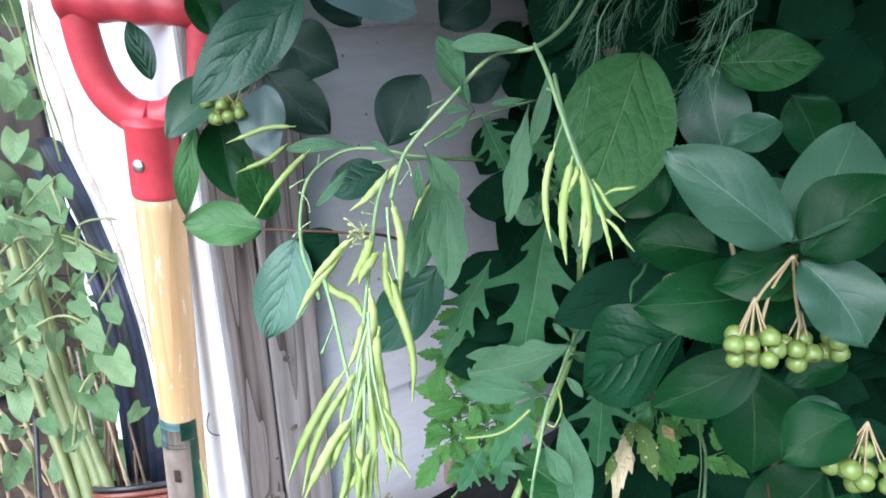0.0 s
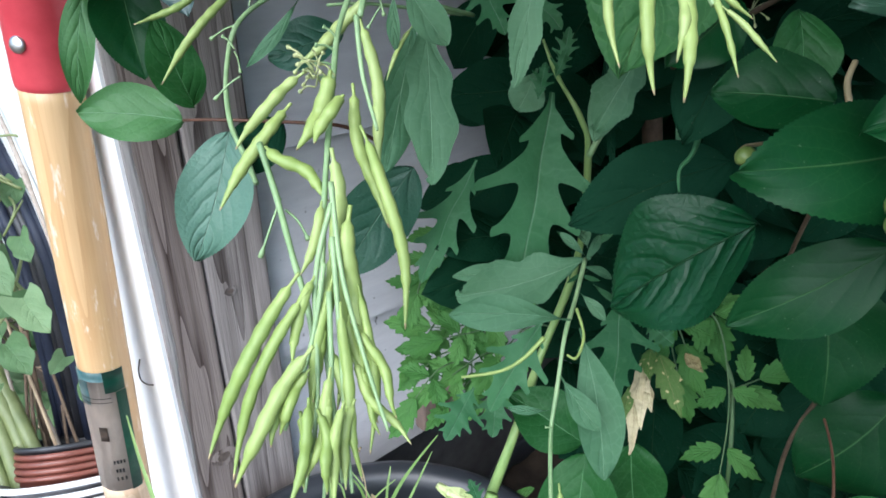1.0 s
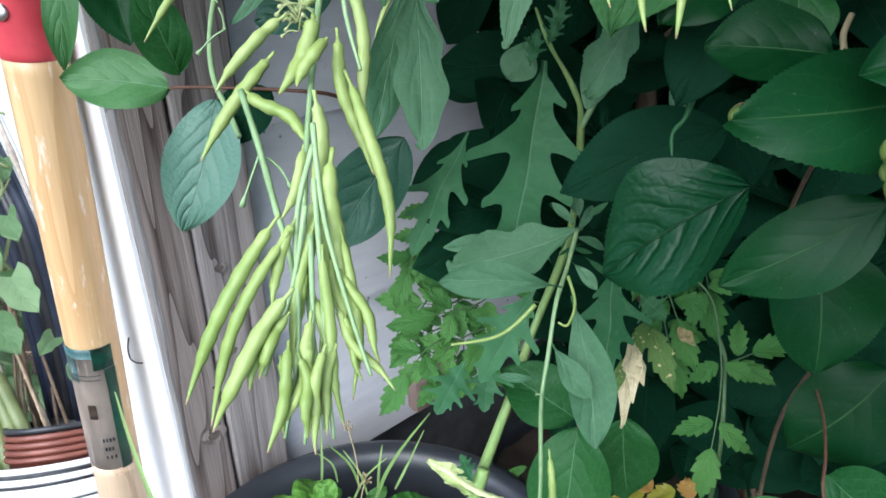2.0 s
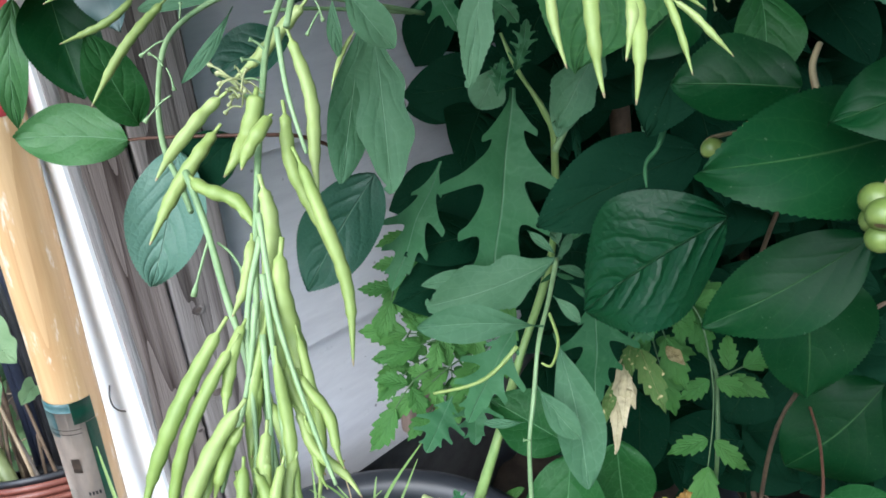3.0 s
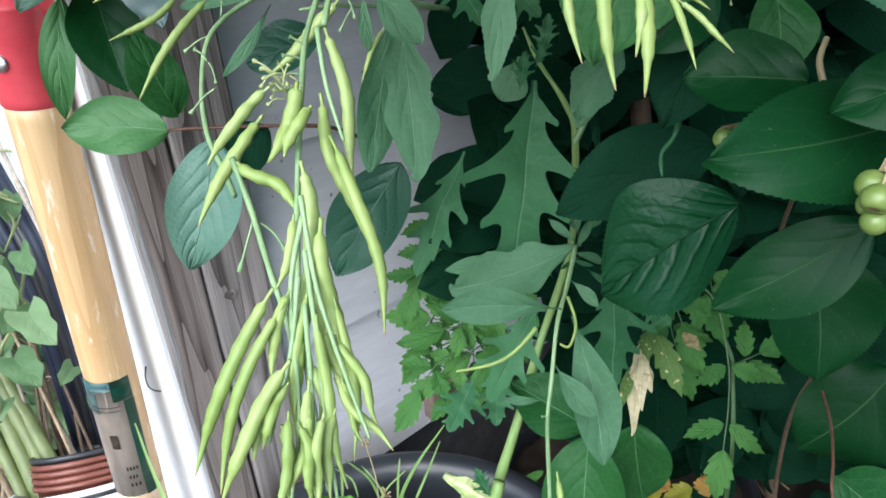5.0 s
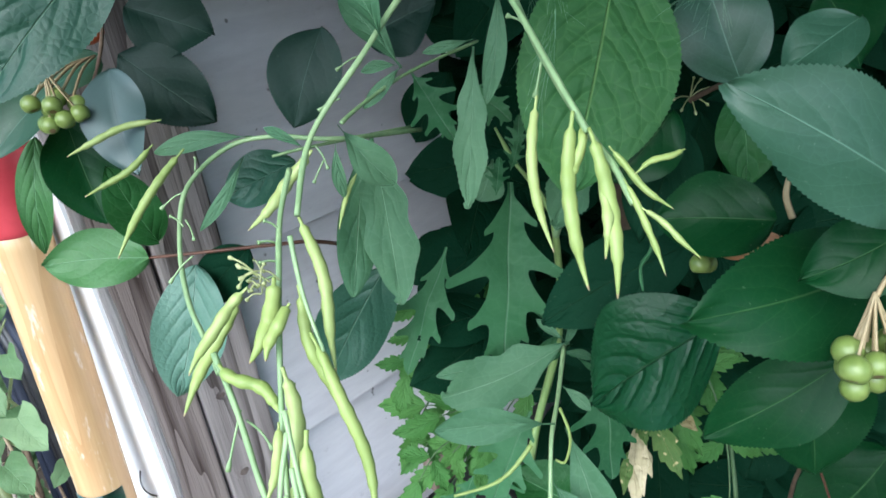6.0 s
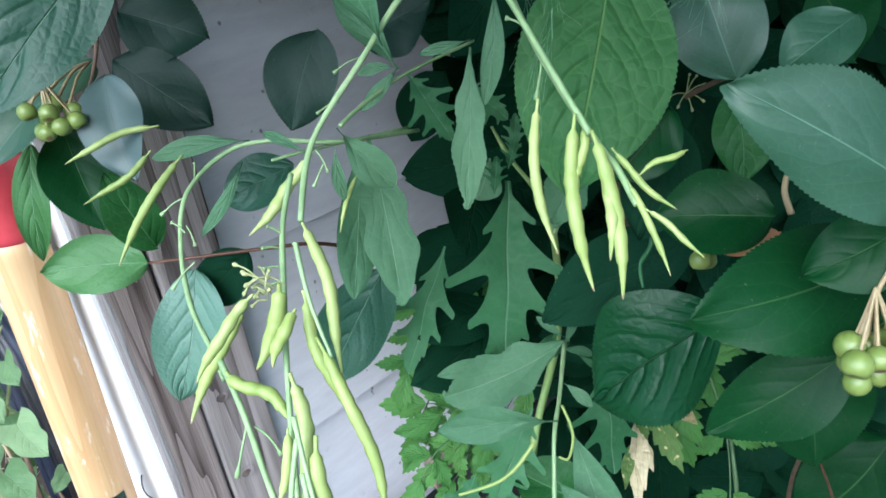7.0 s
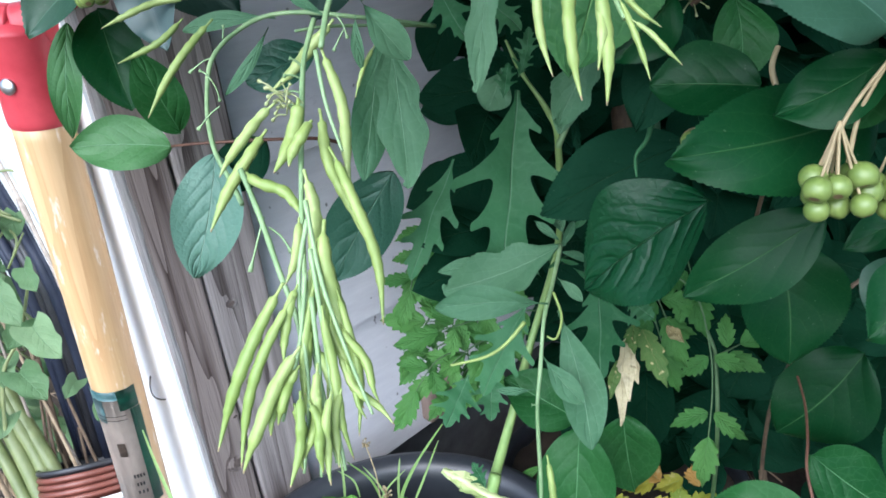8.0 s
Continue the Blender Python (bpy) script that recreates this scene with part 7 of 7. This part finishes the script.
compound_on(tomato, [(0.033, 0.539, 0.531), (0.023, 0.529, 0.522), (0.012, 0.525, 0.512)], 2, 0.017, TOM)
compound_on(tomato, [(0.042, 0.535, 0.513), (0.030, 0.520, 0.505), (0.024, 0.515, 0.495)], 2, 0.017, TOM)
compound_on(tomato, [(0.029, 0.498, 0.473), (0.014, 0.493, 0.473), (-0.001, 0.489, 0.463)], 2, 0.017, TOM)
compound_on(tomato, [(0.039, 0.485, 0.461), (0.026, 0.480, 0.450), (0.016, 0.472, 0.444)], 2, 0.017, TOM)
compound_on(tomato, [(0.010, 0.516, 0.484), (0.001, 0.506, 0.476), (-0.005, 0.498, 0.470)], 2, 0.017, TOM)
compound_on(tomato, [(0.048, 0.516, 0.478), (0.037, 0.501, 0.470), (0.035, 0.490, 0.458)], 2, 0.017, TOM)
compound_on(tomato, [(0.060, 0.487, 0.457), (0.050, 0.478, 0.449), (0.042, 0.475, 0.443)], 2, 0.017, TOM)
compound_on(tomato, [(0.064, 0.510, 0.496), (0.043, 0.497, 0.490), (0.015, 0.492, 0.487)], 2, 0.024, TOM)
compound_on(tomato, [(0.063, 0.497, 0.475), (0.038, 0.486, 0.473), (0.009, 0.474, 0.459)], 2, 0.021, TOM)
compound_on(tomato, [(0.020, 0.574, 0.551), (0.014, 0.551, 0.533), (0.006, 0.542, 0.518)], 2, 0.022, TOM)
compound_on(tomato, [(0.096, 0.501, 0.486), (0.076, 0.503, 0.486), (0.054, 0.485, 0.473)], 2, 0.026, TOM)
stem_on(tomato, 'stem', [(0.210, 0.433, 0.285), (0.182, 0.387, 0.432), (0.187, 0.409, 0.485), (0.186, 0.420, 0.503), (0.184, 0.473, 0.529)], 0.0015, 0.0011, TOM_STEM)
leaf_on(tomato, (0.128, 0.413, 0.517), (0.112, 0.376, 0.479), 0.010, DRY, 12, 'dry', name='withered_leaflet')
leaf_on(tomato, (0.131, 0.411, 0.514), (0.120, 0.383, 0.491), 0.009, DRY, 12, 'dry', name='withered_leaflet')
leaf_on(tomato, (0.138, 0.414, 0.520), (0.143, 0.384, 0.496), 0.017, DRY_GREEN, 12, 'tom', name='withered_leaflet')
leaf_on(tomato, (0.153, 0.413, 0.520), (0.158, 0.397, 0.518), 0.008, DRY, 12, 'dry', name='withered_leaflet')
leaf_on(tomato, (0.128, 0.408, 0.509), (0.127, 0.388, 0.500), 0.008, DRY, 12, 'dry', name='withered_leaflet')
leaf_on(tomato, (0.123, 0.407, 0.506), (0.109, 0.386, 0.493), 0.008, DRY_GREEN, 12, 'dry', name='withered_leaflet')
leaf_on(tomato, (0.134, 0.417, 0.523), (0.127, 0.398, 0.515), 0.011, DRY_GREEN, 12, 'tom', name='withered_leaflet')

# ---- small weeds in the pot ----
weeds = thing("pot_weeds", (-0.05, 0.42, 0.256), "low crinkled green weeds filling the planter pot", "weeds")


def weed_leaf(base, tip, width, mat, shape):
    base, tip = Vector(base), Vector(tip)
    leaf = leaf_on(weeds, base, tip, width, mat, shape=shape, teeth=0.03 if mat in (WEED, CHARD, TEAL, WEED_YELLOW) else 0.0, toward=Vector((0, 0.1, 1.2)))
    for v in leaf.data.vertices:
        u = (v.co.x * 190, v.co.y * 190, leaf_count[0])
        rough = 0.35 if mat in (WEED_SOFT, WEED_PALE) else 1.0
        v.co.z += rough * 0.0028 * noise.noise(u) + 0.0022 * noise.noise((v.co.x * 80, v.co.y * 80, leaf_count[0] + 5.0))
    foot = Vector((base.x * 0.75 + POT.x * 0.25, base.y * 0.75 + POT.y * 0.25, 0.265))
    stem_on(weeds, "stem", [foot, foot.lerp(base, 0.6) + Vector((0, 0, 0.008)), base], 0.0011, 0.0008, TOM_STEM)


weed_leaf((-0.086, 0.456, 0.345), (-0.079, 0.492, 0.341), 0.032, WEED, 'round')
weed_leaf((-0.097, 0.444, 0.342), (-0.096, 0.484, 0.338), 0.032, WEED, 'round')
weed_leaf((-0.101, 0.453, 0.335), (-0.120, 0.460, 0.331), 0.023, WEED, 'round')
weed_leaf((-0.115, 0.454, 0.335), (-0.135, 0.432, 0.331), 0.020, WEED, 'ovate')
weed_leaf((-0.091, 0.455, 0.330), (-0.095, 0.423, 0.326), 0.029, WEED, 'round')
weed_leaf((-0.078, 0.447, 0.340), (-0.049, 0.432, 0.336), 0.021, WEED_YELLOW, 'ovate')
weed_leaf((-0.032, 0.433, 0.335), (0.011, 0.481, 0.331), 0.035, CHARD, 'ovate')
weed_leaf((-0.130, 0.433, 0.325), (-0.127, 0.385, 0.321), 0.043, WEED_SOFT, 'heart')
weed_leaf((-0.082, 0.448, 0.322), (-0.075, 0.395, 0.318), 0.033, WEED_SOFT, 'heart')
weed_leaf((-0.142, 0.436, 0.320), (-0.161, 0.422, 0.316), 0.021, WEED_SOFT, 'heart')
weed_leaf((-0.017, 0.349, 0.345), (0.011, 0.361, 0.341), 0.024, WEED_PALE, 'round')
weed_leaf((0.026, 0.411, 0.315), (0.008, 0.432, 0.311), 0.016, TEAL, 'ovate')
weed_leaf((0.006, 0.417, 0.312), (0.023, 0.407, 0.308), 0.015, TEAL, 'ovate')
weed_leaf((-0.098, 0.390, 0.320), (-0.079, 0.377, 0.316), 0.025, WEED, 'round')
weed_leaf((-0.050, 0.384, 0.320), (-0.064, 0.375, 0.316), 0.022, WEED, 'round')
weed_leaf((-0.071, 0.445, 0.312), (-0.051, 0.430, 0.308), 0.023, WEED, 'round')
weed_leaf((0.037, 0.481, 0.318), (0.028, 0.428, 0.314), 0.021, WEED_SOFT, 'ovate')
weed_leaf((-0.054, 0.428, 0.305), (-0.041, 0.411, 0.301), 0.018, WEED, 'round')
weed_leaf((-0.115, 0.404, 0.315), (-0.099, 0.384, 0.311), 0.019, WEED_SOFT, 'heart')
weed_leaf((-0.063, 0.476, 0.330), (-0.077, 0.492, 0.326), 0.019, WEED, 'round')
weed_leaf((-0.042, 0.463, 0.335), (-0.052, 0.447, 0.331), 0.014, WEED_YELLOW, 'ovate')
weed_leaf((-0.117, 0.444, 0.315), (-0.119, 0.429, 0.311), 0.020, WEED, 'round')
weed_leaf((0.070, 0.418, 0.310), (0.050, 0.411, 0.306), 0.021, WEED_SOFT, 'ovate')
weed_leaf((0.053, 0.388, 0.310), (0.034, 0.397, 0.306), 0.021, WEED_SOFT, 'heart')
weed_leaf((-0.087, 0.451, 0.343), (-0.093, 0.433, 0.322), 0.026, WEED, 'ovate')
weed_leaf((-0.071, 0.458, 0.347), (-0.084, 0.448, 0.338), 0.018, WEED, 'round')
weed_leaf((-0.098, 0.447, 0.334), (-0.110, 0.436, 0.322), 0.017, WEED, 'round')
weed_leaf((-0.078, 0.471, 0.356), (-0.063, 0.459, 0.347), 0.018, WEED, 'ovate')
weed_leaf((-0.087, 0.397, 0.316), (-0.113, 0.393, 0.313), 0.024, WEED, 'round')
weed_leaf((-0.042, 0.414, 0.320), (-0.063, 0.403, 0.307), 0.016, WEED_SOFT, 'ovate')
weed_leaf((-0.053, 0.459, 0.352), (-0.048, 0.445, 0.338), 0.009, WEED_YELLOW, 'ovate')
weed_leaf((-0.146, 0.439, 0.316), (-0.159, 0.431, 0.309), 0.020, WEED_SOFT, 'round')
weed_leaf((-0.027, 0.394, 0.310), (-0.036, 0.386, 0.303), 0.018, CHARD, 'round')
weed_leaf((0.013, 0.416, 0.312), (0.003, 0.403, 0.299), 0.016, TEAL, 'ovate')

cover = mass_of_leaves(330, 77, ((-0.150, 0.085), (0.28, 0.515), (0.268, 0.306)), (0.018, 0.036), "round", Vector((0, 0.2, 1.2)))
part_cover = link_mesh("weed_ground_cover", cover, CHARD)
tagged(part_cover, "small green leaves covering the soil in the pot", "weeds", kind="stuff")

# ---- grass in and beside the pot ----
grass = thing("grass_tuft", (-0.12, 0.45, 0.256), "long green grass blades growing over the pot's rim", "grass")


def blade_on(plant, points, width):
    pts = curve_points(points, 7)
    bm = bmesh.new()
    layer = bm.loops.layers.uv.new("UVMap")
    rows = []
    for i, p in enumerate(pts):
        u = i / (len(pts) - 1)
        ahead = (pts[min(i + 1, len(pts) - 1)] - pts[max(i - 1, 0)]).normalized()
        side = ahead.cross(EYE_SIDE - p).normalized()
        face = side.cross(ahead)
        w = width / 2 * min(1, 0.5 + 2 * u) * max(1 - u, 0.02) ** 0.45
        rows.append([bm.verts.new(p - side * w), bm.verts.new(p - face * w * 0.35), bm.verts.new(p + side * w)])
    for i, (a, b) in enumerate(zip(rows, rows[1:])):
        for k in range(2):
            f = bm.faces.new((a[k], a[k + 1], b[k + 1], b[k]))
            for loop, uv in zip(f.loops, ((k / 2, i), (k / 2 + 0.5, i), (k / 2 + 0.5, i + 1), (k / 2, i + 1))):
                loop[layer].uv = (uv[0], uv[1] / len(rows))
    part("grass_blade", bm, GRASS, plant)


def seed_stalk_on(plant, points):
    pts = curve_points(points, 6)
    stalk = part("seed_stalk", sweep(bmesh.new(), pts, 0.0005, 5), TWIG_PALE, plant, "thin brown seed stalk")
    rnd = random.Random(int(pts[0].x * 1e4))
    bm = bmesh.new()
    for _ in range(9):
        c = pts[-1] + Vector((rnd.uniform(-0.004, 0.004), rnd.uniform(-0.003, 0.003), rnd.uniform(-0.004, 0.006)))
        sweep(bm, [pts[-1] + Vector((0, 0, -0.005)), pts[-1].lerp(c, 0.6), c], lambda u: 0.0003 + 0.0008 * (u > 0.5), 5)
    part("seed_head", bm, TWIG_PALE, plant, "dry brown seed head")


blade_on(grass, [(-0.151, 0.392, 0.316), (-0.152, 0.404, 0.354), (-0.167, 0.409, 0.397), (-0.189, 0.443, 0.428), (-0.204, 0.471, 0.451)], 0.0042)
blade_on(grass, [(-0.151, 0.392, 0.316), (-0.162, 0.394, 0.355), (-0.178, 0.393, 0.389), (-0.194, 0.404, 0.422)], 0.0055)
blade_on(grass, [(-0.147, 0.390, 0.314), (-0.169, 0.402, 0.347), (-0.189, 0.410, 0.376), (-0.197, 0.418, 0.387)], 0.0039)
blade_on(grass, [(-0.151, 0.392, 0.317), (-0.165, 0.380, 0.369), (-0.191, 0.376, 0.398), (-0.232, 0.377, 0.412)], 0.0042)
blade_on(grass, [(-0.125, 0.407, 0.307), (-0.135, 0.426, 0.334), (-0.147, 0.433, 0.362), (-0.162, 0.432, 0.378)], 0.0039)
blade_on(grass, [(-0.144, 0.389, 0.313), (-0.163, 0.375, 0.344), (-0.183, 0.364, 0.360), (-0.206, 0.355, 0.362)], 0.0061)
blade_on(grass, [(-0.148, 0.389, 0.312), (-0.170, 0.374, 0.341), (-0.199, 0.368, 0.347), (-0.214, 0.352, 0.356)], 0.0050)
blade_on(grass, [(-0.140, 0.389, 0.313), (-0.147, 0.400, 0.347), (-0.159, 0.406, 0.374), (-0.169, 0.415, 0.387)], 0.0039)
blade_on(grass, [(-0.135, 0.397, 0.308), (-0.138, 0.406, 0.340), (-0.149, 0.415, 0.353)], 0.0033)
blade_on(grass, [(-0.152, 0.384, 0.322), (-0.177, 0.381, 0.351), (-0.201, 0.378, 0.362)], 0.0039)
blade_on(grass, [(-0.078, 0.498, 0.326), (-0.076, 0.502, 0.350), (-0.076, 0.509, 0.380)], 0.0025)
blade_on(grass, [(-0.047, 0.494, 0.324), (-0.055, 0.505, 0.340), (-0.072, 0.508, 0.360)], 0.0025)
blade_on(grass, [(-0.037, 0.478, 0.319), (-0.027, 0.490, 0.339), (-0.012, 0.501, 0.358), (0.011, 0.513, 0.381)], 0.0036)
blade_on(grass, [(-0.033, 0.493, 0.324), (-0.031, 0.503, 0.340), (-0.028, 0.511, 0.353)], 0.0025)
blade_on(grass, [(-0.041, 0.484, 0.327), (-0.047, 0.494, 0.342), (-0.059, 0.504, 0.356)], 0.0022)
blade_on(grass, [(-0.019, 0.484, 0.331), (-0.009, 0.493, 0.346), (0.006, 0.514, 0.363)], 0.0025)
blade_on(grass, [(-0.054, 0.473, 0.326), (-0.042, 0.484, 0.345), (-0.024, 0.490, 0.359)], 0.0022)
blade_on(grass, [(-0.065, 0.498, 0.328), (-0.069, 0.506, 0.340), (-0.082, 0.513, 0.347)], 0.0019)
blade_on(grass, [(0.020, 0.380, 0.323), (0.020, 0.395, 0.346), (0.015, 0.401, 0.373)], 0.0022)
blade_on(grass, [(0.057, 0.357, 0.330), (0.063, 0.365, 0.343), (0.067, 0.369, 0.349)], 0.0019)
seed_stalk_on(grass, [(-0.047, 0.479, 0.338), (-0.048, 0.491, 0.357), (-0.054, 0.506, 0.379)])
seed_stalk_on(grass, [(-0.077, 0.441, 0.330), (-0.105, 0.401, 0.300), (-0.104, 0.410, 0.314)])
seed_stalk_on(grass, [(-0.052, 0.434, 0.323), (-0.043, 0.464, 0.352), (-0.040, 0.468, 0.359)])
seed_stalk_on(grass, [(-0.140, 0.385, 0.307), (-0.155, 0.396, 0.341), (-0.168, 0.401, 0.365)])
seed_stalk_on(grass, [(-0.020, 0.395, 0.304), (-0.016, 0.410, 0.328), (-0.014, 0.414, 0.334)])
seed_stalk_on(grass, [(-0.069, 0.395, 0.297), (-0.051, 0.411, 0.324), (-0.039, 0.447, 0.344)])

# ---- withered bits ----
dry_leaf_a, dry_leaf_b = (-0.035, 0.425, 0.345), (-0.018, 0.379, 0.325)
RED_TWIST = (-0.009, 0.416, 0.325)
PETAL_A, PETAL_B = (0.129, 0.292, 0.694), (0.106, 0.284, 0.695)
FRUIT = (-0.124, 0.463, 0.774)
DILL_FRONDS = [((0.100, 0.432, 0.821), (0.076, 0.398, 0.783)), ((0.085, 0.382, 0.802), (0.071, 0.345, 0.759)), ((0.121, 0.443, 0.820), (0.100, 0.412, 0.790)), ((0.160, 0.400, 0.822), (0.133, 0.365, 0.783)), ((0.160, 0.384, 0.809), (0.133, 0.350, 0.772)), ((0.148, 0.465, 0.823), (0.131, 0.434, 0.792)), ((0.166, 0.421, 0.820), (0.151, 0.390, 0.790)), ((0.092, 0.466, 0.824), (0.071, 0.437, 0.802))]
DILL_FOOT = (0.146, 0.532, 0.857)
dry_leaf = thing("dry_leaf", dry_leaf_b, "pale withered leaf lying among the weeds", "dry leaf")
leaf_on(dry_leaf, dry_leaf_b, dry_leaf_a, 0.012, DRY, shape="dry", teeth=0.03)
leaf_on(dry_leaf, dry_leaf_a, Vector(dry_leaf_a) + Vector((0.026, 0.004, 0.002)), 0.024, DRY, shape="lobed")
red_scrap = thing("red_brown_scrap", RED_TWIST, "crumpled red-brown withered leaf in the pot", "dry leaf")
for k in range(4):
    a = Vector(RED_TWIST) + Vector((0.003 * math.sin(k * 2), 0.002 * k - 0.003, 0.009))
    leaf_on(red_scrap, a, a + Vector((0.008 * math.cos(k * 2.2), 0.004, -0.026)), 0.013, RUST, shape="dry")
petal = thing("orange_petal", PETAL_B, "dried orange petal caught on a shrub twig", "petal")
leaf_on(petal, PETAL_A, PETAL_B, 0.0072, ORANGE, shape="round", teeth=0.0)
fruit = bmesh.new()
bmesh.ops.create_uvsphere(fruit, u_segments=20, v_segments=12, radius=0.0080)
for v in fruit.verts:
    v.co.z *= 0.75
fruit = part("orange_fruit", fruit, BRICK_RED, m=Matrix.Translation(FRUIT))
tagged(fruit, "small orange-red round fruit behind the shrub leaves", "fruit")

# ---- feathery dill over the mustard ----
dill = thing("dill_plant", (0.24, 0.62, 0), "feathery thin-leaved dill plant rising behind the mustard", "plant")
stem_on(dill, "stem", [(0.24, 0.62, 0), (0.22, 0.58, 0.5), Vector(DILL_FOOT), Vector(DILL_FOOT) + Vector((0, 0, 0.15))], 0.0032, 0.0018, DILL)


def frond(root, foot, tip, seed):
    rnd = random.Random(seed)
    bm = bmesh.new()
    foot, tip = Vector(foot), Vector(tip)
    pts = curve_points([root, foot, foot.lerp(tip, 0.5) + Vector((0, 0, 0.004)), tip], 10)
    sweep(bm, pts, lambda u: 0.0006 - 0.0004 * u, 5)
    for i in range(8, len(pts)):
        for _ in range(1):
            way = ((tip - foot).normalized() * 1.3 + Vector((rnd.uniform(-0.8, 0.4), rnd.uniform(-0.5, 0.5), rnd.uniform(-1.1, 0.3)))).normalized()
            ln = rnd.uniform(0.012, 0.028)
            a = pts[i]
            c = a + way * ln
            sweep(bm, [a, a.lerp(c, 0.5) + Vector((0, 0, 0.0015)), c], 0.00006, 3, cap=False)
            for _ in range(3):
                d = a.lerp(c, rnd.uniform(0.2, 0.8))
                sweep(bm, [d, d + (way + 0.5 * Vector((rnd.uniform(-1, 1), rnd.uniform(-1, 1), rnd.uniform(-1, 1)))).normalized() * ln * 0.6], 0.00005, 3, cap=False)
    return bm


for k, (foot, tip) in enumerate(DILL_FRONDS):
    part("frond", frond(Vector(DILL_FOOT) + Vector((0, 0, -0.02 * (k % 3))), foot, tip, 700 + k), DILL, dill)
